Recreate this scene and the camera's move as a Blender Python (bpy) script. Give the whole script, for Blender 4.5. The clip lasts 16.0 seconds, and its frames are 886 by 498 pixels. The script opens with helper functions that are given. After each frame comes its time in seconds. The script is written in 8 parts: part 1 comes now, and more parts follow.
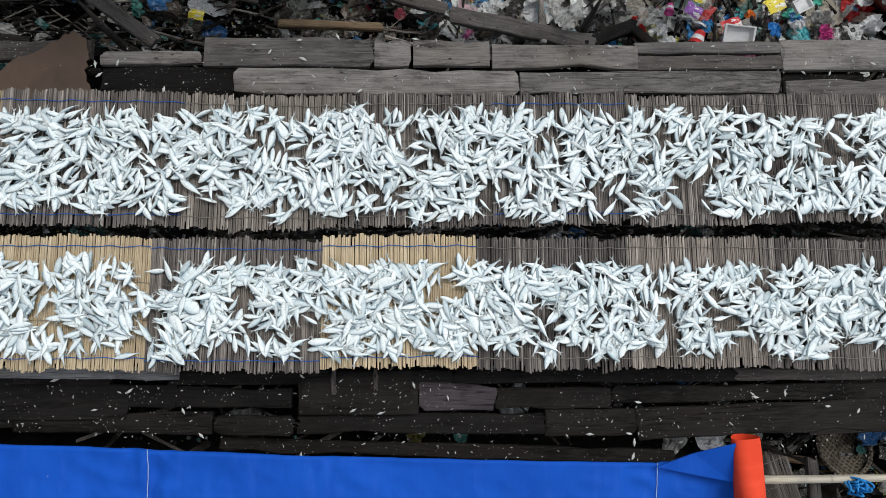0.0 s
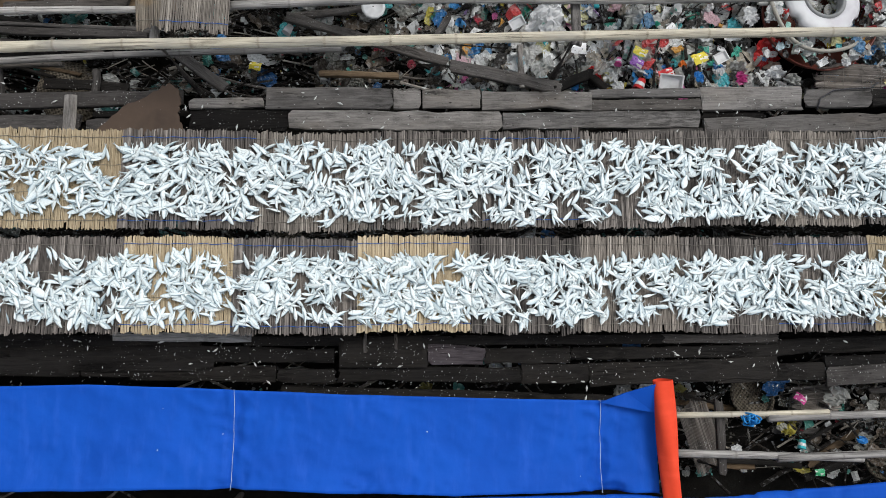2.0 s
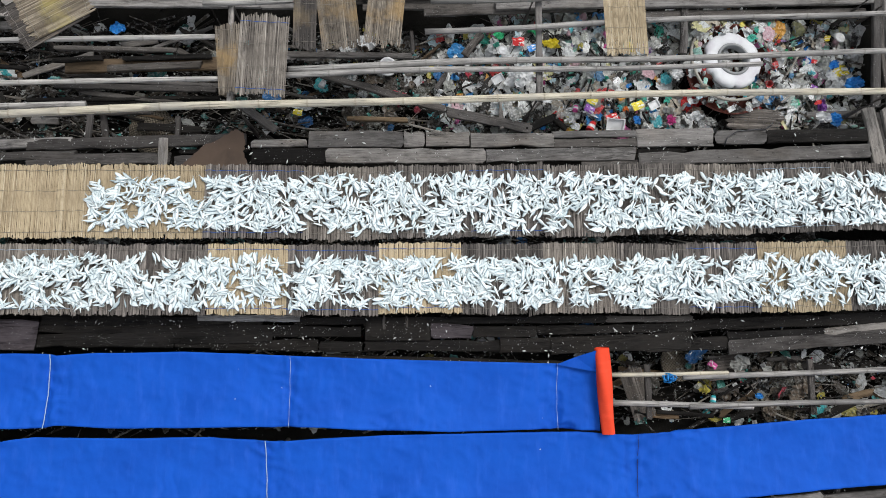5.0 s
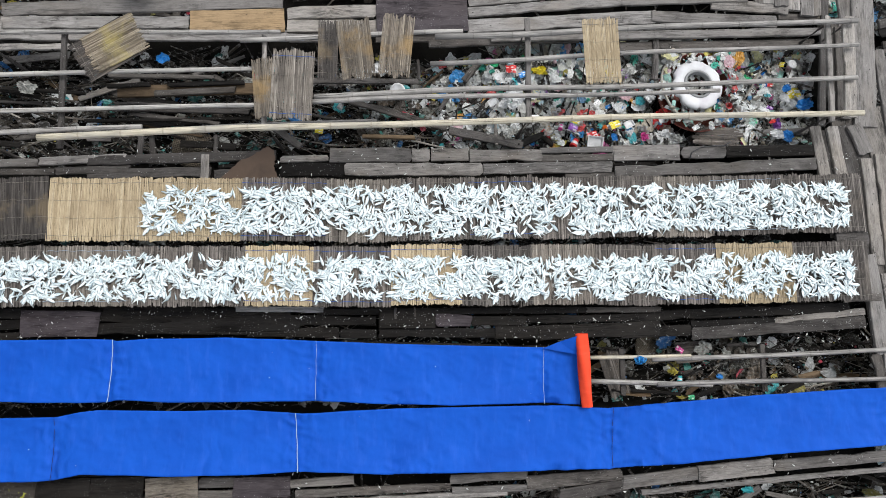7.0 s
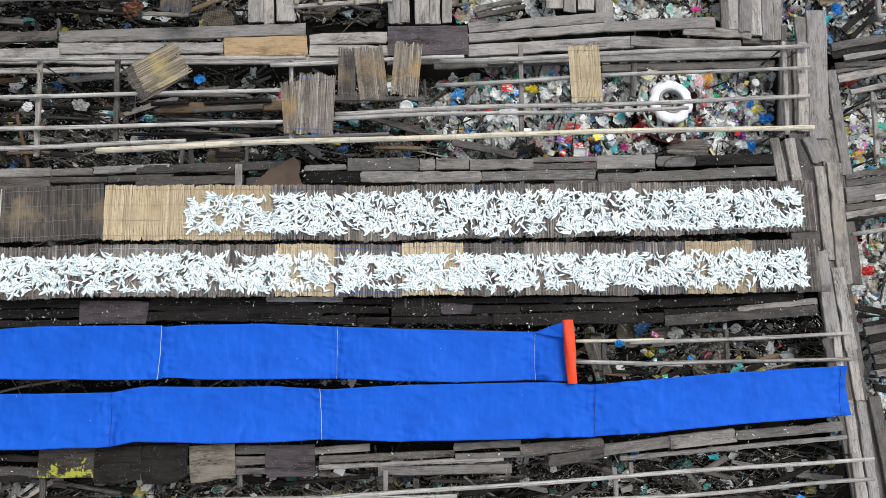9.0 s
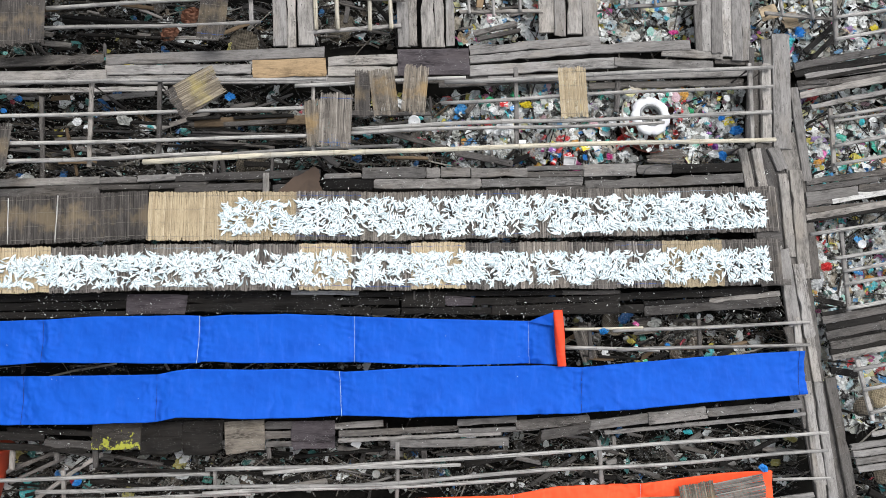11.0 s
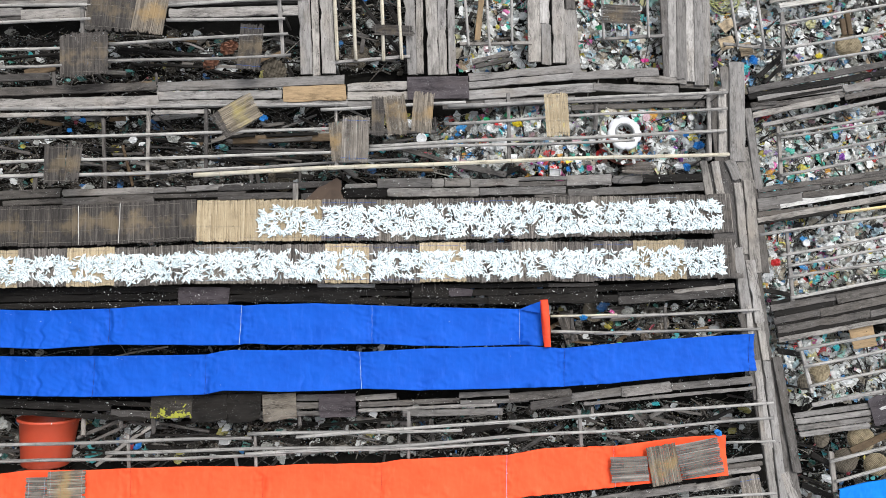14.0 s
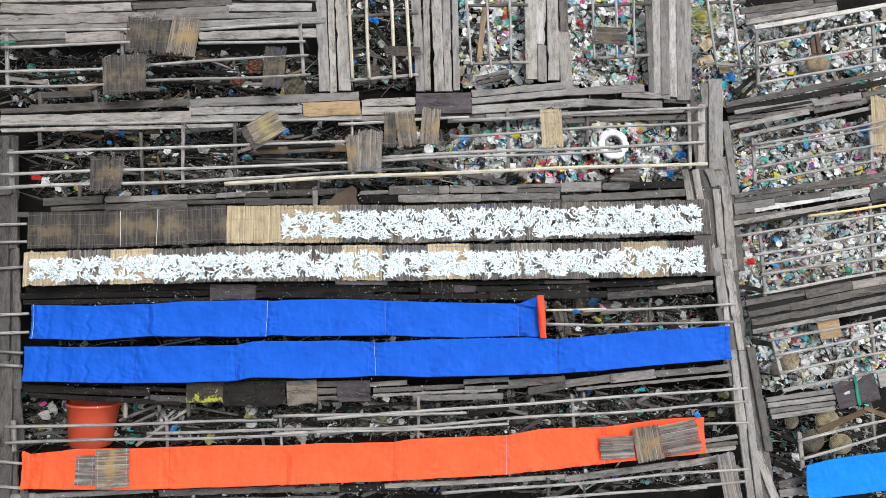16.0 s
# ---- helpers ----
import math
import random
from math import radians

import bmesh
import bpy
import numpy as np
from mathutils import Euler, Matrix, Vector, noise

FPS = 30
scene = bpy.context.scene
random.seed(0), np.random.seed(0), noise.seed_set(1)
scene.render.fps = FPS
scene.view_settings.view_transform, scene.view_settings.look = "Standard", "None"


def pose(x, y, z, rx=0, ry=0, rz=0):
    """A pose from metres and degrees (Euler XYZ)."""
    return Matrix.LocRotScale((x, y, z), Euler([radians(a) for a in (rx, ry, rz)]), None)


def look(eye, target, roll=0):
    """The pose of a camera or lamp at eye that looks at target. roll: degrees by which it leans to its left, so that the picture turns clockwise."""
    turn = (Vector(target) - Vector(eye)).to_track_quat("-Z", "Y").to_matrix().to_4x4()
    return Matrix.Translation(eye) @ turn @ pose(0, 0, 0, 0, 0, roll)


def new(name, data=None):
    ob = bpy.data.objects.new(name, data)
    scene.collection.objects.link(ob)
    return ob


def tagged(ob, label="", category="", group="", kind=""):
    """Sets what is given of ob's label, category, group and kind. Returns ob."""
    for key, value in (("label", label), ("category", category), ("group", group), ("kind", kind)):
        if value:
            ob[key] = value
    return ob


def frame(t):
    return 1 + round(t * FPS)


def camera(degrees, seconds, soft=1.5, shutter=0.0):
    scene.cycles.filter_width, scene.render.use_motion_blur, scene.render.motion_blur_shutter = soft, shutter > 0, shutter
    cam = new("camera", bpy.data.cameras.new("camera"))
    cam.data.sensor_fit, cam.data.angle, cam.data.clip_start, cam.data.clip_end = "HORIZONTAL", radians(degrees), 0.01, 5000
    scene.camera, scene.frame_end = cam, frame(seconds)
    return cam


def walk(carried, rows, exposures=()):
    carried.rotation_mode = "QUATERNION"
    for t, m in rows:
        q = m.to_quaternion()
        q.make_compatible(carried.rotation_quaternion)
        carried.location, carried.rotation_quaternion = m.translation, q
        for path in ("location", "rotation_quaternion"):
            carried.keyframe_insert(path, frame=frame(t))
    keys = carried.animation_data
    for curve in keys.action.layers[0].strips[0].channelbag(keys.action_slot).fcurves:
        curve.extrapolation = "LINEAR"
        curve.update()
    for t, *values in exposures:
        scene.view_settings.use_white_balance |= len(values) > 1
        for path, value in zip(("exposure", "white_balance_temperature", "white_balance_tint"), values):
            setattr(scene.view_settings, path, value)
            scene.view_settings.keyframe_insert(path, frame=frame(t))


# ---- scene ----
# camera and its way: it backs away from the deck along its own line of sight
cam = camera(70.0, 16.0, 0.6)
PATH = [
    (0, -0.200, -0.352, 4.157), (0.5, -0.206, -0.387, 4.408), (1, -0.223, -0.425, 4.726), (1.5, -0.253, -0.468, 4.995),
    (2, -0.274, -0.513, 5.257), (2.5, -0.284, -0.553, 5.521), (3, -0.291, -0.578, 5.768), (3.5, -0.295, -0.602, 6.020),
    (4, -0.307, -0.621, 6.258), (7, -0.430, -0.758, 7.656), (8, -0.474, -0.827, 8.127), (9, -0.537, -0.894, 8.609),
    (11.5, -0.683, -1.045, 9.817), (12.5, -0.728, -1.105, 10.301), (14.5, -0.850, -1.212, 11.325), (16, -0.986, -1.282, 12.121),
]
walk(cam, [(t, pose(x, y, z, 7.49 - 0.0444 * t, -2.77 - 0.0256 * t, -0.0481 * t)) for t, x, y, z in PATH],
     [(0.0, 0.29), (1.5, 0.36), (3.5, 0.47), (7.0, 0.71), (9.0, 0.86), (12.5, 0.99), (16.0, 1.03)])

# overcast daylight
world = bpy.data.worlds.new("sky")
scene.world = world
world.use_nodes = True
wn = world.node_tree
sky = wn.nodes.new("ShaderNodeTexSky")
sky.sky_type, sky.sun_disc = "NISHITA", False
sky.sun_elevation, sky.sun_rotation = radians(62), radians(38)
hsv = wn.nodes.new("ShaderNodeHueSaturation")
hsv.inputs["Saturation"].default_value = 0.22
wn.links.new(sky.outputs[0], hsv.inputs["Color"])
wn.links.new(hsv.outputs[0], wn.nodes["Background"].inputs[0])
wn.nodes["Background"].inputs[1].default_value = 0.15
sun = new("sun", bpy.data.lights.new("sun", "SUN"))
sun.data.energy, sun.data.angle, sun.data.color = 1.5, radians(25), (1.0, 0.97, 0.93)
sun.matrix_world = look((4, 5, 12), (0, 0, 0))


# ---- materials ----
def nodes_of(name, rough=0.7, spec=0.3):
    m = bpy.data.materials.new(name)
    m.use_nodes = True
    t = m.node_tree
    b = t.nodes["Principled BSDF"]
    b.inputs["Roughness"].default_value = rough
    b.inputs["Specular IOR Level"].default_value = spec
    return m, t, b


def node(t, kind, **values):
    n = t.nodes.new(kind)
    for k, v in values.items():
        n.inputs[k.replace("_", " ")].default_value = v
    return n


def noise_at(t, source, scale, stretch=(1, 1, 1), detail=5.0, rough=0.6):
    mp = t.nodes.new("ShaderNodeMapping")
    mp.inputs["Scale"].default_value = stretch
    t.links.new(source, mp.inputs[0])
    n = node(t, "ShaderNodeTexNoise", Scale=scale, Detail=detail, Roughness=rough)
    t.links.new(mp.outputs[0], n.inputs["Vector"])
    return n.outputs["Fac"]


def ramp(t, source, stops, constant=False):
    r = t.nodes.new("ShaderNodeValToRGB")
    e = r.color_ramp.elements
    while len(e) < len(stops):
        e.new(0.5)
    for k, (p, c) in zip(e, stops):
        k.position, k.color = p, (*c, 1)
    if constant:
        r.color_ramp.interpolation = "CONSTANT"
    t.links.new(source, r.inputs[0])
    return r.outputs[0]


def mix(t, a, b, fac, blend="MIX"):
    n = t.nodes.new("ShaderNodeMix")
    n.data_type, n.blend_type = "RGBA", blend
    for s, v in ((0, fac), (6, a), (7, b)):
        if isinstance(v, (int, float)):
            n.inputs[s].default_value = v
        elif isinstance(v, tuple):
            n.inputs[s].default_value = (*v, 1)
        else:
            t.links.new(v, n.inputs[s])
    return n.outputs[2]


def bump(t, b, source, strength, distance):
    n = node(t, "ShaderNodeBump", Strength=strength, Distance=distance)
    t.links.new(source, n.inputs["Height"])
    t.links.new(n.outputs[0], b.inputs["Normal"])


def math_node(t, op, a, c):
    n = t.nodes.new("ShaderNodeMath")
    n.operation = op
    for k, v in enumerate((a, c)):
        if isinstance(v, (int, float)):
            n.inputs[k].default_value = v
        else:
            t.links.new(v, n.inputs[k])
    return n.outputs[0]


def wood(name, dark, light, specks=0.0, rough=0.85, moss=None):
    """Weathered timber whose grain follows the board's own length."""
    m, t, b = nodes_of(name, rough, 0.12)
    tc = t.nodes.new("ShaderNodeTexCoord").outputs["Object"]
    info = t.nodes.new("ShaderNodeObjectInfo")
    shift = node(t, "ShaderNodeVectorMath")
    shift.operation = "ADD"
    off = t.nodes.new("ShaderNodeCombineXYZ")
    k = math_node(t, "MULTIPLY", info.outputs["Random"], 37.0)
    t.links.new(k, off.inputs[0]), t.links.new(k, off.inputs[1])
    t.links.new(tc, shift.inputs[0]), t.links.new(off.outputs[0], shift.inputs[1])
    at = shift.outputs[0]
    mid = tuple((p + q) / 2 for p, q in zip(dark, light))
    low = tuple(0.6 * p + 0.4 * q for p, q in zip(dark, mid))
    high = tuple(0.5 * p + 0.5 * q for p, q in zip(light, mid))
    grain = noise_at(t, at, 9.0, (0.45, 8, 4), 9, 0.74)
    fine = noise_at(t, at, 60.0, (0.10, 3.0, 2), 5, 0.7)
    both = math_node(t, "MULTIPLY_ADD", grain, 0.62)
    t.links.new(math_node(t, "MULTIPLY", fine, 0.38), both.node.inputs[2])
    col = ramp(t, both, [(0.36, low), (0.50, mid), (0.64, high)])
    streak = noise_at(t, at, 22.0, (0.16, 5.0, 3), 6, 0.72)
    col = mix(t, col, tuple(c * 0.42 for c in dark), ramp(t, streak, [(0.51, (0, 0, 0)), (0.68, (0.5, 0.5, 0.5))]))
    col = mix(t, col, light, ramp(t, streak, [(0.32, (0.4, 0.4, 0.4)), (0.44, (0, 0, 0))]))
    # broad stains and bleached stretches
    blot = noise_at(t, at, 2.6, (1, 2.4, 1), 7, 0.66)
    col = mix(t, col, tuple(c * 0.42 for c in dark), ramp(t, blot, [(0.50, (0, 0, 0)), (0.72, (0.75, 0.75, 0.75))]))
    pale = noise_at(t, at, 4.2, (0.8, 2.8, 1), 7, 0.7)
    col = mix(t, col, tuple(min(0.8, c * 1.2) for c in light), ramp(t, pale, [(0.55, (0, 0, 0)), (0.74, (0.5, 0.5, 0.5))]))
    brown = noise_at(t, at, 1.7, (0.7, 1.6, 1), 4, 0.6)
    col = mix(t, col, tuple(c * k for c, k in zip(mid, (0.95, 0.85, 0.72))), ramp(t, brown, [(0.52, (0, 0, 0)), (0.72, (0.4, 0.4, 0.4))]))
    tone = ramp(t, info.outputs["Random"], [(0.0, (0.60, 0.60, 0.61)), (0.35, (0.88, 0.89, 0.91)), (0.6, (1.0, 0.98, 0.95)), (1.0, (1.22, 1.23, 1.25))])
    col = mix(t, col, tone, 1.0, "MULTIPLY")
    # a few long thin drying cracks
    crack = noise_at(t, at, 5.0, (0.22, 9, 3), 4, 0.55)
    where = noise_at(t, at, 3.0, (0.5, 2.0, 1), 3, 0.5)
    line = mix(t, (0, 0, 0), ramp(t, crack, [(0.482, (0, 0, 0)), (0.492, (0.8, 0.8, 0.8)), (0.502, (0, 0, 0))]), ramp(t, where, [(0.48, (0, 0, 0)), (0.58, (1, 1, 1))]))
    col = mix(t, col, tuple(c * 0.2 for c in dark), line)
    # nail heads and small knots
    nail = node(t, "ShaderNodeTexVoronoi", Scale=1.0)
    nm = t.nodes.new("ShaderNodeMapping")
    nm.inputs["Scale"].default_value = (7.0, 15.0, 1.0)
    t.links.new(at, nm.inputs[0]), t.links.new(nm.outputs[0], nail.inputs["Vector"])
    col = mix(t, col, (0.014, 0.012, 0.010), ramp(t, nail.outputs["Distance"], [(0.045, (0.9, 0.9, 0.9)), (0.10, (0, 0, 0))]))
    # rotten flakes in a few places
    rotten = noise_at(t, at, 2.0, (0.8, 3.0, 1), 4, 0.6)
    strip = noise_at(t, at, 18.0, (0.7, 3.0, 2), 7, 0.75)
    rot = mix(t, (0, 0, 0), ramp(t, strip, [(0.46, (0, 0, 0)), (0.55, (0.85, 0.85, 0.85))]), ramp(t, rotten, [(0.53, (0, 0, 0)), (0.66, (1, 1, 1))]))
    col = mix(t, col, tuple(c * 0.3 for c in dark), rot)
    smear = noise_at(t, at, 6.5, (0.5, 2.2, 1), 8, 0.75)
    col = mix(t, col, tuple(c * 0.5 for c in dark), ramp(t, smear, [(0.51, (0, 0, 0)), (0.64, (0.6, 0.6, 0.6))]))
    chips = noise_at(t, at, 70.0, (0.6, 1.2, 1), 3, 0.6)
    col = mix(t, col, tuple(c * 0.4 for c in dark), ramp(t, chips, [(0.64, (0, 0, 0)), (0.70, (0.55, 0.55, 0.55))]))
    if specks:
        v = node(t, "ShaderNodeTexVoronoi", Scale=55.0)
        t.links.new(at, v.inputs["Vector"])
        patch = noise_at(t, at, 6.0, (1, 1, 1), 3, 0.6)
        dot = ramp(t, v.outputs["Distance"], [(0.10, (1, 1, 1)), (0.17, (0, 0, 0))])
        dot = mix(t, dot, (0, 0, 0), ramp(t, patch, [(0.5 - specks, (1, 1, 1)), (0.62, (0, 0, 0))]))
        col = mix(t, col, (0.45, 0.46, 0.45), dot)
    if moss:
        mm = noise_at(t, at, 9.0, (1, 1, 1), 5, 0.7)
        sep = t.nodes.new("ShaderNodeSeparateXYZ")
        t.links.new(tc, sep.inputs[0])
        near = math_node(t, "MULTIPLY_ADD", sep.outputs[1], -0.55)
        near.node.inputs[2].default_value = -0.02
        f = math_node(t, "ADD", mm, near)
        col = mix(t, col, moss, ramp(t, f, [(0.535, (0, 0, 0)), (0.59, (0.85, 0.85, 0.85))]))
    t.links.new(col, b.inputs["Base Color"])
    bump(t, b, math_node(t, "SUBTRACT", both, math_node(t, "MULTIPLY", math_node(t, "ADD", rot, line), 0.5)), 1.0, 0.008)
    return m


def island(name, stops, rough=0.6, spec=0.3, constant=True, grain=0.0):
    """Many small pieces in one mesh, each with its own colour out of the list, printed and soiled in patches, crinkle
    highlights painted in.
    """
    m, t, b = nodes_of(name, rough, spec)
    g = t.nodes.new("ShaderNodeNewGeometry")
    tc = t.nodes.new("ShaderNodeTexCoord").outputs["Object"]
    col = ramp(t, g.outputs["Random Per Island"], stops, constant)
    blot = noise_at(t, tc, 45.0, (1, 1, 1), 4, 0.7)
    fold = noise_at(t, tc, 28.0, (1, 1, 1), 3, 0.55)
    # near-white streaks paint the highlights of crinkled film
    col = mix(t, col, (0.78, 0.80, 0.80), ramp(t, fold, [(0.54, (0, 0, 0)), (0.62, (0.45 * grain, 0.45 * grain, 0.45 * grain))]))
    col = mix(t, col, (0.07, 0.062, 0.05), ramp(t, blot, [(0.52, (0, 0, 0)), (0.72, (grain, grain, grain))]))
    t.links.new(col, b.inputs["Base Color"])
    crumple = node(t, "ShaderNodeTexVoronoi", Scale=60.0)
    crumple.feature = "DISTANCE_TO_EDGE"
    t.links.new(tc, crumple.inputs["Vector"])
    bump(t, b, math_node(t, "ADD", crumple.outputs["Distance"], blot), 1.0, 0.014)
    return m


def plain(name, color, rough=0.6, spec=0.3, grime=0.35, scale=18.0, relief=0.3, dirt=(0.05, 0.045, 0.035)):
    m, t, b = nodes_of(name, rough, spec)
    tc = t.nodes.new("ShaderNodeTexCoord").outputs["Object"]
    n1 = noise_at(t, tc, scale, (1, 1, 1), 6, 0.65)
    n2 = noise_at(t, tc, scale * 0.2, (1, 1, 1), 4, 0.6)
    col = mix(t, color, tuple(c * 0.75 for c in color), n1)
    col = mix(t, col, dirt, ramp(t, n2, [(0.5, (0, 0, 0)), (0.85, (grime, grime, grime))]))
    t.links.new(col, b.inputs["Base Color"])
    bump(t, b, n1, relief, 0.005)
    return m


def printed(name, color):
    """Shiny printed wrapper: a ground colour with paler and darker printed patches."""
    m, t, b = nodes_of(name, 0.28, 0.5)
    tc = t.nodes.new("ShaderNodeTexCoord").outputs["Object"]
    v = node(t, "ShaderNodeTexVoronoi", Scale=34.0)
    t.links.new(tc, v.inputs["Vector"])
    n1 = noise_at(t, tc, 26.0, (1, 2, 1), 2, 0.5)
    col = mix(t, color, (0.80, 0.80, 0.76), ramp(t, n1, [(0.57, (0, 0, 0)), (0.59, (0.9, 0.9, 0.9))]))
    col = mix(t, col, tuple(c * 0.35 for c in color), ramp(t, v.outputs["Distance"], [(0.16, (0.9, 0.9, 0.9)), (0.20, (0, 0, 0))]))
    col = mix(t, col, (0.06, 0.05, 0.04), ramp(t, noise_at(t, tc, 14.0, (1, 1, 1), 5, 0.7), [(0.56, (0, 0, 0)), (0.78, (0.6, 0.6, 0.6))]))
    t.links.new(col, b.inputs["Base Color"])
    bump(t, b, n1, 0.5, 0.006)
    return m


def cloth(name, color, deep):
    """Coated cotton sheet: fine weave, broad creases whose shading is put into the colour."""
    m, t, b = nodes_of(name, 0.7, 0.10)
    tc = t.nodes.new("ShaderNodeTexCoord").outputs["Object"]
    broad = noise_at(t, tc, 1.7, (1, 1.3, 1), 6, 0.68)
    soft = noise_at(t, tc, 3.2, (1, 0.8, 1), 3, 0.45)
    crumple = noise_at(t, tc, 11.0, (1, 0.7, 1), 4, 0.55)
    fine = noise_at(t, tc, 160.0, (1, 1, 1), 2, 0.5)
    # the deep tone in broad patches paints the shading of creases
    col = mix(t, color, deep, ramp(t, broad, [(0.40, (0, 0, 0)), (0.66, (0.6, 0.6, 0.6))]))
    worn = noise_at(t, tc, 7.0, (2.2, 0.5, 1), 5, 0.6)
    col = mix(t, col, tuple(min(0.9, c * 1.1 + 0.012) for c in color), ramp(t, worn, [(0.52, (0, 0, 0)), (0.75, (0.6, 0.6, 0.6))]))
    v = node(t, "ShaderNodeTexVoronoi", Scale=5.0)
    t.links.new(tc, v.inputs["Vector"])
    col = mix(t, col, (0.5, 0.55, 0.6), ramp(t, v.outputs["Distance"], [(0.018, (1, 1, 1)), (0.026, (0, 0, 0))]))
    t.links.new(col, b.inputs["Base Color"])
    bump(t, b, math_node(t, "ADD", math_node(t, "ADD", soft, math_node(t, "MULTIPLY", crumple, 0.25)), math_node(t, "MULTIPLY", fine, 0.02)), 0.5, 0.03)
    return m


WOOD = {
    "g": wood("weathered_timber", (0.142, 0.133, 0.124), (0.375, 0.356, 0.334)),
    "l": wood("bleached_timber", (0.186, 0.175, 0.164), (0.44, 0.42, 0.395)),
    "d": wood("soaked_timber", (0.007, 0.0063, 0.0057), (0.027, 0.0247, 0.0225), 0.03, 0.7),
    "m": wood("damp_timber", (0.046, 0.042, 0.039), (0.165, 0.154, 0.144), 0.06, 0.75),
    "q": wood("greyed_timber", (0.105, 0.099, 0.093), (0.315, 0.299, 0.281)),
    "w": wood("painted_timber", (0.33, 0.325, 0.31), (0.62, 0.61, 0.59)),
    "o": wood("fresh_plywood", (0.26, 0.185, 0.11), (0.40, 0.295, 0.18)),
    "c": wood("wet_cardboard", (0.30, 0.235, 0.155), (0.46, 0.375, 0.26)),
    "b": wood("brown_timber", (0.10, 0.07, 0.045), (0.22, 0.16, 0.10)),
    "y": wood("mossy_timber", (0.03, 0.027, 0.024), (0.08, 0.07, 0.06), 0.05, 0.7, (0.36, 0.37, 0.05)),
    "p": wood("flaking_panel", (0.10, 0.088, 0.072), (0.22, 0.195, 0.165), 0.12, 0.85),
    "e": wood("teal_paint", (0.02, 0.22, 0.14), (0.05, 0.40, 0.27)),
    "k": wood("tarred_board", (0.040, 0.034, 0.038), (0.080, 0.069, 0.075), 0.03, 0.5),
}


def bamboo(name, dark, light, joint, wear):
    """Smooth cane with dark joints; the joints lie where the mesh says."""
    m, t, b = nodes_of(name, 0.55, 0.3)
    tc = t.nodes.new("ShaderNodeTexCoord").outputs["Object"]
    info = t.nodes.new("ShaderNodeObjectInfo")
    k = node(t, "ShaderNodeVectorMath")
    k.operation = "ADD"
    t.links.new(tc, k.inputs[0]), t.links.new(math_node(t, "MULTIPLY", info.outputs["Random"], 31.0), k.inputs[1])
    grain = noise_at(t, k.outputs[0], 8.0, (0.4, 9, 9), 6, 0.7)
    blot = noise_at(t, k.outputs[0], 4.0, (1, 4, 4), 6, 0.7)
    at = t.nodes.new("ShaderNodeAttribute")
    at.attribute_name = "joint"
    col = ramp(t, grain, [(0.32, dark), (0.60, light)])
    col = mix(t, col, tuple(c * 0.45 for c in dark), ramp(t, blot, [(0.55, (0, 0, 0)), (0.72, (wear, wear, wear))]))
    split = noise_at(t, k.outputs[0], 12.0, (0.12, 7, 7), 4, 0.6)
    col = mix(t, col, tuple(c * 0.3 for c in dark), ramp(t, split, [(0.36, (0.9, 0.9, 0.9)), (0.43, (0, 0, 0))]))
    grey = noise_at(t, k.outputs[0], 1.6, (1, 2, 2), 4, 0.6)
    col = mix(t, col, tuple(0.55 * sum(dark) / 3 + 0.25 * c for c in light), ramp(t, grey, [(0.48, (0, 0, 0)), (0.66, (0.75, 0.75, 0.75))]))
    col = mix(t, col, joint, math_node(t, "MULTIPLY", at.outputs["Fac"], 0.4))
    tone = ramp(t, info.outputs["Random"], [(0.0, (0.72, 0.72, 0.72)), (1.0, (1.12, 1.12, 1.12))])
    t.links.new(mix(t, col, tone, 1.0, "MULTIPLY"), b.inputs["Base Color"])
    bump(t, b, grain, 0.4, 0.004)
    return m


BAMBOO = {
    "g": bamboo("grey_bamboo", (0.12, 0.115, 0.108), (0.37, 0.355, 0.335), (0.06, 0.052, 0.045), 0.8),
    "h": bamboo("faded_bamboo", (0.18, 0.172, 0.16), (0.44, 0.425, 0.40), (0.09, 0.075, 0.06), 0.7),
    "l": bamboo("pale_bamboo", (0.27, 0.24, 0.18), (0.54, 0.495, 0.39), (0.12, 0.085, 0.05), 0.85),
    "t": bamboo("straw_bamboo", (0.40, 0.29, 0.12), (0.60, 0.47, 0.23), (0.15, 0.09, 0.04), 0.3),
}


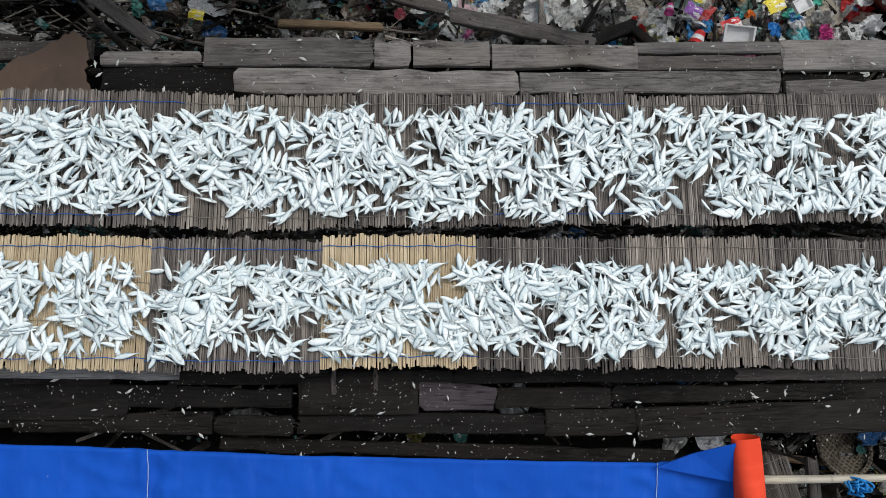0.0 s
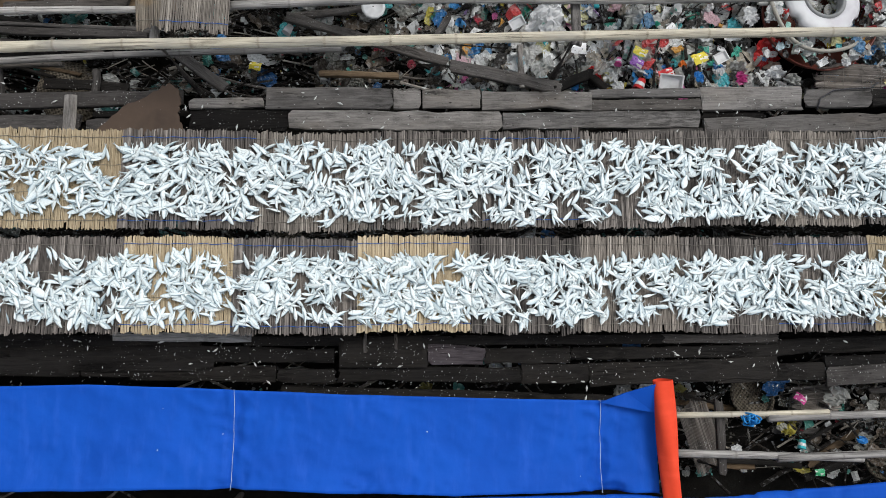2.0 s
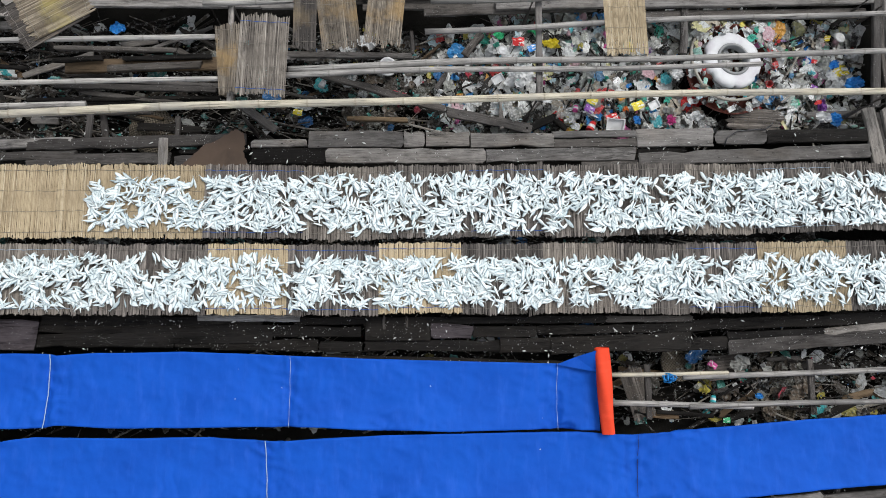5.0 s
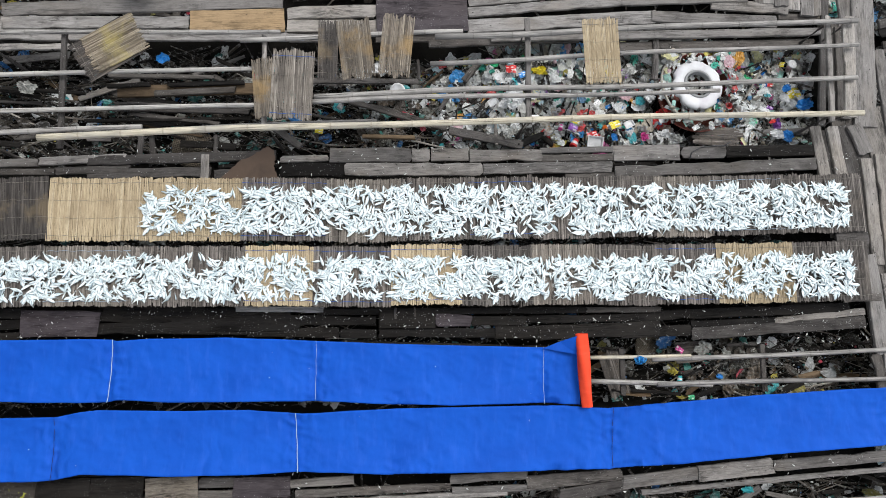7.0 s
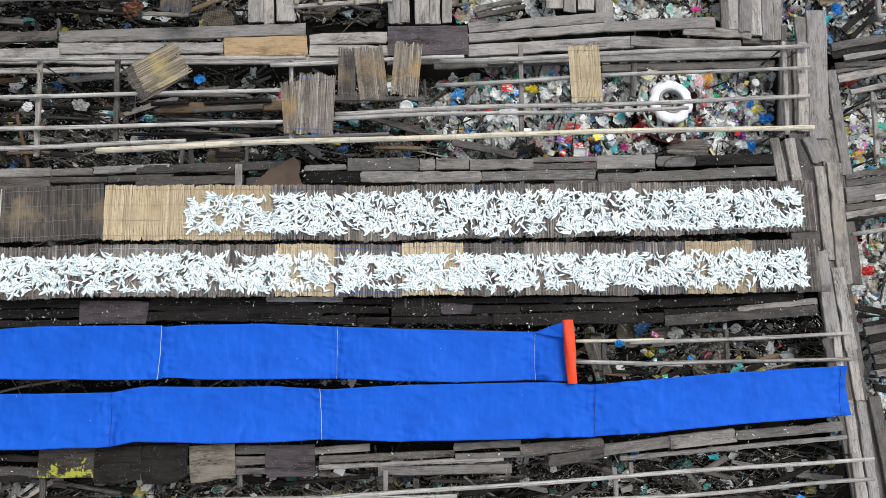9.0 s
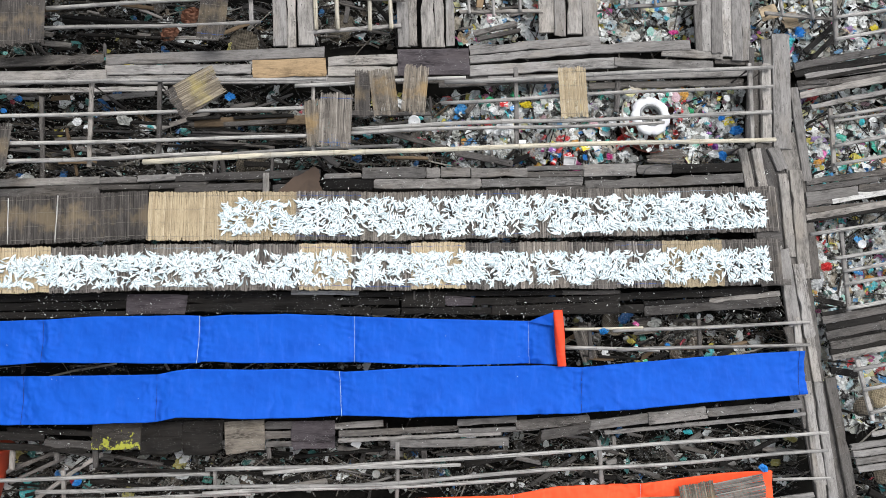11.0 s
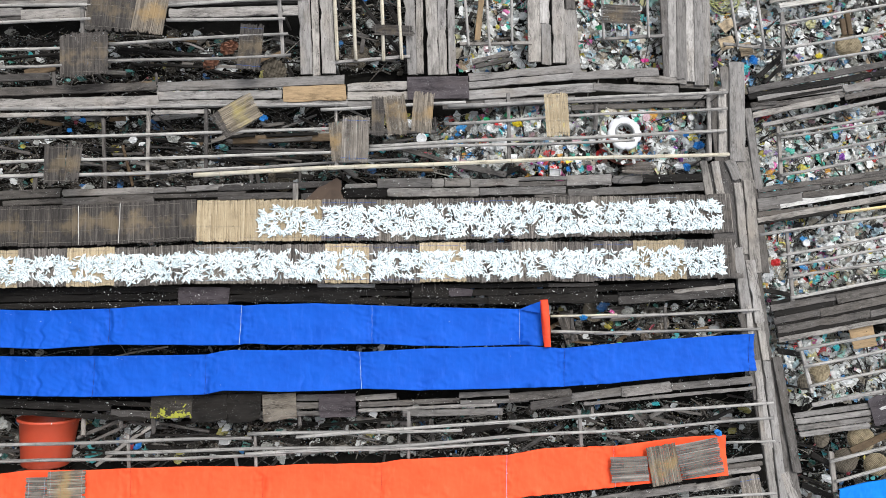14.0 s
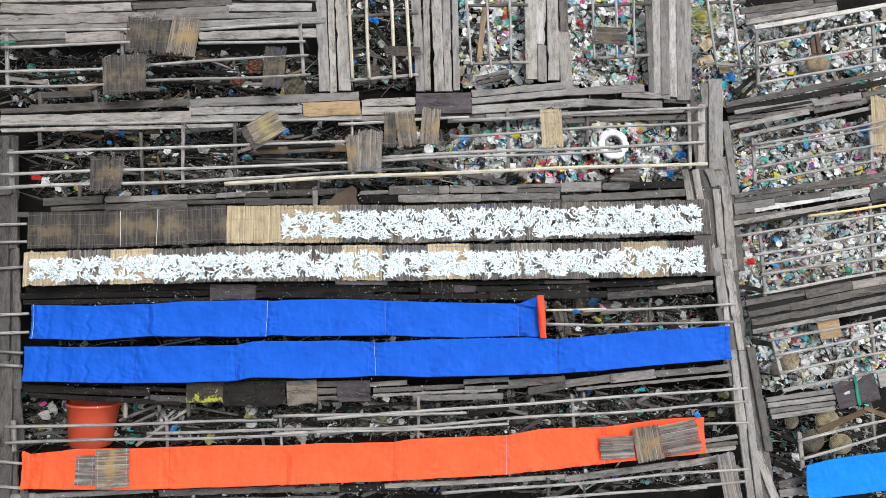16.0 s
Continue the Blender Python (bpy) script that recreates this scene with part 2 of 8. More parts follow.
def slat_material(name, stops, stain, worn):
    """Split bamboo: each slat its own tone, bundles of slats alike, stains, and a middle worn by hands and fish (worn: how much)."""
    m, t, b = nodes_of(name, 0.7, 0.25)
    g = t.nodes.new("ShaderNodeNewGeometry")
    tc = t.nodes.new("ShaderNodeTexCoord").outputs["Object"]
    info = t.nodes.new("ShaderNodeObjectInfo")
    col = ramp(t, g.outputs["Random Per Island"], stops, False)
    grain = noise_at(t, tc, 30.0, (6, 0.6, 1), 5, 0.7)
    col = mix(t, col, tuple(c * 0.45 for c in stops[0][1]), ramp(t, grain, [(0.47, (0, 0, 0)), (0.75, (0.55, 0.55, 0.55))]))
    k = node(t, "ShaderNodeVectorMath")
    k.operation = "ADD"
    t.links.new(tc, k.inputs[0]), t.links.new(math_node(t, "MULTIPLY", info.outputs["Random"], 19.0), k.inputs[1])
    bundle = noise_at(t, k.outputs[0], 20.0, (1.3, 0.09, 1), 4, 0.65)
    much = 0.35 if stops[0][1][0] > 0.3 else 0.8
    col = mix(t, col, tuple(c * 0.5 for c in stops[0][1]), ramp(t, bundle, [(0.50, (0, 0, 0)), (0.66, (much, much, much))]))
    col = mix(t, col, stops[-1][1], ramp(t, bundle, [(0.32, (0.6 * much, 0.6 * much, 0.6 * much)), (0.44, (0, 0, 0))]))
    # worn middle, fading towards the ends of the slats
    sep = t.nodes.new("ShaderNodeSeparateXYZ")
    t.links.new(tc, sep.inputs[0])
    blot = noise_at(t, k.outputs[0], 3.4, (1, 0.8, 1), 6, 0.66)
    away = math_node(t, "MULTIPLY", math_node(t, "ABSOLUTE", sep.outputs[1], 0.0), -0.75)
    spread = math_node(t, "ADD", blot, away)
    col = mix(t, col, stain, ramp(t, spread, [(0.39, (0, 0, 0)), (0.56, (worn, worn, worn))]))
    soot = noise_at(t, k.outputs[0], 5.0, (1, 0.6, 1), 6, 0.7)
    col = mix(t, col, tuple(c * 0.5 for c in stops[0][1]), ramp(t, soot, [(0.54, (0, 0, 0)), (0.70, (much, much, much))]))
    tone = ramp(t, info.outputs["Random"], [(0.0, (0.78, 0.78, 0.78)), (1.0, (1.12, 1.11, 1.1))])
    t.links.new(mix(t, col, tone, 1.0, "MULTIPLY"), b.inputs["Base Color"])
    bump(t, b, grain, 0.5, 0.003)
    return m


SLATS = {
    "t": slat_material("fresh_slats", [(0.0, (0.35, 0.275, 0.17)), (0.3, (0.44, 0.355, 0.23)), (0.88, (0.52, 0.43, 0.285)), (1.0, (0.60, 0.515, 0.375))], (0.33, 0.26, 0.165), 0.5),
    "d": slat_material("weathered_slats", [(0.0, (0.066, 0.059, 0.054)), (0.5, (0.135, 0.121, 0.110)), (0.9, (0.215, 0.194, 0.176)), (1.0, (0.39, 0.355, 0.32))], (0.20, 0.172, 0.14), 0.35),
    "g": slat_material("greying_slats", [(0.0, (0.15, 0.132, 0.115)), (0.5, (0.22, 0.195, 0.168)), (0.9, (0.29, 0.262, 0.225)), (1.0, (0.46, 0.42, 0.37))], (0.11, 0.095, 0.08), 0.5),
    "s": slat_material("stained_slats", [(0.0, (0.046, 0.041, 0.038)), (0.6, (0.068, 0.061, 0.056)), (0.95, (0.098, 0.088, 0.080)), (1.0, (0.17, 0.154, 0.138))], (0.20, 0.155, 0.095), 0.6),
    "n": slat_material("browned_slats", [(0.0, (0.105, 0.088, 0.070)), (0.5, (0.165, 0.142, 0.115)), (0.93, (0.23, 0.20, 0.16)), (1.0, (0.38, 0.335, 0.27))], (0.29, 0.195, 0.085), 0.7),
    "y": slat_material("yellowed_slats", [(0.0, (0.13, 0.105, 0.075)), (0.6, (0.22, 0.185, 0.135)), (1.0, (0.40, 0.35, 0.27))], (0.44, 0.37, 0.11), 0.5),
}
CORD = {
    "b": plain("blue_cord", (0.01, 0.10, 0.42), 0.6),
    "w": plain("pale_cord", (0.34, 0.45, 0.56), 0.6),
    "g": plain("grey_wire", (0.20, 0.185, 0.16), 0.7),
    "v": plain("faint_cord", (0.32, 0.42, 0.58), 0.7),
    "o": plain("rust_thread", (0.28, 0.04, 0.015), 0.8),
    "n": plain("navy_thread", (0.012, 0.015, 0.06), 0.8),
    "p": plain("lilac_cord", (0.55, 0.35, 0.60), 0.7),
}
BLUE = cloth("blue_cloth", (0.006, 0.078, 0.44), (0.004, 0.054, 0.34))
SKYBLUE = cloth("light_blue_cloth", (0.004, 0.165, 0.60), (0.004, 0.13, 0.50))
ORANGE = cloth("orange_cloth", (0.80, 0.092, 0.033), (0.67, 0.066, 0.022))
RED = cloth("red_cloth", (0.70, 0.066, 0.028), (0.5, 0.035, 0.012))
TUB = plain("orange_plastic", (0.52, 0.075, 0.034), 0.45, 0.4, 0.3, 6)
BASIN = plain("brick_plastic", (0.15, 0.035, 0.022), 0.5, 0.4, 0.4, 6)
WHITE = plain("white_plastic", (0.72, 0.73, 0.74), 0.5, 0.4, 0.75, 16, 0.3, (0.36, 0.30, 0.37))
RUST = plain("rusty_sheet", (0.105, 0.074, 0.055), 0.75, 0.2, 0.8, 14.0, 0.6, (0.030, 0.024, 0.020))


def weave(name, dark, light):
    """Split cane woven over and under."""
    m, t, b = nodes_of(name, 0.8, 0.2)
    tc = t.nodes.new("ShaderNodeTexCoord").outputs["Object"]
    sep = t.nodes.new("ShaderNodeSeparateXYZ")
    t.links.new(tc, sep.inputs[0])
    one = math_node(t, "SINE", math_node(t, "MULTIPLY", sep.outputs[0], 190.0), 0.0)
    two = math_node(t, "SINE", math_node(t, "MULTIPLY", sep.outputs[1], 190.0), 0.0)
    cross = math_node(t, "MULTIPLY", one, two)
    grime = noise_at(t, tc, 9.0, (1, 1, 1), 5, 0.7)
    col = ramp(t, math_node(t, "MULTIPLY_ADD", cross, 0.5), [(0.0, dark), (0.6, light)])
    col = mix(t, col, tuple(c * 0.25 for c in dark), ramp(t, grime, [(0.48, (0, 0, 0)), (0.7, (0.8, 0.8, 0.8))]))
    t.links.new(col, b.inputs["Base Color"])
    bump(t, b, cross, 0.8, 0.006)
    return m


WICKER = weave("wicker", (0.16, 0.125, 0.08), (0.33, 0.275, 0.18))
DARKWICKER = weave("old_wicker", (0.035, 0.029, 0.022), (0.15, 0.13, 0.10))


# ---- builders ----
def mesh_of(name, verts, faces, material, smooth=False):
    me = bpy.data.meshes.new(name)
    me.from_pydata([tuple(v) for v in verts], [], faces)
    me.materials.append(material)
    if smooth:
        me.polygons.foreach_set("use_smooth", [True] * len(me.polygons))
    me.update()
    return me


def part(name, me, parent=None, label="", m=None):
    ob = new(name, me)
    if m is not None:
        ob.matrix_basis = m
    if parent is not None:
        ob.parent = parent
    if label:
        ob["label"] = label
    return ob


def root(name, label, category, m=None, group="", kind=""):
    ob = new(name)
    ob.empty_display_size = 0.1
    if m is not None:
        ob.matrix_basis = m
    return tagged(ob, label, category, group, kind)


def deck(name, label, category="boardwalk"):
    return root(name, label, category, kind="structure")


def plank(parent, x0, y0, x1, y1, w, z, tone="g", thick=0.035):
    """One board; z is its top. Its edges wander and its ends are rough."""
    L, a = math.hypot(x1 - x0, y1 - y0), math.atan2(y1 - y0, x1 - x0)
    rnd = random.Random(int(x0 * 911 + y0 * 577 + x1 * 131))
    n = max(3, min(20, int(L / 0.14)))
    verts, faces = [], []
    torn = [rnd.uniform(-0.03, 0.012) if rnd.random() < 0.5 else 0.0 for _ in range(10)]
    for i in range(n + 1):
        x = -L / 2 + L * i / n
        e0, e1 = (rnd.uniform(-0.006, 0.002) - (rnd.uniform(0.04, 0.16) * w if rnd.random() < 0.08 else 0) for _ in range(2))
        e0 = -e0
        end = rnd.uniform(-0.012, 0.012) if i in (0, n) else 0
        zz = rnd.uniform(-0.005, 0.003)
        if i in (0, n):
            s, q = (1, 0) if i == n else (-1, 5)
            c = [s * torn[q + k] for k in range(5)]
            verts += [(x + c[0], -w / 2 + e0, zz - thick), (x + c[0], -w / 2 + e0, zz - 0.006), (x + c[1], -w / 2 + e0 + w * 0.2, zz),
                      (x + c[2], w * 0.1, zz + 0.002), (x + c[3], w / 2 + e1 - w * 0.2, zz), (x + c[4], w / 2 + e1, zz - 0.006), (x + c[4], w / 2 + e1, zz - thick)]
            continue
        verts += [(x + end, -w / 2 + e0, zz - thick), (x + end, -w / 2 + e0, zz - 0.006), (x + end, -w / 2 + e0 + 0.006, zz),
                  (x + end * 2, w * 0.1, zz + 0.002), (x - end, w / 2 + e1 - 0.006, zz), (x - end, w / 2 + e1, zz - 0.006), (x - end, w / 2 + e1, zz - thick)]
    for i in range(n):
        for k in range(7):
            p, q = 7 * i + k, 7 * i + (k + 1) % 7
            faces.append((p, p + 7, q + 7, q))
    faces += [tuple(range(7)), tuple(7 * n + k for k in reversed(range(7)))]
    m = pose((x0 + x1) / 2, (y0 + y1) / 2, z, rnd.uniform(-1.2, 1.2), rnd.uniform(-0.25, 0.25), math.degrees(a))
    return part("plank", mesh_of("plank", verts, faces, WOOD[tone]), parent, "", m)


def stake(parent, x, y, top):
    """A round stake driven into the mud under a crossbeam."""
    low = gh(x, y) - 0.1
    v, f = tube([(0, 0, 0), (0.004, 0.006, (top - low) * 0.5), (0, 0, top - low)], 0.022, 7)
    return part("stake", mesh_of("stake", v, f, WOOD["m"]), parent, "", pose(x, y, low, 0, 0, x * 70))


def plate(name, x0, y0, x1, y1, w, z, tone, label, category, thick=0.012):
    """A loose flat board that lies on the deck."""
    ob = plank(None, x0, y0, x1, y1, w, z, tone, thick)
    ob.name = name
    return tagged(ob, label, category)


def tube(points, radius, sides=8, nodes=0.0):
    """A bent rod through the points; nodes: the swelling at bamboo's joints."""
    pts = [Vector(p) for p in points]
    verts, faces = [], []
    for i, p in enumerate(pts):
        d = (pts[min(i + 1, len(pts) - 1)] - pts[max(i - 1, 0)]).normalized()
        u = d.cross(Vector((0, 0, 1)))
        u = u.normalized() if u.length > 1e-4 else Vector((1, 0, 0))
        v = u.cross(d)
        r = radius(i) if callable(radius) else radius
        for k in range(sides):
            a = 2 * math.pi * k / sides
            verts.append(p + (u * math.cos(a) + v * math.sin(a)) * r)
    for i in range(len(pts) - 1):
        for k in range(sides):
            a, b = i * sides + k, i * sides + (k + 1) % sides
            faces.append((a, b, b + sides, a + sides))
    faces += [tuple(reversed(range(sides))), tuple((len(pts) - 1) * sides + k for k in range(sides))]
    return verts, faces


def pole(x0, y0, x1, y1, r, z, tone="g", z1=None, bend=0.0, label="", group="drying poles"):
    L, a = math.hypot(x1 - x0, y1 - y0), math.atan2(y1 - y0, x1 - x0)
    rnd = random.Random(int(x0 * 733 + y0 * 389 + x1 * 97))
    pts, rad, knots, x = [], [], [], 0.0
    gap = rnd.uniform(0.38, 0.52)
    sway, ph = rnd.uniform(0.006, 0.016), rnd.uniform(0, 6)
    while x < L - 0.03:
        for dx, k in ((0.012, 1.0), (gap * 0.5, 0.97), (gap - 0.012, 1.0), (gap, 1.07)):
            if x + dx < L:
                s = (x + dx) / L
                pts.append((x + dx - L / 2, bend * 4 * s * (1 - s) + sway * math.sin((x + dx) * 1.7 + ph), sway * math.sin((x + dx) * 2.1 + ph + 1)))
                rad.append(r * k * (1.06 - 0.16 * s))
                knots.append(1.0 if k > 1.05 else 0.0)
        x += gap
    pts.append((L / 2, sway * math.sin(L * 1.7 + ph), sway * math.sin(L * 2.1 + ph + 1)))
    rad.append(r * 0.9)
    knots.append(0.0)
    v, f = tube(pts, lambda i: rad[i], 8)
    zz = z if z1 is None else (z + z1) / 2
    tilt = 0 if z1 is None else -math.degrees(math.atan2(z1 - z, L))
    me = mesh_of("bamboo_pole", v, f, BAMBOO[tone], True)
    me.attributes.new("joint", "FLOAT", "POINT").data.foreach_set("value", [q for q in knots for _ in range(8)])
    ob = part("bamboo_pole", me, None, "", pose((x0 + x1) / 2, (y0 + y1) / 2, zz, 0, tilt, math.degrees(a)))
    look_of = {"g": "grey weathered bamboo pole lying across the crossbeams", "h": "faded grey bamboo pole lying across the crossbeams", "l": "pale cream bamboo pole with dark joints over the rubbish",
               "t": "straw yellow bamboo pole lying over the rubbish"}
    return tagged(ob, label or look_of[tone], "bamboo pole", group)


def mat(x, y, z, length, width, turn, tone="d", cords="b", label="", group="drying mats", along=False):
    """A mat of split bamboo: slats across its length, bound by cords. along: slats run the long way."""
    rnd = random.Random(int(x * 1231 + y * 771))
    thing = root("bamboo_mat", label, "bamboo mat", pose(x, y, z, 0, 0, turn + (90 if along else 0)), group)
    if along:
        length, width = width, length
    verts, faces = [], []
    u = -length / 2
    rag = {"mats in the fish rows": 1.15, "mats on the orange cloth": 1.5}.get(group, 3.0)
    drift = 0.0
    while u < length / 2 - 0.004:
        w = min(rnd.uniform(0.0055, 0.0105) * (1.7 if group == "mats on the orange cloth" else 1.0), length / 2 - u)
        drift = 0.8 * drift + rnd.uniform(-0.004, 0.004) * rag
        if rnd.random() < 0.03 * (rag - 1):
            drift += rnd.uniform(-0.04, 0.04)
        lo, hi = -width / 2 + rnd.uniform(-0.008, 0.006) + drift, width / 2 + rnd.uniform(-0.006, 0.008) + drift
        if rnd.random() < 0.05 * rag:
            lo += rnd.uniform(0.01, 0.05)
        if rnd.random() < 0.025 * rag:
            hi -= rnd.uniform(0.01, 0.05)
        t, g, sk = rnd.uniform(0.0028, 0.0045), 0.0001, rnd.uniform(-0.003, 0.003)
        zb = rnd.uniform(0, 0.002)
        k = len(verts)
        for yy, s in ((lo, -sk), (hi, sk)):
            verts += [(u + g + s, yy, zb), (u + w * 0.13 + s, yy, zb + t), (u + w / 2 + s, yy, zb + t * 1.2), (u + w * 0.87 + s, yy, zb + t), (u + w - g + s, yy, zb)]
        for j in range(4):
            faces.append((k + j, k + j + 1, k + 6 + j, k + 5 + j))
        faces += [(k + 4, k + 3, k + 2, k + 1, k), (k + 5, k + 6, k + 7, k + 8, k + 9)]
        u += w
    part("slats", mesh_of("slats", verts, faces, SLATS[tone]), thing)
    for c in (-0.42, -0.14, 0.14, 0.42) if width > 0.4 else (-0.35, 0.0, 0.35):
        n = max(4, int(length / 0.045))
        pts = [(-length / 2 + length * i / n, c * width + 0.004 * math.sin(i * 1.9) + rnd.uniform(-0.002, 0.002), 0.009 + 0.002 * (i % 2)) for i in range(n + 1)]
        v, f = tube(pts, 0.0013 if abs(c) < 0.3 else 0.0019, 4)
        part("binding_cord", mesh_of("binding_cord", v, f, CORD[cords if abs(c) > 0.3 else "g"]), thing)
    return thing


def lerp(points, x):
    return float(np.interp(x, [p[0] for p in points], [p[1] for p in points]))


def sheet(name, top, bottom, z, material, label, seams=(), rumples=(), hang=0.05, waves=1.0, sag=0.035):
    """Cloth pulled over two poles: it sags between them, hangs over at both sides and is creased at its seams.
    rumples: (where, half length, how much) of stretches that were crumpled before."""
    x0, x1 = max(top[0][0], bottom[0][0]), min(top[-1][0], bottom[-1][0])
    thing = root(name, label, "cloth sheet", pose((x0 + x1) / 2, (top[0][1] + bottom[0][1]) / 2, z), "drying cloths")
    cx, cy = (x0 + x1) / 2, (top[0][1] + bottom[0][1]) / 2
    nx, ny = int((x1 - x0) / 0.0125), 34
    rows = [-0.06, 0.0] + [k / ny for k in range(1, ny)] + [1.0, 1.06]
    verts = []
    for i in range(nx + 1):
        x = x0 + (x1 - x0) * i / nx
        t, b = lerp(top, x), lerp(bottom, x)
        pull = sum(math.exp(-((x - s) / 0.035) ** 2) for s, _, _ in seams)
        fold = sum(math.exp(-((x - s) / 0.16) ** 2) for s, _, _ in seams)
        for v in rows:
            k = min(max(v, 0), 1)
            q = noise.noise(Vector((x * 1.9, k * 2.0, z))) * 0.6 + noise.noise(Vector((x * 5.5 + 0.8 * math.sin(k * 3), k * 3.2, z + 3))) * 0.4
            r = abs(noise.noise(Vector((x * 6 + k * 3.0, k * 4.5 - x * 1.5, z + 9)))) + 0.4 * abs(noise.noise(Vector((x * 13 - k * 4, k * 7.0, z + 4))))
            edge = math.exp(-min(k, (1 - k) * 1.8) / 0.15)
            ply = max(0.0, noise.noise(Vector((x * 1.3, z, 21.0))))
            tuck = noise.noise(Vector((x * 15, k * 1.6, z + 31))) * fold + 0.35 * noise.noise(Vector((x * 5.0, k * 1.1, z + 37)))
            h = waves * (0.022 * q + 0.022 * tuck * math.sin(math.pi * k) ** 0.5 - (0.03 * fold + 0.12 * edge * ply + 0.010) * r) - sag * math.sin(math.pi * k) ** 0.8 - 0.012 * pull
            much = 0.20 + (0.08 + 0.75 * edge) * fold + sum(a * math.exp(-((x - c) / w) ** 2) for c, w, a in rumples)
            bent = x + 0.10 * noise.noise(Vector((x * 1.5, k * 2.2, z + 51))) + 0.05 * noise.noise(Vector((x * 3.0, k * 5.0, z + 57)))
            n1, n2 = abs(noise.noise(Vector((bent * 3.8, k * 0.6, z + 61)))), abs(noise.noise(Vector((bent * 9.0 + k * 2.0, k * 1.6, z + 67))))
            h += much * 0.9 * waves * (0.044 * min(n1 * 2.2, 0.6) + 0.008 * min(n2 * 3.0, 0.6) - 0.022)
            h = max(h, -0.085 + 0.01 * q)
            out = 0.0
            if v < 0 or v > 1:
                h -= hang
                out = -0.004
            wob = 0.006 * noise.noise(Vector((x * 2.4, v * 9, 5.0)))
            verts.append((x - cx, b + (t - b) * k + (out if v > 1 else -out if v < 0 else 0) + wob * (1 if v <= 0 or v >= 1 else 0) - cy, h))
    n = len(rows)
    faces = [(i * n + j, (i + 1) * n + j, (i + 1) * n + j + 1, i * n + j + 1) for i in range(nx) for j in range(n - 1)]
    part("cloth", mesh_of("cloth", verts, faces, material, True), thing)
    for s, dx, kind in seams:
        t, b = lerp(top, s), lerp(bottom, s)
        pts = []
        for j in range(25):
            k = -0.01 + 1.02 * j / 24
            kk = min(max(k, 0), 1)
            pts.append((s + dx * (k - 0.5) + 0.0015 * math.sin(j * 0.7) - cx, b + (t - b) * k - cy, 0.005 + 0.0015 * math.sin(j * 2.3) - sag * math.sin(math.pi * kk) ** 0.8 - 0.010))
        v, f = tube(pts, {"w": 0.0036, "v": 0.0019, "p": 0.004}.get(kind, 0.0024), 5)
        part("cord", mesh_of("cord", v, f, CORD[{"s": "n"}.get(kind, kind)]), thing, {"w": "pale blue cord", "v": "thin pale cord", "p": "lilac cord", "o": "dark orange seam"}.get(kind, "dark sewn seam"))
    return thing


def lathe(profile, sides, wobble=0.0, seed=0):
    rnd = random.Random(seed)
    verts, faces = [], []
    off = [[1 + rnd.uniform(-wobble, wobble) for _ in range(sides)] for _ in profile]
    for i, (r, z) in enumerate(profile):
        for k in range(sides):
            a = 2 * math.pi * k / sides
            verts.append((r * off[i][k] * math.cos(a), r * off[i][k] * math.sin(a), z))
    for i in range(len(profile) - 1):
        for k in range(sides):
            a, b = i * sides + k, i * sides + (k + 1) % sides
            faces.append((a, b, b + sides, a + sides))
    return verts, faces


def gh(x, y):
    """Height of the mud and rubbish bank."""
    h = 0.34 + 0.07 * math.sin(x * 1.3 + 0.7) * math.sin(y * 1.7 + 0.3) + 0.05 * math.sin(x * 3.1 + y * 2.3) + 0.03 * math.sin(x * 6.3 - y * 5.1)
    if y < -1.6:
        h -= min(0.22, (-1.6 - y) * 0.25)
    return h


# ---- boardwalks ----

deck_now = deck("boardwalk_north", "weathered grey timber boardwalk with gaps and split ends")
plank(deck_now, -8.115, 2.54, -7.299, 2.566, 0.093, 0.938, "m")
plank(deck_now, -7.631, 2.58, -4.876, 2.722, 0.145, 0.95, "m")
plank(deck_now, -8.088, 2.358, -4.824, 2.457, 0.196, 0.962, "g")
plank(deck_now, -8.088, 2.191, -4.002, 2.3, 0.072, 0.944, "l")
plank(deck_now, -4.853, 2.699, -1.84, 2.857, 0.158, 0.956, "l")
plank(deck_now, -4.855, 2.559, -2.856, 2.602, 0.147, 0.938, "l")
plank(deck_now, -4.846, 2.409, -1.788, 2.467, 0.126, 0.95, "l")
plank(deck_now, -1.788, 2.717, -0.814, 2.766, 0.149, 0.962, "l")
plank(deck_now, -1.789, 2.575, -0.794, 2.602, 0.149, 0.944, "l")
plank(deck_now, -1.788, 2.433, -1.175, 2.447, 0.095, 0.956, "l")
plank(deck_now, 0.227, 2.922, 2.132, 3.11, 0.141, 0.938, "l")
plank(deck_now, 0.223, 2.777, 2.07, 2.963, 0.119, 0.95, "l")
plank(deck_now, 1.96, 2.958, 3.461, 3.046, 0.153, 0.962, "l")
plank(deck_now, 0.22, 2.608, 2.383, 2.772, 0.162, 0.944, "l")
plank(deck_now, 2.326, 2.767, 3.791, 2.733, 0.142, 0.956, "g")
plank(deck_now, 3.034, 2.942, 3.948, 2.894, 0.132, 0.938, "g")
plank(deck_now, 0.477, 2.479, 4.327, 2.63, 0.097, 0.95, "g")
plank(deck_now, 1.962, 2.434, 4.277, 2.522, 0.109, 0.88, "m")
plank(deck_now, 3.852, 2.831, 4.318, 2.812, 0.088, 0.9, "m")
plank(deck_now, -0.816, 2.478, 0.61, 2.518, 0.107, 0.9, "m")
plank(deck_now, -1.176, 2.508, -0.557, 2.522, 0.085, 0.9, "d")
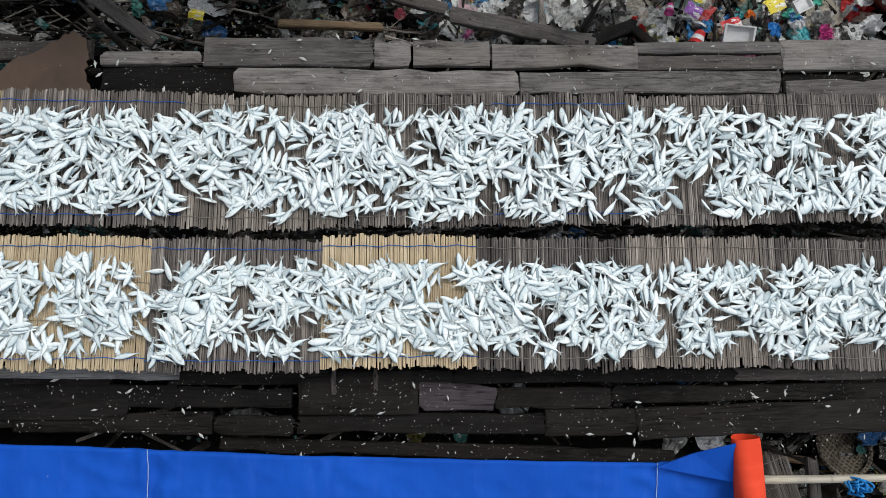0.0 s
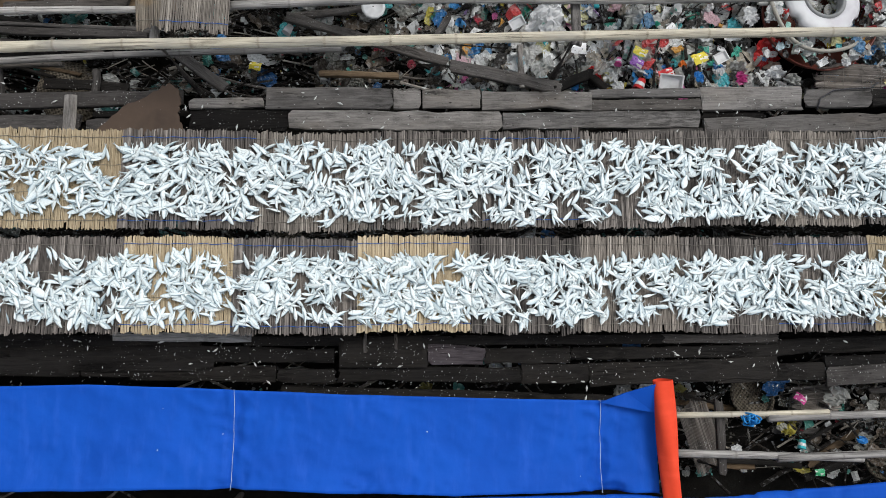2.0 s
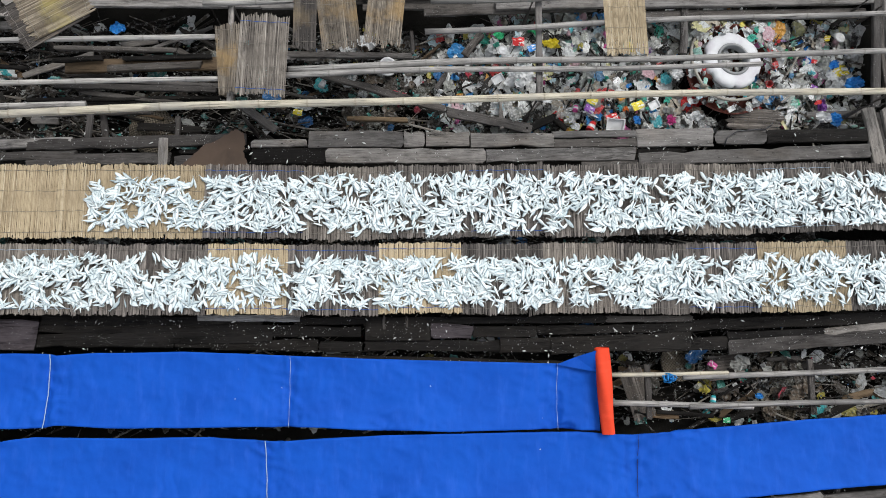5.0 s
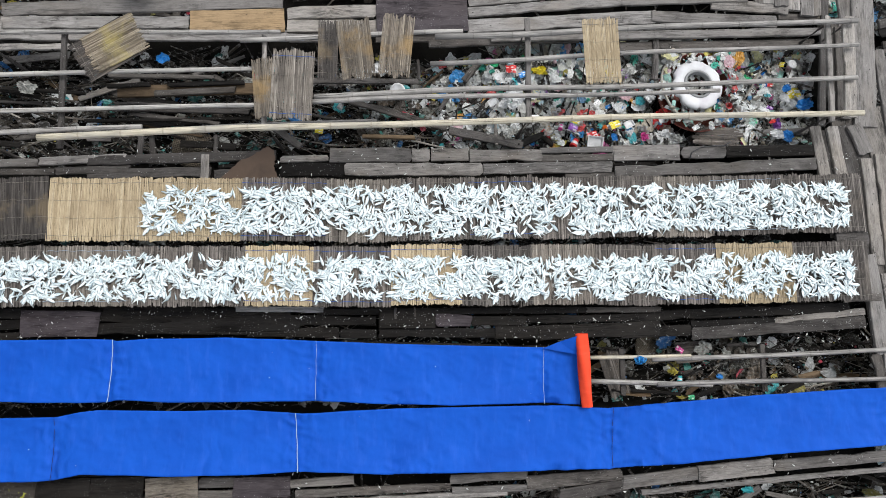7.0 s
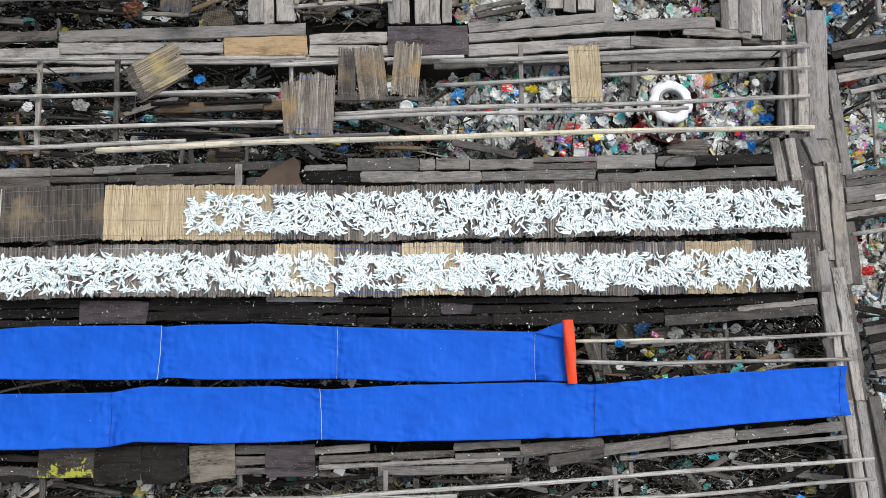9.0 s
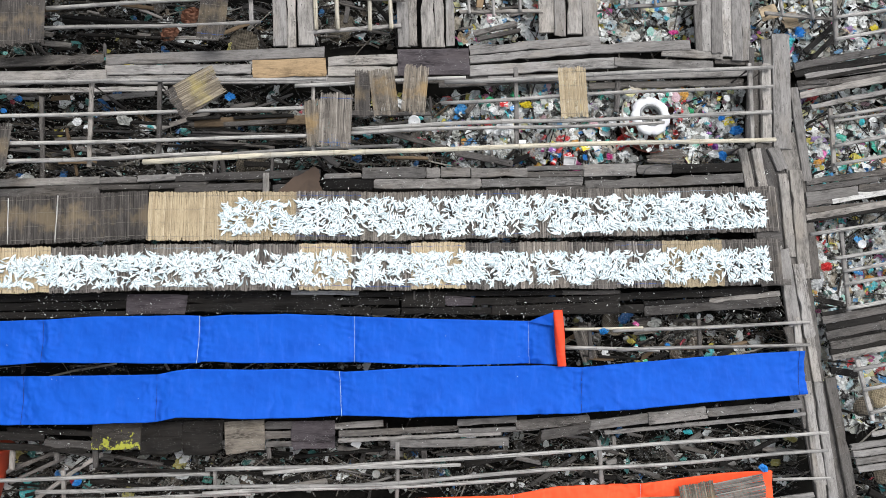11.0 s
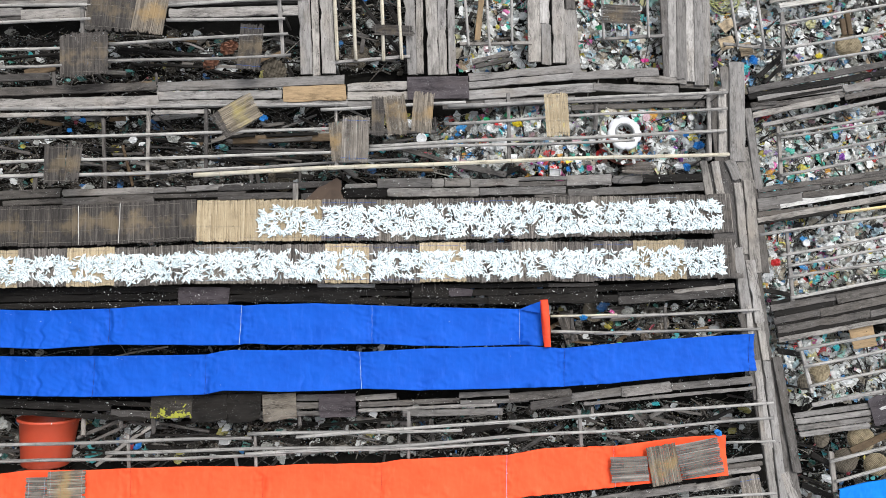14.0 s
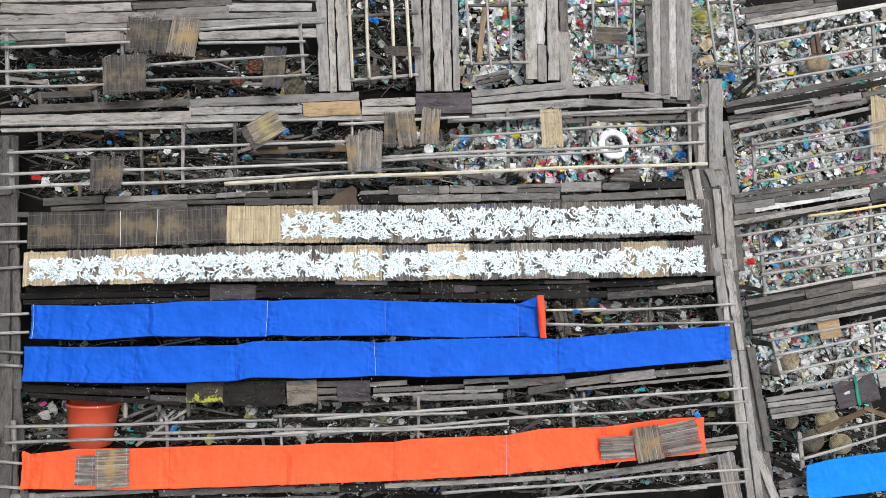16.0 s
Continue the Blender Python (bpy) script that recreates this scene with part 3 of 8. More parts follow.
plank(deck_now, 0.254, 2.505, 2.016, 2.601, 0.075, 0.9, "m")
plank(deck_now, -0.171, 2.6, 1.988, 2.729, 0.091, 0.9, "m")
plank(deck_now, -0.222, 2.42, 1.487, 2.512, 0.09, 0.9, "m")
plank(deck_now, 1.882, 2.536, 3.885, 2.632, 0.081, 0.9, "m")

deck_now = deck("boardwalk_middle", "grey timber boardwalk of short split boards beside the fish mats")
plank(deck_now, -3.844, 1.023, -1.875, 1.111, 0.113, 0.95, "m")
plank(deck_now, -3.838, 0.886, -2.556, 0.921, 0.112, 0.94, "m")
plank(deck_now, -2.528, 0.899, -2.304, 0.906, 0.104, 0.92, "m")
plank(deck_now, -2.496, 0.991, -1.84, 1.009, 0.048, 0.9, "d")
plank(deck_now, -1.827, 1.064, -1.313, 1.076, 0.076, 0.95, "q")
plank(deck_now, -1.828, 0.947, -1.144, 0.956, 0.152, 0.93, "d")
plank(deck_now, -1.296, 1.105, -0.418, 1.122, 0.163, 0.95, "q")
plank(deck_now, -0.409, 1.121, -0.218, 1.123, 0.155, 0.955, "q")
plank(deck_now, -0.204, 1.125, 0.205, 1.131, 0.146, 0.95, "q")
plank(deck_now, -1.141, 0.95, 0.359, 0.969, 0.149, 0.948, "q")
plank(deck_now, 0.219, 1.116, 1.012, 1.127, 0.137, 0.952, "q")
plank(deck_now, 1.011, 1.097, 1.806, 1.117, 0.088, 0.955, "m")
plank(deck_now, 1.006, 1.183, 1.815, 1.205, 0.069, 0.945, "q")
plank(deck_now, 1.82, 1.159, 2.571, 1.174, 0.179, 0.95, "q")
plank(deck_now, 2.577, 1.168, 3.089, 1.185, 0.14, 0.955, "q")
plank(deck_now, 3.109, 1.19, 4.161, 1.221, 0.132, 0.94, "d")
plank(deck_now, 0.368, 0.964, 1.803, 1.006, 0.127, 0.95, "q")
plank(deck_now, 1.837, 0.941, 4.132, 1.059, 0.139, 0.955, "q")
plank(deck_now, 1.275, 0.903, 1.904, 0.92, 0.059, 0.93, "m")
plank(deck_now, 1.831, 1.043, 2.313, 1.06, 0.05, 0.91, "d")
plank(deck_now, -7.299, 0.912, -6.281, 0.96, 0.14, 0.938, "m")
plank(deck_now, -7.142, 0.78, -6.24, 0.827, 0.09, 0.95, "m")
plank(deck_now, -6.24, 0.945, -4.844, 0.992, 0.111, 0.962, "g")
plank(deck_now, -6.242, 0.808, -4.845, 0.854, 0.12, 0.944, "m")
plank(deck_now, -7.981, 0.683, -7.512, 0.691, 0.099, 0.956, "m")
plank(deck_now, -5.689, 0.975, -4.346, 1.003, 0.09, 0.945, "g")
plank(deck_now, -4.347, 1.017, -3.448, 1.064, 0.091, 0.945, "g")
plank(deck_now, -5.682, 0.885, -4.175, 0.907, 0.076, 0.945, "m")
plank(deck_now, -4.175, 0.913, -3.409, 0.938, 0.084, 0.945, "m")

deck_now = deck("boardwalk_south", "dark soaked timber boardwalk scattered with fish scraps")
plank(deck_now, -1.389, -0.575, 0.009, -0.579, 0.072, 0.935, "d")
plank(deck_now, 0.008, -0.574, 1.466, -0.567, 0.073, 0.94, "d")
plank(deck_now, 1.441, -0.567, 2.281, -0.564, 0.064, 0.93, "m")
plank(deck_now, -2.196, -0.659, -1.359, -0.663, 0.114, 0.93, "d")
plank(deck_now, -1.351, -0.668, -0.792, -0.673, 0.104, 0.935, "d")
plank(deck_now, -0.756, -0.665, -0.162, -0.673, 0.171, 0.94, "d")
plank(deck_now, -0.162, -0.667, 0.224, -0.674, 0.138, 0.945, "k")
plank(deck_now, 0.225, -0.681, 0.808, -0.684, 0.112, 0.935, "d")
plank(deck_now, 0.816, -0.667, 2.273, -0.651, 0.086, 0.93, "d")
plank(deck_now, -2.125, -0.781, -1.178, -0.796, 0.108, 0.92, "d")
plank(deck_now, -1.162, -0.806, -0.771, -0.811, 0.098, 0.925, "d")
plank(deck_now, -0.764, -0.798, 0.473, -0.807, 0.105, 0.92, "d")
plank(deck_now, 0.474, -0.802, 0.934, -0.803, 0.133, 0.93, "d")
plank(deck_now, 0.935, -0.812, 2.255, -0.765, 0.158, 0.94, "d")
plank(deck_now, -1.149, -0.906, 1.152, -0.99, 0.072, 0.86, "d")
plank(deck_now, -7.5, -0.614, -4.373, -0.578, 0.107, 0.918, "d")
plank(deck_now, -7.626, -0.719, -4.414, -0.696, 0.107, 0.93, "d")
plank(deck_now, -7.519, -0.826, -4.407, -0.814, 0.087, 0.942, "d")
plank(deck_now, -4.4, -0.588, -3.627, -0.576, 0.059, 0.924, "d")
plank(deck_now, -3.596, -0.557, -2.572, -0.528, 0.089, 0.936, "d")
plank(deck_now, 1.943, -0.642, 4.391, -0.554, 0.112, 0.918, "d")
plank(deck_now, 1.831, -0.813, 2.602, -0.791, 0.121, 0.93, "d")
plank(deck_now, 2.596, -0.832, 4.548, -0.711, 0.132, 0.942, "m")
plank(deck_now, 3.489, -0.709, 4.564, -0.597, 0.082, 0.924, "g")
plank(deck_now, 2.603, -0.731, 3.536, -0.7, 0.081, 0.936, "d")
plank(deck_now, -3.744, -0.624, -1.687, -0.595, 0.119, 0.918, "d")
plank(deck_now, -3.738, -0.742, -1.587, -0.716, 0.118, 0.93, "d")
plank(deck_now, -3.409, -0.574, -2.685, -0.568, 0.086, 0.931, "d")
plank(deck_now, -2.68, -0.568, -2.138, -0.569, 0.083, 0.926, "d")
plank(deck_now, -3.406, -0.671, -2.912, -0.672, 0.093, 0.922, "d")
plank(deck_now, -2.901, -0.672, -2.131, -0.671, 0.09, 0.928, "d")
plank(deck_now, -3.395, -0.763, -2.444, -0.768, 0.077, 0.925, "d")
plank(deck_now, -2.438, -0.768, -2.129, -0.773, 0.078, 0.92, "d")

deck_now = deck("boardwalk_lower", "old timber boardwalk of short boards under the blue cloth")
plank(deck_now, -7.432, -2.263, -6.603, -2.306, 0.131, 0.938, "d")
plank(deck_now, -6.597, -2.315, -5.343, -2.385, 0.112, 0.95, "d")
plank(deck_now, -7.32, -2.374, -4.8, -2.563, 0.084, 0.962, "d")
plank(deck_now, -5.815, -2.283, -4.738, -2.351, 0.075, 0.944, "d")
plank(deck_now, -5.337, -2.46, -4.729, -2.5, 0.112, 0.956, "m")
plank(deck_now, -2.554, -2.288, -2.188, -2.285, 0.105, 0.938, "m")
plank(deck_now, -2.551, -2.411, -2.186, -2.408, 0.105, 0.95, "m")
plank(deck_now, -2.529, -2.524, -2.184, -2.521, 0.076, 0.962, "m")
plank(deck_now, -1.635, -2.314, -1.002, -2.278, 0.086, 0.944, "q")
plank(deck_now, -1.586, -2.41, -0.003, -2.363, 0.086, 0.956, "m")
plank(deck_now, -1.587, -2.498, 0.571, -2.443, 0.058, 0.938, "q")
plank(deck_now, -0.907, -2.557, 0.666, -2.55, 0.106, 0.95, "q")
plank(deck_now, -0.022, -2.295, 0.771, -2.261, 0.087, 0.962, "q")
plank(deck_now, -0.002, -2.403, 1.089, -2.385, 0.068, 0.944, "q")
plank(deck_now, 0.77, -2.339, 1.771, -2.279, 0.136, 0.956, "m")
plank(deck_now, 1.117, -2.483, 1.822, -2.379, 0.136, 0.938, "m")
plank(deck_now, 1.769, -2.358, 2.6, -2.275, 0.137, 0.95, "q")
plank(deck_now, 2.576, -2.284, 3.393, -2.21, 0.167, 0.962, "q")
plank(deck_now, 3.399, -2.221, 4.745, -2.126, 0.119, 0.944, "q")
plank(deck_now, 1.961, -2.457, 4.774, -2.254, 0.059, 0.97, "g")
plank(deck_now, -4.087, -2.175, -2.556, -2.184, 0.076, 0.93, "d")

deck_now = deck("boardwalk_far", "grey timber boardwalk below the orange cloth")
plank(deck_now, -7.768, -4.048, -7.143, -4.021, 0.125, 0.938, "g")
plank(deck_now, -7.137, -4.018, -5.234, -3.972, 0.09, 0.95, "g")
plank(deck_now, -5.135, -4.017, -2.91, -4.005, 0.109, 0.962, "m")
plank(deck_now, -2.913, -4.037, -2.158, -4.03, 0.101, 0.944, "m")
plank(deck_now, -2.156, -4.036, -1.396, -4.011, 0.12, 0.956, "d")
plank(deck_now, -1.492, -4.013, 0.438, -3.971, 0.084, 0.938, "g")
plank(deck_now, 0.436, -3.969, 1.712, -3.937, 0.084, 0.95, "g")
plank(deck_now, 1.708, -3.971, 3.711, -3.767, 0.114, 0.962, "g")
plank(deck_now, 3.667, -3.799, 4.742, -3.663, 0.115, 0.944, "g")
plank(deck_now, 4.193, -3.397, 4.81, -3.324, 0.077, 0.956, "g")
plank(deck_now, 4.195, -3.487, 4.812, -3.434, 0.077, 0.938, "m")
plank(deck_now, 4.134, -3.57, 4.769, -3.517, 0.077, 0.95, "g")
plank(deck_now, -7.747, -4.14, -2.155, -4.191, 0.108, 0.962, "m")

deck_now = deck("boardwalk_upper", "broad weathered grey timber platform of long boards")
plank(deck_now, -8.242, 4.457, -7.112, 4.431, 0.182, 0.938, "g")
plank(deck_now, -7.106, 4.436, -5.949, 4.519, 0.161, 0.95, "g")
plank(deck_now, -8.211, 4.211, -5.506, 4.314, 0.203, 0.962, "g")
plank(deck_now, -5.921, 4.522, -4.16, 4.626, 0.13, 0.944, "m")
plank(deck_now, -5.51, 4.36, -4.203, 4.423, 0.238, 0.956, "g")
plank(deck_now, -4.261, 4.53, -2.705, 4.554, 0.153, 0.938, "l")
plank(deck_now, -4.253, 4.36, -2.599, 4.407, 0.109, 0.95, "g")
plank(deck_now, -4.749, 4.185, -2.452, 4.304, 0.13, 0.962, "g")
plank(deck_now, -8.201, 3.891, -7.083, 3.959, 0.138, 0.944, "g")
plank(deck_now, -7.072, 3.889, -5.991, 3.956, 0.191, 0.956, "g")
plank(deck_now, -4.73, 3.97, -2.617, 4.063, 0.173, 0.938, "g")
plank(deck_now, -8.343, 4.62, -5.877, 4.704, 0.151, 0.95, "g")
plank(deck_now, -8.217, 4.094, -5.859, 4.18, 0.128, 0.94, "g")
plank(deck_now, -8.356, 4.346, -5.886, 4.427, 0.086, 0.9, "m")
plank(deck_now, -5.925, 4.177, -4.751, 4.226, 0.216, 0.9, "m")
plank(deck_now, -5.884, 4.486, -4.066, 4.558, 0.131, 0.91, "m")
plank(deck_now, -4.213, 4.212, -2.625, 4.278, 0.131, 0.9, "m")
plank(deck_now, -8.377, 4.566, -2.631, 4.724, 0.153, 0.89, "m")
plank(deck_now, -8.201, 3.761, -7.034, 3.838, 0.095, 0.93, "m")
plank(deck_now, -5.875, 4.722, -2.622, 4.733, 0.131, 0.956, "g")

deck_now = deck("boardwalk_cross_1", "grey timber cross walk of long parallel boards")
plank(deck_now, -2.564, 4.921, -2.464, 2.944, 0.201, 0.938, "l")
plank(deck_now, -2.375, 4.917, -2.299, 2.92, 0.125, 0.95, "l")
plank(deck_now, -2.198, 4.914, -2.095, 2.959, 0.222, 0.962, "l")

deck_now = deck("boardwalk_cross_2", "grey timber cross walk of long parallel boards")
plank(deck_now, -0.806, 4.952, -0.709, 2.958, 0.181, 0.938, "l")
plank(deck_now, -0.595, 4.949, -0.595, 2.975, 0.126, 0.95, "g")
plank(deck_now, -0.416, 4.945, -0.368, 2.951, 0.192, 0.962, "l")
plank(deck_now, -0.224, 4.958, -0.22, 3.741, 0.149, 0.944, "l")
plank(deck_now, -0.221, 3.735, -0.201, 2.955, 0.135, 0.956, "g")
plank(deck_now, -0.065, 4.965, -0.054, 2.984, 0.126, 0.938, "l")

deck_now = deck("boardwalk_cross_3", "grey timber cross walk of long parallel boards")
plank(deck_now, 1.37, 4.99, 1.349, 3.213, 0.228, 0.938, "l")
plank(deck_now, 1.573, 4.987, 1.537, 3.868, 0.184, 0.95, "l")
plank(deck_now, 1.556, 3.863, 1.543, 3.15, 0.17, 0.962, "g")
plank(deck_now, 1.79, 4.994, 1.761, 3.192, 0.217, 0.944, "g")
plank(deck_now, 1.993, 4.991, 1.984, 4.149, 0.163, 0.956, "m")
plank(deck_now, 1.978, 4.157, 2.006, 3.153, 0.226, 0.938, "g")

deck_now = deck("boardwalk_cross_4", "grey timber cross walk of long parallel boards")
plank(deck_now, 3.649, 5.03, 3.638, 2.958, 0.163, 0.938, "m")
plank(deck_now, 3.799, 5.025, 3.741, 2.954, 0.185, 0.95, "l")
plank(deck_now, 3.959, 5.022, 3.863, 2.918, 0.174, 0.962, "g")
plank(deck_now, 4.122, 5.034, 4.02, 2.882, 0.174, 0.944, "l")
plank(deck_now, 4.26, 5.03, 4.163, 2.812, 0.163, 0.956, "g")
plank(deck_now, 4.413, 5.043, 4.312, 2.82, 0.14, 0.938, "g")

deck_now = deck("boardwalk_east", "weathered grey timber walkway of broken boards")
plank(deck_now, 4.395, 3.015, 4.238, 1.496, 0.087, 0.948, "m")
plank(deck_now, 4.554, 2.682, 4.495, 1.578, 0.152, 0.96, "m")
plank(deck_now, 4.833, 3.23, 4.741, 1.49, 0.272, 0.972, "g")
plank(deck_now, 4.618, 3.147, 4.611, 2.685, 0.154, 0.954, "g")
plank(deck_now, 4.978, 2.409, 5.076, 1.012, 0.14, 0.966, "g")
plank(deck_now, 4.153, 1.496, 4.309, 0.23, 0.137, 0.948, "g")
plank(deck_now, 4.339, 1.493, 4.523, 0.019, 0.137, 0.96, "g")
plank(deck_now, 4.592, 1.511, 4.72, 1.17, 0.171, 0.972, "l")
plank(deck_now, 4.725, 1.121, 4.752, -0.085, 0.147, 0.954, "g")
plank(deck_now, 4.905, 1.172, 4.925, -0.398, 0.188, 0.966, "g")
plank(deck_now, 4.482, 0.281, 4.592, 0.02, 0.104, 0.948, "g")
plank(deck_now, 4.629, 0.019, 4.725, -1.06, 0.185, 0.96, "l")
plank(deck_now, 4.831, -0.191, 4.928, -1.215, 0.164, 0.972, "g")
plank(deck_now, 4.917, -1.062, 4.99, -1.82, 0.121, 0.954, "l")
plank(deck_now, 4.618, -1.059, 4.741, -2.015, 0.121, 0.966, "m")
plank(deck_now, 4.826, -1.818, 4.993, -4.405, 0.136, 0.948, "g")
plank(deck_now, 4.997, -1.82, 5.138, -4.406, 0.136, 0.96, "l")
plank(deck_now, 5.16, -1.772, 5.366, -3.595, 0.148, 0.972, "m")
plank(deck_now, 4.851, -2.018, 4.953, -3.201, 0.108, 0.954, "g")
plank(deck_now, 5.144, -3.591, 5.436, -4.46, 0.153, 0.966, "g")
plank(deck_now, 4.526, 2.806, 4.595, 1.503, 0.435, 0.92, "m")
plank(deck_now, 4.423, 1.503, 4.847, -0.186, 0.528, 0.92, "m")
plank(deck_now, 4.776, 0.022, 4.931, -2.021, 0.429, 0.92, "m")
plank(deck_now, 4.945, -1.821, 5.229, -4.447, 0.508, 0.92, "m")

plank(deck_now, 4.83, 1.72, 4.97, 1.0, 0.30, 0.935, "q")
plank(deck_now, 5.02, 1.15, 5.10, -0.4, 0.16, 0.93, "m")

deck_now = deck("boardwalk_west", "weathered grey timber walkway of broken boards")
plank(deck_now, -8.042, 2.098, -7.934, 1.041, 0.222, 0.948, "m")
plank(deck_now, -7.795, 1.039, -7.735, 0.102, 0.138, 0.96, "m")
plank(deck_now, -7.91, 0.888, -7.87, -0.286, 0.157, 0.972, "m")
plank(deck_now, -7.701, 0.103, -7.591, -1.055, 0.116, 0.954, "m")
plank(deck_now, -7.837, -0.286, -7.755, -1.807, 0.171, 0.966, "m")
plank(deck_now, -7.631, -1.054, -7.517, -2.279, 0.132, 0.948, "m")
plank(deck_now, -7.528, -2.277, -7.397, -3.198, 0.12, 0.96, "m")
plank(deck_now, -7.697, -1.808, -7.661, -3.189, 0.203, 0.972, "m")
plank(deck_now, -7.6, -3.194, -7.613, -4.093, 0.18, 0.954, "m")
plank(deck_now, -7.318, -3.83, -7.266, -4.099, 0.125, 0.966, "m")
plank(deck_now, -7.995, 2.113, -7.771, -1.052, 0.356, 0.9, "m")
plank(deck_now, -7.771, -1.052, -7.591, -4.108, 0.334, 0.9, "m")

deck_now = deck("boardwalk_east_1", "slanting grey timber boardwalk over the rubbish")
plank(deck_now, 5.419, 4.591, 6.895, 4.809, 0.127, 0.958, "m")
plank(deck_now, 5.508, 4.37, 7.351, 4.684, 0.115, 0.97, "g")
plank(deck_now, 5.659, 4.253, 8.409, 4.763, 0.092, 0.982, "w")
plank(deck_now, 6.893, 4.841, 8.455, 5.076, 0.14, 0.964, "m")
plank(deck_now, 5.005, 2.723, 8.276, 3.393, 0.111, 0.976, "m")
plank(deck_now, 5.167, 2.577, 6.723, 2.796, 0.11, 0.958, "g")
plank(deck_now, 6.691, 2.769, 7.684, 2.92, 0.145, 0.97, "g")
plank(deck_now, 7.687, 2.927, 8.238, 3.054, 0.112, 0.982, "m")
plank(deck_now, 5.026, 2.465, 5.488, 2.522, 0.088, 0.964, "m")
plank(deck_now, 5.051, 2.287, 6.608, 2.612, 0.11, 0.976, "g")
plank(deck_now, 5.223, 2.119, 7.918, 2.703, 0.077, 0.958, "l")
plank(deck_now, 5.157, 2.518, 6.672, 2.802, 0.055, 0.97, "d")
plank(deck_now, 5.058, 2.429, 6.725, 2.68, 0.099, 0.94, "m")
plank(deck_now, 6.721, 2.625, 7.924, 2.855, 0.1, 0.94, "m")
plank(deck_now, 5.017, 2.626, 8.289, 3.239, 0.112, 0.94, "d")
plank(deck_now, 5.532, 4.488, 7.361, 4.815, 0.104, 0.94, "m")

deck_now = deck("boardwalk_east_2", "slanting grey timber boardwalk with a white painted board")
plank(deck_now, 5.058, 0.993, 8.091, 1.408, 0.097, 0.958, "m")
plank(deck_now, 5.036, 0.768, 5.816, 0.872, 0.148, 0.97, "g")
plank(deck_now, 5.81, 0.891, 6.883, 1.027, 0.117, 0.982, "m")
plank(deck_now, 5.411, 0.736, 6.891, 0.977, 0.117, 0.964, "w")
plank(deck_now, 6.883, 0.974, 7.638, 1.091, 0.129, 0.976, "w")
plank(deck_now, 5.036, 0.686, 5.425, 0.727, 0.106, 0.958, "m")
plank(deck_now, 5.015, 0.474, 7.649, 0.931, 0.096, 0.97, "g")
plank(deck_now, 7.644, 0.972, 8.037, 1.057, 0.237, 0.982, "m")
plank(deck_now, 5.016, 0.433, 6.647, 0.669, 0.063, 0.964, "d")
plank(deck_now, 5.06, 0.89, 6.152, 1.058, 0.096, 0.94, "m")
plank(deck_now, 6.156, 1.112, 8.095, 1.303, 0.097, 0.94, "m")
plank(deck_now, 6.891, 0.789, 8.059, 0.947, 0.108, 0.94, "m")
plank(deck_now, 5.039, 0.584, 6.559, 0.726, 0.085, 0.94, "m")

deck_now = deck("boardwalk_east_3", "slanting dark timber boardwalk of worn boards")
plank(deck_now, 5.131, -0.983, 6.257, -0.801, 0.113, 0.958, "m")
plank(deck_now, 6.235, -0.843, 7.17, -0.677, 0.165, 0.97, "m")
plank(deck_now, 7.161, -0.688, 7.873, -0.571, 0.156, 0.982, "g")
plank(deck_now, 5.165, -1.197, 5.967, -1.055, 0.112, 0.964, "m")
plank(deck_now, 5.959, -1.065, 7.864, -0.716, 0.134, 0.976, "m")
plank(deck_now, 5.21, -1.34, 6.82, -1.085, 0.122, 0.958, "m")
plank(deck_now, 6.811, -1.096, 7.85, -0.902, 0.113, 0.97, "m")
plank(deck_now, 5.206, -1.501, 7.823, -1.077, 0.082, 0.982, "g")
plank(deck_now, 5.188, -1.096, 7.905, -0.63, 0.124, 0.935, "d")
plank(deck_now, 5.206, -1.279, 7.886, -0.818, 0.123, 0.935, "d")
plank(deck_now, 5.217, -1.421, 7.869, -0.983, 0.103, 0.935, "d")
plank(deck_now, 5.148, -0.911, 7.921, -0.463, 0.083, 0.935, "d")

deck_now = deck("boardwalk_east_4", "slanting pale timber boardwalk of narrow boards")
plank(deck_now, 5.694, -2.549, 7.727, -2.216, 0.07, 0.958, "l")
plank(deck_now, 5.373, -2.709, 6.679, -2.566, 0.089, 0.97, "g")
plank(deck_now, 5.4, -2.806, 6.661, -2.674, 0.089, 0.982, "g")
plank(deck_now, 5.434, -2.907, 6.653, -2.785, 0.089, 0.964, "g")
plank(deck_now, 5.45, -3.004, 6.625, -2.881, 0.088, 0.976, "l")
plank(deck_now, 7.498, -2.383, 7.714, -2.347, 0.302, 0.958, "g")

# a tall timber wall, added out of view to shade the west end
def shade_wall():
    wall = root("unseen_shade_wall", "tall unseen timber wall added to shade the west end", "wall", kind="structure")
    for i in range(60):
        plank(wall, -9.6 - 0.004 * (i % 2), -8.8 + 0.3 * i, -9.6 - 0.004 * (i % 2), -8.51 + 0.3 * i, 0.12, 6.2, "m", 6.2)


shade_wall()

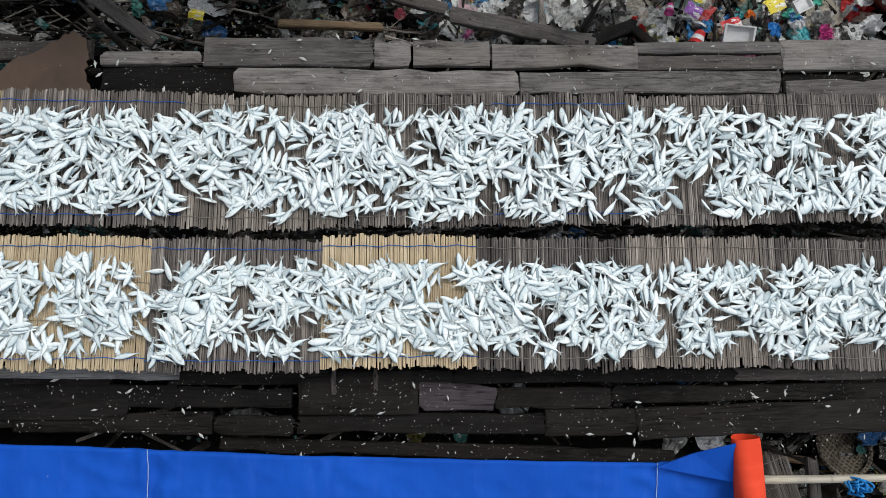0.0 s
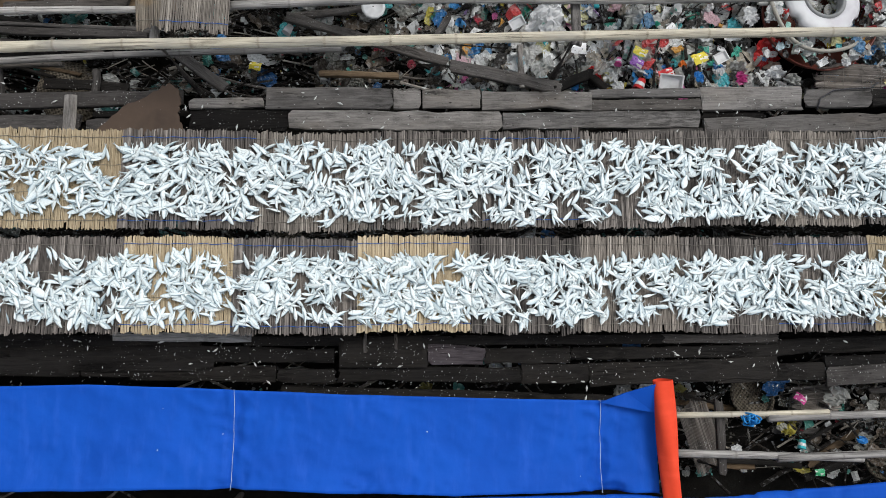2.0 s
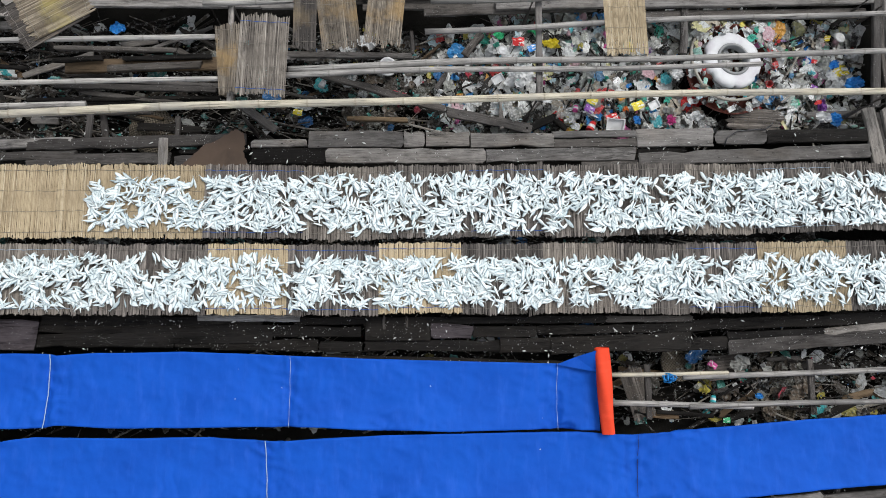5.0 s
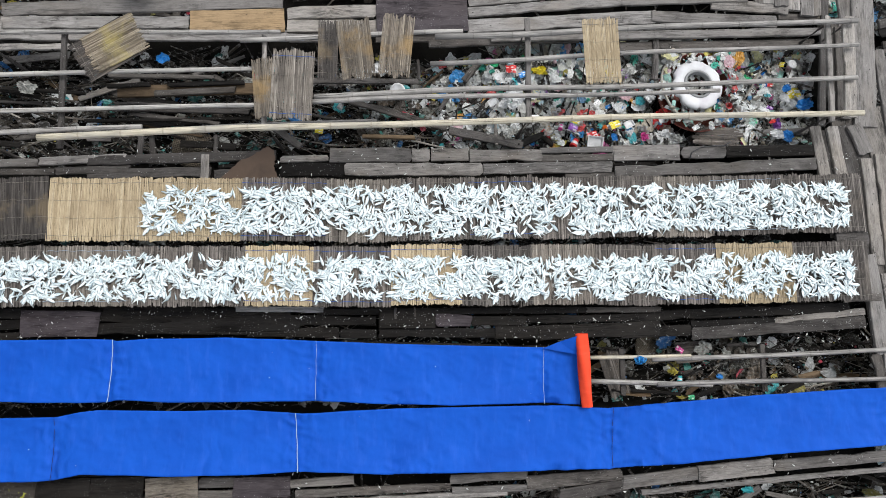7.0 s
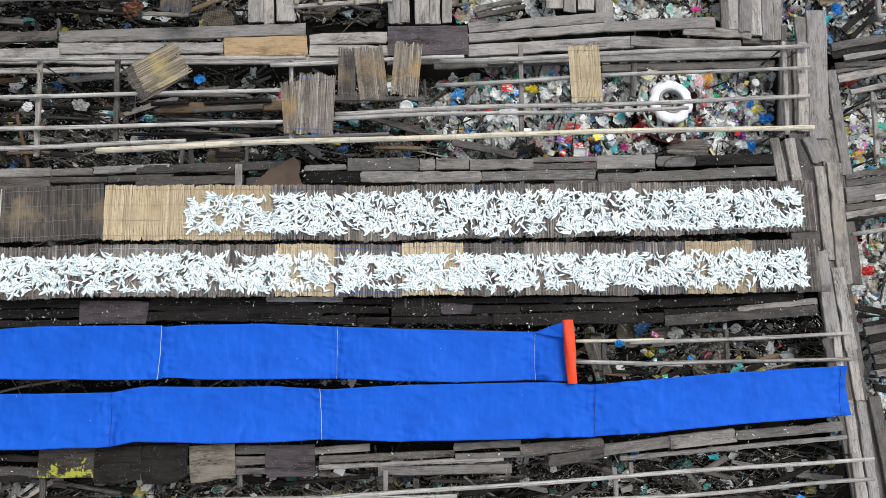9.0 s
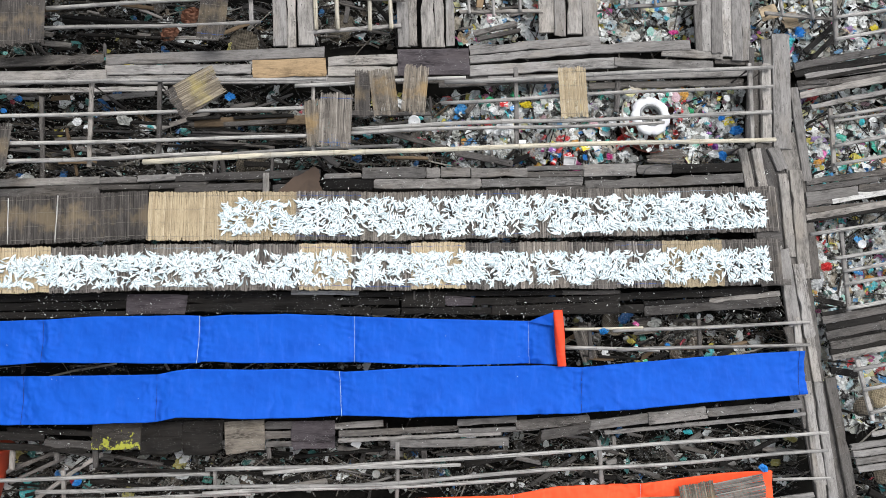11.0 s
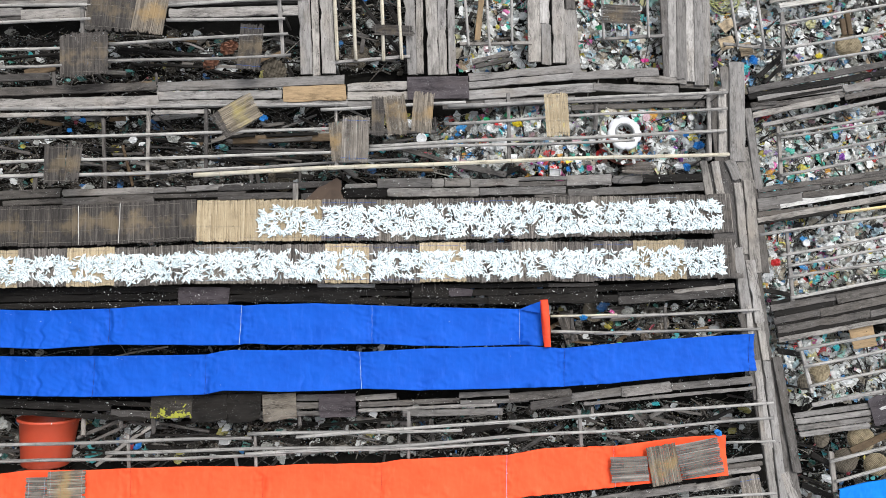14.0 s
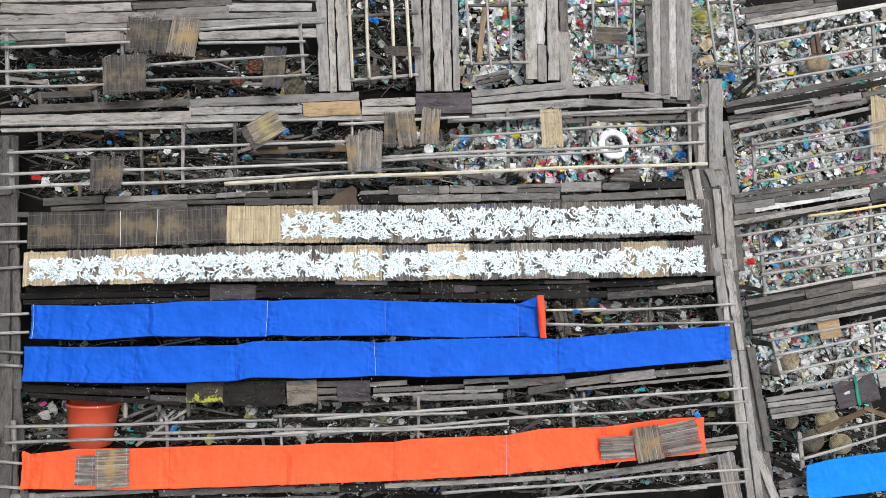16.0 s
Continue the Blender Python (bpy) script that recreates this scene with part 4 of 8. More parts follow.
# ---- racks: crossbeams on stakes, poles across them ----
deck_now = deck("rack_north", "grey timber crossbeams on stakes under the bamboo poles", "framework")
plank(deck_now, -4.807, 2.253, -4.776, 1.07, 0.059, 1.39, "g")
stake(deck_now, -4.805, 2.182, 1.36)
stake(deck_now, -4.778, 1.141, 1.36)
plank(deck_now, -3.932, 2.258, -3.901, 1.04, 0.059, 1.39, "m")
stake(deck_now, -3.93, 2.185, 1.36)
stake(deck_now, -3.903, 1.113, 1.36)
plank(deck_now, -1.932, 2.257, -1.91, 1.265, 0.05, 1.39, "l")
stake(deck_now, -1.931, 2.198, 1.36)
stake(deck_now, -1.911, 1.324, 1.36)
plank(deck_now, 0.805, 2.487, 0.795, 1.334, 0.061, 1.39, "g")
stake(deck_now, 0.804, 2.418, 1.36)
stake(deck_now, 0.796, 1.404, 1.36)
plank(deck_now, 4.093, 2.581, 4.053, 1.406, 0.062, 1.39, "g")
stake(deck_now, 4.091, 2.51, 1.36)
stake(deck_now, 4.056, 1.477, 1.36)
plank(deck_now, 4.323, 2.582, 4.262, 1.448, 0.135, 1.39, "l")
stake(deck_now, 4.319, 2.514, 1.36)
stake(deck_now, 4.265, 1.516, 1.36)
plank(deck_now, -7.618, 1.721, -7.554, 0.997, 0.077, 1.39, "g")
stake(deck_now, -7.615, 1.678, 1.36)
stake(deck_now, -7.558, 1.041, 1.36)
deck_now = deck("rack_upper", "grey timber crossbeams on stakes under the bamboo poles", "framework")
plank(deck_now, -5.954, 3.964, -5.906, 2.894, 0.062, 1.27, "g")
stake(deck_now, -5.951, 3.899, 1.24)
stake(deck_now, -5.908, 2.958, 1.24)
plank(deck_now, -2.87, 4.091, -2.788, 3.096, 0.063, 1.27, "l")
stake(deck_now, -2.865, 4.031, 1.24)
stake(deck_now, -2.793, 3.155, 1.24)
plank(deck_now, -7.908, 3.916, -7.817, 2.818, 0.061, 1.27, "g")
stake(deck_now, -7.902, 3.85, 1.24)
stake(deck_now, -7.823, 2.884, 1.24)
deck_now = deck("rack_cross", "grey timber crossbars under upright running poles", "framework")
plank(deck_now, 0.077, 3.492, 1.289, 3.527, 0.055, 0.97, "g")
stake(deck_now, 0.15, 3.494, 0.94)
stake(deck_now, 1.216, 3.525, 0.94)
plank(deck_now, -2.074, 3.138, -0.758, 3.268, 0.054, 0.97, "g")
stake(deck_now, -1.995, 3.146, 0.94)
stake(deck_now, -0.837, 3.26, 0.94)
plank(deck_now, 2.41, 3.605, 3.599, 3.695, 0.055, 0.97, "g")
stake(deck_now, 2.481, 3.61, 0.94)
stake(deck_now, 3.528, 3.689, 0.94)
plank(deck_now, 4.626, 3.561, 5.719, 3.472, 0.056, 0.97, "g")
stake(deck_now, 4.692, 3.556, 0.94)
stake(deck_now, 5.653, 3.478, 0.94)
plank(deck_now, -2.08, 4.361, -0.748, 4.469, 0.055, 0.97, "m")
stake(deck_now, -2, 4.367, 0.94)
stake(deck_now, -0.828, 4.462, 0.94)
plank(deck_now, 0.044, 4.614, 1.322, 4.656, 0.056, 0.97, "m")
stake(deck_now, 0.121, 4.616, 0.94)
stake(deck_now, 1.245, 4.654, 0.94)
plank(deck_now, 2.452, 4.652, 3.653, 4.716, 0.057, 0.97, "m")
stake(deck_now, 2.524, 4.656, 0.94)
stake(deck_now, 3.581, 4.712, 0.94)
plank(deck_now, 4.701, 4.745, 5.537, 4.781, 0.057, 0.97, "m")
stake(deck_now, 4.751, 4.747, 0.94)
stake(deck_now, 5.487, 4.779, 0.94)
deck_now = deck("rack_middle", "grey timber crossbeams under the short poles", "framework")
plank(deck_now, 1.815, -0.975, 1.817, -1.473, 0.06, 0.97, "m")
stake(deck_now, 1.815, -1.005, 0.94)
stake(deck_now, 1.817, -1.443, 0.94)
plank(deck_now, 3.354, -0.943, 3.349, -1.445, 0.06, 0.97, "m")
stake(deck_now, 3.354, -0.973, 0.94)
stake(deck_now, 3.349, -1.415, 0.94)
plank(deck_now, 4.75, -0.928, 4.759, -1.415, 0.101, 0.97, "l")
stake(deck_now, 4.751, -0.958, 0.94)
stake(deck_now, 4.758, -1.385, 0.94)
deck_now = deck("rack_south", "grey timber crossbeams on stakes under the bamboo poles", "framework")
plank(deck_now, -5.004, -2.769, -4.967, -3.28, 0.046, 1.12, "g")
stake(deck_now, -5.002, -2.8, 1.09)
stake(deck_now, -4.969, -3.249, 1.09)
plank(deck_now, -3.134, -2.763, -3.106, -3.288, 0.046, 1.12, "g")
stake(deck_now, -3.132, -2.795, 1.09)
stake(deck_now, -3.108, -3.257, 1.09)
plank(deck_now, -0.811, -2.502, -0.817, -3.194, 0.056, 1.12, "g")
stake(deck_now, -0.812, -2.544, 1.09)
stake(deck_now, -0.817, -3.153, 1.09)
plank(deck_now, 1.84, -2.516, 1.858, -3.077, 0.057, 1.12, "g")
stake(deck_now, 1.841, -2.55, 1.09)
stake(deck_now, 1.857, -3.043, 1.09)
plank(deck_now, 4.736, -2.417, 4.768, -3.122, 0.087, 1.12, "g")
stake(deck_now, 4.737, -2.459, 1.09)
stake(deck_now, 4.766, -3.08, 1.09)
plank(deck_now, -7.456, -2.762, -7.406, -3.257, 0.072, 1.12, "g")
stake(deck_now, -7.453, -2.792, 1.09)
stake(deck_now, -7.409, -3.227, 1.09)
plank(deck_now, 1.379, -3.916, 1.375, -4.321, 0.064, 1.12, "m")
stake(deck_now, 1.379, -3.941, 1.09)
stake(deck_now, 1.375, -4.297, 1.09)
plank(deck_now, 4.639, -3.814, 4.656, -4.134, 0.075, 1.12, "g")
stake(deck_now, 4.64, -3.833, 1.09)
stake(deck_now, 4.655, -4.115, 1.09)
deck_now = deck("rack_east", "grey timber crossbeams on stakes under the slanting poles", "framework")
plank(deck_now, 5.623, 4.062, 5.578, 3.013, 0.066, 1.12, "g")
stake(deck_now, 5.62, 3.999, 1.09)
stake(deck_now, 5.58, 3.076, 1.09)
plank(deck_now, 7.93, 4.432, 7.881, 3.364, 0.068, 1.12, "g")
stake(deck_now, 7.927, 4.368, 1.09)
stake(deck_now, 7.884, 3.428, 1.09)
plank(deck_now, 5.398, 2.039, 5.385, 1.137, 0.064, 1.12, "g")
stake(deck_now, 5.397, 1.985, 1.09)
stake(deck_now, 5.386, 1.191, 1.09)
plank(deck_now, 7.685, 2.481, 7.641, 1.454, 0.065, 1.12, "g")
stake(deck_now, 7.682, 2.419, 1.09)
stake(deck_now, 7.643, 1.516, 1.09)
plank(deck_now, 5.402, 0.355, 5.415, -0.871, 0.061, 1.12, "g")
stake(deck_now, 5.402, 0.281, 1.09)
stake(deck_now, 5.414, -0.798, 1.09)
plank(deck_now, 7.525, 0.817, 7.48, -0.536, 0.063, 1.12, "g")
stake(deck_now, 7.522, 0.736, 1.09)
stake(deck_now, 7.482, -0.455, 1.09)
plank(deck_now, 5.469, -1.523, 5.622, -2.335, 0.059, 1.12, "l")
stake(deck_now, 5.478, -1.572, 1.09)
stake(deck_now, 5.613, -2.287, 1.09)
plank(deck_now, 7.326, -1.247, 7.353, -2.05, 0.06, 1.12, "g")
stake(deck_now, 7.327, -1.295, 1.09)
stake(deck_now, 7.351, -2.001, 1.09)
plank(deck_now, 5.847, -3.243, 5.867, -3.864, 0.076, 1.12, "g")
stake(deck_now, 5.848, -3.28, 1.09)
stake(deck_now, 5.866, -3.827, 1.09)
plank(deck_now, 7.21, -2.982, 7.215, -3.467, 0.058, 1.12, "g")
stake(deck_now, 7.21, -3.011, 1.09)
stake(deck_now, 7.215, -3.438, 1.09)
deck_now = deck("stumps", "dark grey timber stumps and braces between the decks", "framework")
plank(deck_now, -7.461, 2.166, -7.428, 1.93, 0.061, 0.9, "m")
plank(deck_now, -5.712, 2.172, -5.624, 0.996, 0.061, 0.9, "m")
plank(deck_now, -6.714, 1.2, -6.704, 0.999, 0.071, 0.9, "m")
plank(deck_now, -3.326, 1.402, -3.34, 1.042, 0.051, 0.9, "m")
plank(deck_now, 2.386, 2.527, 2.345, 2.041, 0.076, 0.9, "m")
plank(deck_now, -7.504, 2.889, -7.47, 2.65, 0.062, 0.9, "m")
plank(deck_now, -6.532, 2.949, -6.509, 2.688, 0.063, 0.9, "m")
plank(deck_now, -4.911, 2.961, -4.894, 2.772, 0.053, 0.9, "m")
plank(deck_now, -3.485, -3.115, -3.443, -3.303, 0.056, 0.9, "g")
plank(deck_now, -0.466, -2.658, -0.441, -3.013, 0.076, 0.9, "m")
plank(deck_now, 2.109, -2.515, 2.113, -2.681, 0.049, 0.9, "g")
plank(deck_now, -5.768, -2.504, -5.765, -2.785, 0.065, 0.9, "g")
plank(deck_now, -5.216, -2.534, -5.201, -2.684, 0.056, 0.9, "m")
plank(deck_now, -4.728, -2.544, -4.71, -2.788, 0.066, 0.9, "m")
plank(deck_now, -2.509, -2.57, -2.498, -2.712, 0.057, 0.9, "m")
plank(deck_now, -5.712, -1.444, -5.697, -1.578, 0.048, 0.9, "m")
plank(deck_now, -6.901, -1.465, -6.886, -1.56, 0.048, 0.9, "m")
plank(deck_now, 3.567, -2.099, 3.558, -2.277, 0.05, 0.9, "m")
plank(deck_now, 2.046, -4.099, 2.056, -4.335, 0.047, 0.9, "m")
plank(deck_now, 6.941, 4.242, 6.981, 3.786, 0.092, 0.9, "b")
plank(deck_now, 6.847, 4.069, 6.868, 3.785, 0.091, 0.9, "b")
plank(deck_now, 5.262, -3.897, 5.403, -4.477, 0.077, 0.9, "m")
plank(deck_now, 5.527, -4.193, 5.967, -4.108, 0.135, 0.9, "m")
plank(deck_now, 5.536, -4.337, 6.056, -4.284, 0.134, 0.9, "g")
plank(deck_now, 5.226, 2.984, 5.816, 3.491, 0.089, 0.9, "d")
plank(deck_now, 5.329, 2.874, 5.743, 3.267, 0.067, 0.9, "d")
plank(deck_now, 4.974, -0.651, 5.497, -0.759, 0.083, 0.9, "d")
plank(deck_now, 5.218, -1.674, 5.635, -1.731, 0.101, 0.9, "d")
deck_now = deck("fallen_timber", "dark fallen boards and beams lying in the rubbish", "timber")
plank(deck_now, 0.007, 1.477, 0.85, 1.311, 0.103, 0.72, "m")
plank(deck_now, -1.223, 1.841, -0.017, 1.503, 0.077, 0.72, "m")
plank(deck_now, 0.541, 1.652, 0.551, 1.306, 0.046, 0.72, "g")
plank(deck_now, -0.341, 2.307, -0.33, 2.069, 0.042, 0.72, "m")
plank(deck_now, 0.19, 2.065, 0.374, 2.314, 0.085, 0.72, "m")
plank(deck_now, -0.101, 1.708, 0.009, 1.882, 0.052, 0.72, "m")
plank(deck_now, -2.033, 1.545, -1.655, 1.268, 0.081, 0.72, "m")
plank(deck_now, -3.294, 1.393, -3.258, 1.151, 0.059, 0.72, "m")
plank(deck_now, -2.594, 1.394, -2.59, 1.16, 0.05, 0.72, "m")
plank(deck_now, -3.282, 1.866, -2.385, 1.926, 0.072, 0.72, "m")
plank(deck_now, -3.341, 1.402, -2.831, 1.43, 0.03, 0.72, "m")
plank(deck_now, -0.971, 1.4, -0.376, 1.389, 0.051, 0.72, "b")
plank(deck_now, -3.782, 1.694, -2.229, 1.663, 0.061, 0.72, "m")
plank(deck_now, -3.577, 1.748, -2.279, 1.703, 0.03, 0.72, "m")
plank(deck_now, -3.148, 1.971, -2.294, 2.01, 0.051, 0.72, "d")
plank(deck_now, -1.57, 2.042, -0.34, 2.053, 0.063, 0.72, "m")
plank(deck_now, -3.802, 1.941, -3.337, 1.977, 0.051, 0.72, "d")
plank(deck_now, -3.813, 2.068, -2.632, 2.064, 0.051, 0.72, "m")
plank(deck_now, 1.931, 1.223, 2.218, 1.357, 0.031, 0.72, "m")
plank(deck_now, 0.8, 1.31, 1.104, 1.444, 0.082, 0.72, "d")
plank(deck_now, 1.054, 1.443, 1.201, 1.316, 0.062, 0.72, "d")
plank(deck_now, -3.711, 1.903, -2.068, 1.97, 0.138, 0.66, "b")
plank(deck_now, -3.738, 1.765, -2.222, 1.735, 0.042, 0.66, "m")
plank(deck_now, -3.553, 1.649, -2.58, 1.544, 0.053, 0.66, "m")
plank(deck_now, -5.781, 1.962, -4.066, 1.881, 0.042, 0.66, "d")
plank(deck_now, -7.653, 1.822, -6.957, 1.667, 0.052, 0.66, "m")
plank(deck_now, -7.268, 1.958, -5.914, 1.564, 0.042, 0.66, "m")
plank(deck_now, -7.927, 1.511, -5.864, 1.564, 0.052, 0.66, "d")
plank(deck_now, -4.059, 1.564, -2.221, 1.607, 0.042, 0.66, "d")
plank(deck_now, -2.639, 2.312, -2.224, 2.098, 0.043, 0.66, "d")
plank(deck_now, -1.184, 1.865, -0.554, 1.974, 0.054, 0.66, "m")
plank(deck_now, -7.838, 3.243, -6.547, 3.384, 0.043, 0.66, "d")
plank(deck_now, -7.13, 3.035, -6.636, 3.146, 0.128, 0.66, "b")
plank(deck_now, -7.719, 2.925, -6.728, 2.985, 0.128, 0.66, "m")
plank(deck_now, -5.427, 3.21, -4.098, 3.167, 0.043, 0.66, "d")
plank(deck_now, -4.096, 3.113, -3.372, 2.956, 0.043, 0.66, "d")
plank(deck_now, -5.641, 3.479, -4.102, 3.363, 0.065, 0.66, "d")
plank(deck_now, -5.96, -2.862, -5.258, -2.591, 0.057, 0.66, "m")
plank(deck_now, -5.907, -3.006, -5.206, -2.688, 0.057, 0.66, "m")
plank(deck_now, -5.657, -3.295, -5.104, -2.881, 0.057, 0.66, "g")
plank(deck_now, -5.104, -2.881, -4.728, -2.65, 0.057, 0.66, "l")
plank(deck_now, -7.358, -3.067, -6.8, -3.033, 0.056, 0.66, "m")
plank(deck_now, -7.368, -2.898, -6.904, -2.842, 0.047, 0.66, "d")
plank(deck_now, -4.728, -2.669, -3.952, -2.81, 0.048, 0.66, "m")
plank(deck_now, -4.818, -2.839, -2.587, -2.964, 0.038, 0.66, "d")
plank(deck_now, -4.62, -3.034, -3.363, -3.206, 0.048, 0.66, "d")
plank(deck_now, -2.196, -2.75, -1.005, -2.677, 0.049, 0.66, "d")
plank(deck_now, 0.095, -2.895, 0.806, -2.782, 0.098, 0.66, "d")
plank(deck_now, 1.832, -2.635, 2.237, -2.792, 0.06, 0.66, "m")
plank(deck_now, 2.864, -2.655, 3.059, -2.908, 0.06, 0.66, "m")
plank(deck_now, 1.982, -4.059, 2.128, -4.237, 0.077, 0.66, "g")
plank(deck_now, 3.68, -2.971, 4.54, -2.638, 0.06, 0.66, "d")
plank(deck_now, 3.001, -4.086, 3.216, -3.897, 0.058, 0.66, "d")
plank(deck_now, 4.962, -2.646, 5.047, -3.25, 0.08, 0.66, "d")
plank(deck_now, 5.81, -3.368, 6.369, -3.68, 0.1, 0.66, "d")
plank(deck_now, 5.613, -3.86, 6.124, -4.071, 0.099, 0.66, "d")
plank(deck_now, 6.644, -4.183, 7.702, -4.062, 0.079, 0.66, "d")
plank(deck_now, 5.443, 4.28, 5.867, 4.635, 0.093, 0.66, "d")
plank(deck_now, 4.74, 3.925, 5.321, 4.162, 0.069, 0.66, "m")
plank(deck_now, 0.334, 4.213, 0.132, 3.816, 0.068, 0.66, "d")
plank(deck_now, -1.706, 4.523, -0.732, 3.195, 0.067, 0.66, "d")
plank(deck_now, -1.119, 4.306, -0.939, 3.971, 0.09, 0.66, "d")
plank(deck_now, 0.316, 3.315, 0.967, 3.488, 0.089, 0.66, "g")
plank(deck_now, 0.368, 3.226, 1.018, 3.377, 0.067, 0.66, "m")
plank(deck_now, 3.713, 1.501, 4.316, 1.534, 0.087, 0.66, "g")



def scattered_boards():
    """Broken boards and battens that sank into the mud between the decks."""
    rnd = random.Random(41)
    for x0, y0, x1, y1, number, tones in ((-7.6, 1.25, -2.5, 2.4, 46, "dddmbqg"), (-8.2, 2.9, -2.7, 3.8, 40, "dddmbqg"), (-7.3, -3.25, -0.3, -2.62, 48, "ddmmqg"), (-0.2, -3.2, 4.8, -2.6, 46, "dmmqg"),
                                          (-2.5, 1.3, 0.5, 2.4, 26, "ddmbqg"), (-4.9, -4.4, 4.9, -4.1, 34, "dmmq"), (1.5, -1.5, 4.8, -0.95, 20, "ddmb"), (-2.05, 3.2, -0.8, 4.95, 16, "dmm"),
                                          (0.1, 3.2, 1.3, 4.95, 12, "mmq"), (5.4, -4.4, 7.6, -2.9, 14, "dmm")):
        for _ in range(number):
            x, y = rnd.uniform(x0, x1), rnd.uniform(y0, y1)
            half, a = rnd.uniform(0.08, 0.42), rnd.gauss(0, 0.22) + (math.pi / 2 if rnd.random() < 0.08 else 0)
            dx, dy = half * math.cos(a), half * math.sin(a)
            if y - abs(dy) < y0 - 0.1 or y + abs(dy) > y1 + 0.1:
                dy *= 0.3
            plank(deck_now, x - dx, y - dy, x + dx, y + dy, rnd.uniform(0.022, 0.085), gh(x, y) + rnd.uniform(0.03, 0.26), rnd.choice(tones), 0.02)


scattered_boards()

# ---- bamboo poles ----
pole(-7.635, 1.647, -2.023, 1.857, 0.026, 1.445, "h")
pole(-0.237, 1.953, 4.348, 2.239, 0.026, 1.445, "g")
pole(-7.72, 1.282, -1.925, 1.479, 0.026, 1.445, "h")
pole(-1.442, 1.529, 2.802, 1.697, 0.026, 1.445, "g")
pole(-1.413, 1.589, 4.323, 1.855, 0.03, 1.445, "h")
pole(-7.794, 1.043, -3.088, 1.232, 0.03, 1.445, "g")
pole(-4.05, 1.11, 4.30, 1.455, 0.034, 1.515, "l", bend=0.025)
pole(-2.17, 2.178, 0.114, 2.29, 0.026, 1.445, "h")
pole(-0.184, 2.238, 4.365, 2.51, 0.032, 1.445, "g")
pole(-7.867, 2.122, -1.753, 2.26, 0.026, 1.445, "g")
pole(-7.962, 3.827, -5.782, 3.887, 0.026, 1.325, "h")
pole(-7.943, 3.542, -5.772, 3.65, 0.026, 1.325, "h")
pole(-4.624, 3.913, -2.84, 4.032, 0.026, 1.325, "h")
pole(-4.615, 3.643, -2.757, 3.718, 0.026, 1.325, "h")
pole(-8.007, 3.096, -6.208, 3.174, 0.026, 1.325, "h")
pole(-5.487, 3.253, -2.705, 3.458, 0.026, 1.325, "h")
pole(-7.988, 2.816, -6.166, 2.901, 0.026, 1.325, "g")
pole(-5.475, 2.947, -2.652, 3.106, 0.026, 1.325, "g")
pole(-2.026, 4.885, -1.958, 3.151, 0.033, 1.02, "l")
pole(-1.715, 4.89, -1.642, 3.154, 0.033, 1.02, "l")
pole(-1.267, 4.898, -1.192, 3.158, 0.033, 1.02, "l")
pole(-0.964, 4.903, -0.904, 3.182, 0.033, 1.02, "l")
pole(0.14, 4.922, 0.207, 3.429, 0.026, 1.02, "g")
pole(0.543, 4.929, 0.562, 3.389, 0.026, 1.02, "g")
pole(0.947, 4.937, 0.952, 3.48, 0.026, 1.02, "g")
pole(2.537, 4.964, 2.522, 3.573, 0.026, 1.02, "g")
pole(2.972, 4.972, 2.952, 3.611, 0.026, 1.02, "g")
pole(3.32, 4.978, 3.306, 3.614, 0.026, 1.02, "g")
pole(4.749, 5.003, 4.848, 3.476, 0.026, 1.02, "g")
pole(5.215, 5.011, 5.304, 3.436, 0.026, 1.02, "g")
pole(1.446, -1.062, 2.531, -1.055, 0.02, 1.02, "l")
pole(2.102, -1.1, 4.886, -1.003, 0.026, 1.02, "g")
pole(1.437, -1.319, 2.751, -1.367, 0.026, 1.02, "h")
pole(2.142, -1.359, 4.865, -1.305, 0.026, 1.02, "g")
pole(-8.022, 0.496, -7.502, 0.523, 0.026, 1.02, "g")
pole(-8.003, 0.204, -7.465, 0.22, 0.026, 1.02, "g")
pole(-7.971, -0.27, -7.511, -0.235, 0.026, 1.02, "g")
pole(-7.918, -1.052, -7.369, -1.03, 0.026, 1.02, "h")
pole(-7.898, -1.353, -7.351, -1.333, 0.026, 1.02, "h")
pole(-7.879, -1.634, -7.421, -1.67, 0.026, 1.02, "g")
pole(-7.864, -1.858, -7.407, -1.903, 0.026, 1.02, "g")
pole(-7.759, -3.43, -7.309, -3.477, 0.026, 1.02, "h")
pole(-7.732, -3.823, -7.284, -3.871, 0.026, 1.02, "g")
pole(-7.541, -2.86, -3.168, -2.837, 0.026, 1.175, "g")
pole(-3.234, -2.781, -0.001, -2.784, 0.026, 1.175, "g")
pole(-2.515, -2.833, 4.927, -2.463, 0.026, 1.175, "g")
pole(-7.525, -3.101, -2.653, -3.097, 0.026, 1.175, "g")
pole(-5.293, -3, -1.007, -3.005, 0.026, 1.175, "g")
pole(-3.257, -3.074, 0.718, -2.996, 0.026, 1.175, "g")
pole(-2.699, -3.068, 4.909, -2.714, 0.026, 1.175, "g")
pole(4.109, -3.071, 4.915, -3.05, 0.02, 1.175, "h")
pole(-0.45, -4.101, 4.859, -3.826, 0.026, 1.175, "g")
pole(3.4, -4.142, 4.773, -4.04, 0.026, 1.175, "g")
pole(0.4, -4.261, 4.093, -4.106, 0.026, 1.175, "g")
pole(5.52, 3.835, 8.271, 4.341, 0.026, 1.175, "h")
pole(5.542, 3.395, 8.221, 3.846, 0.026, 1.175, "g")
pole(5.495, 3.045, 8.191, 3.555, 0.026, 1.175, "g")
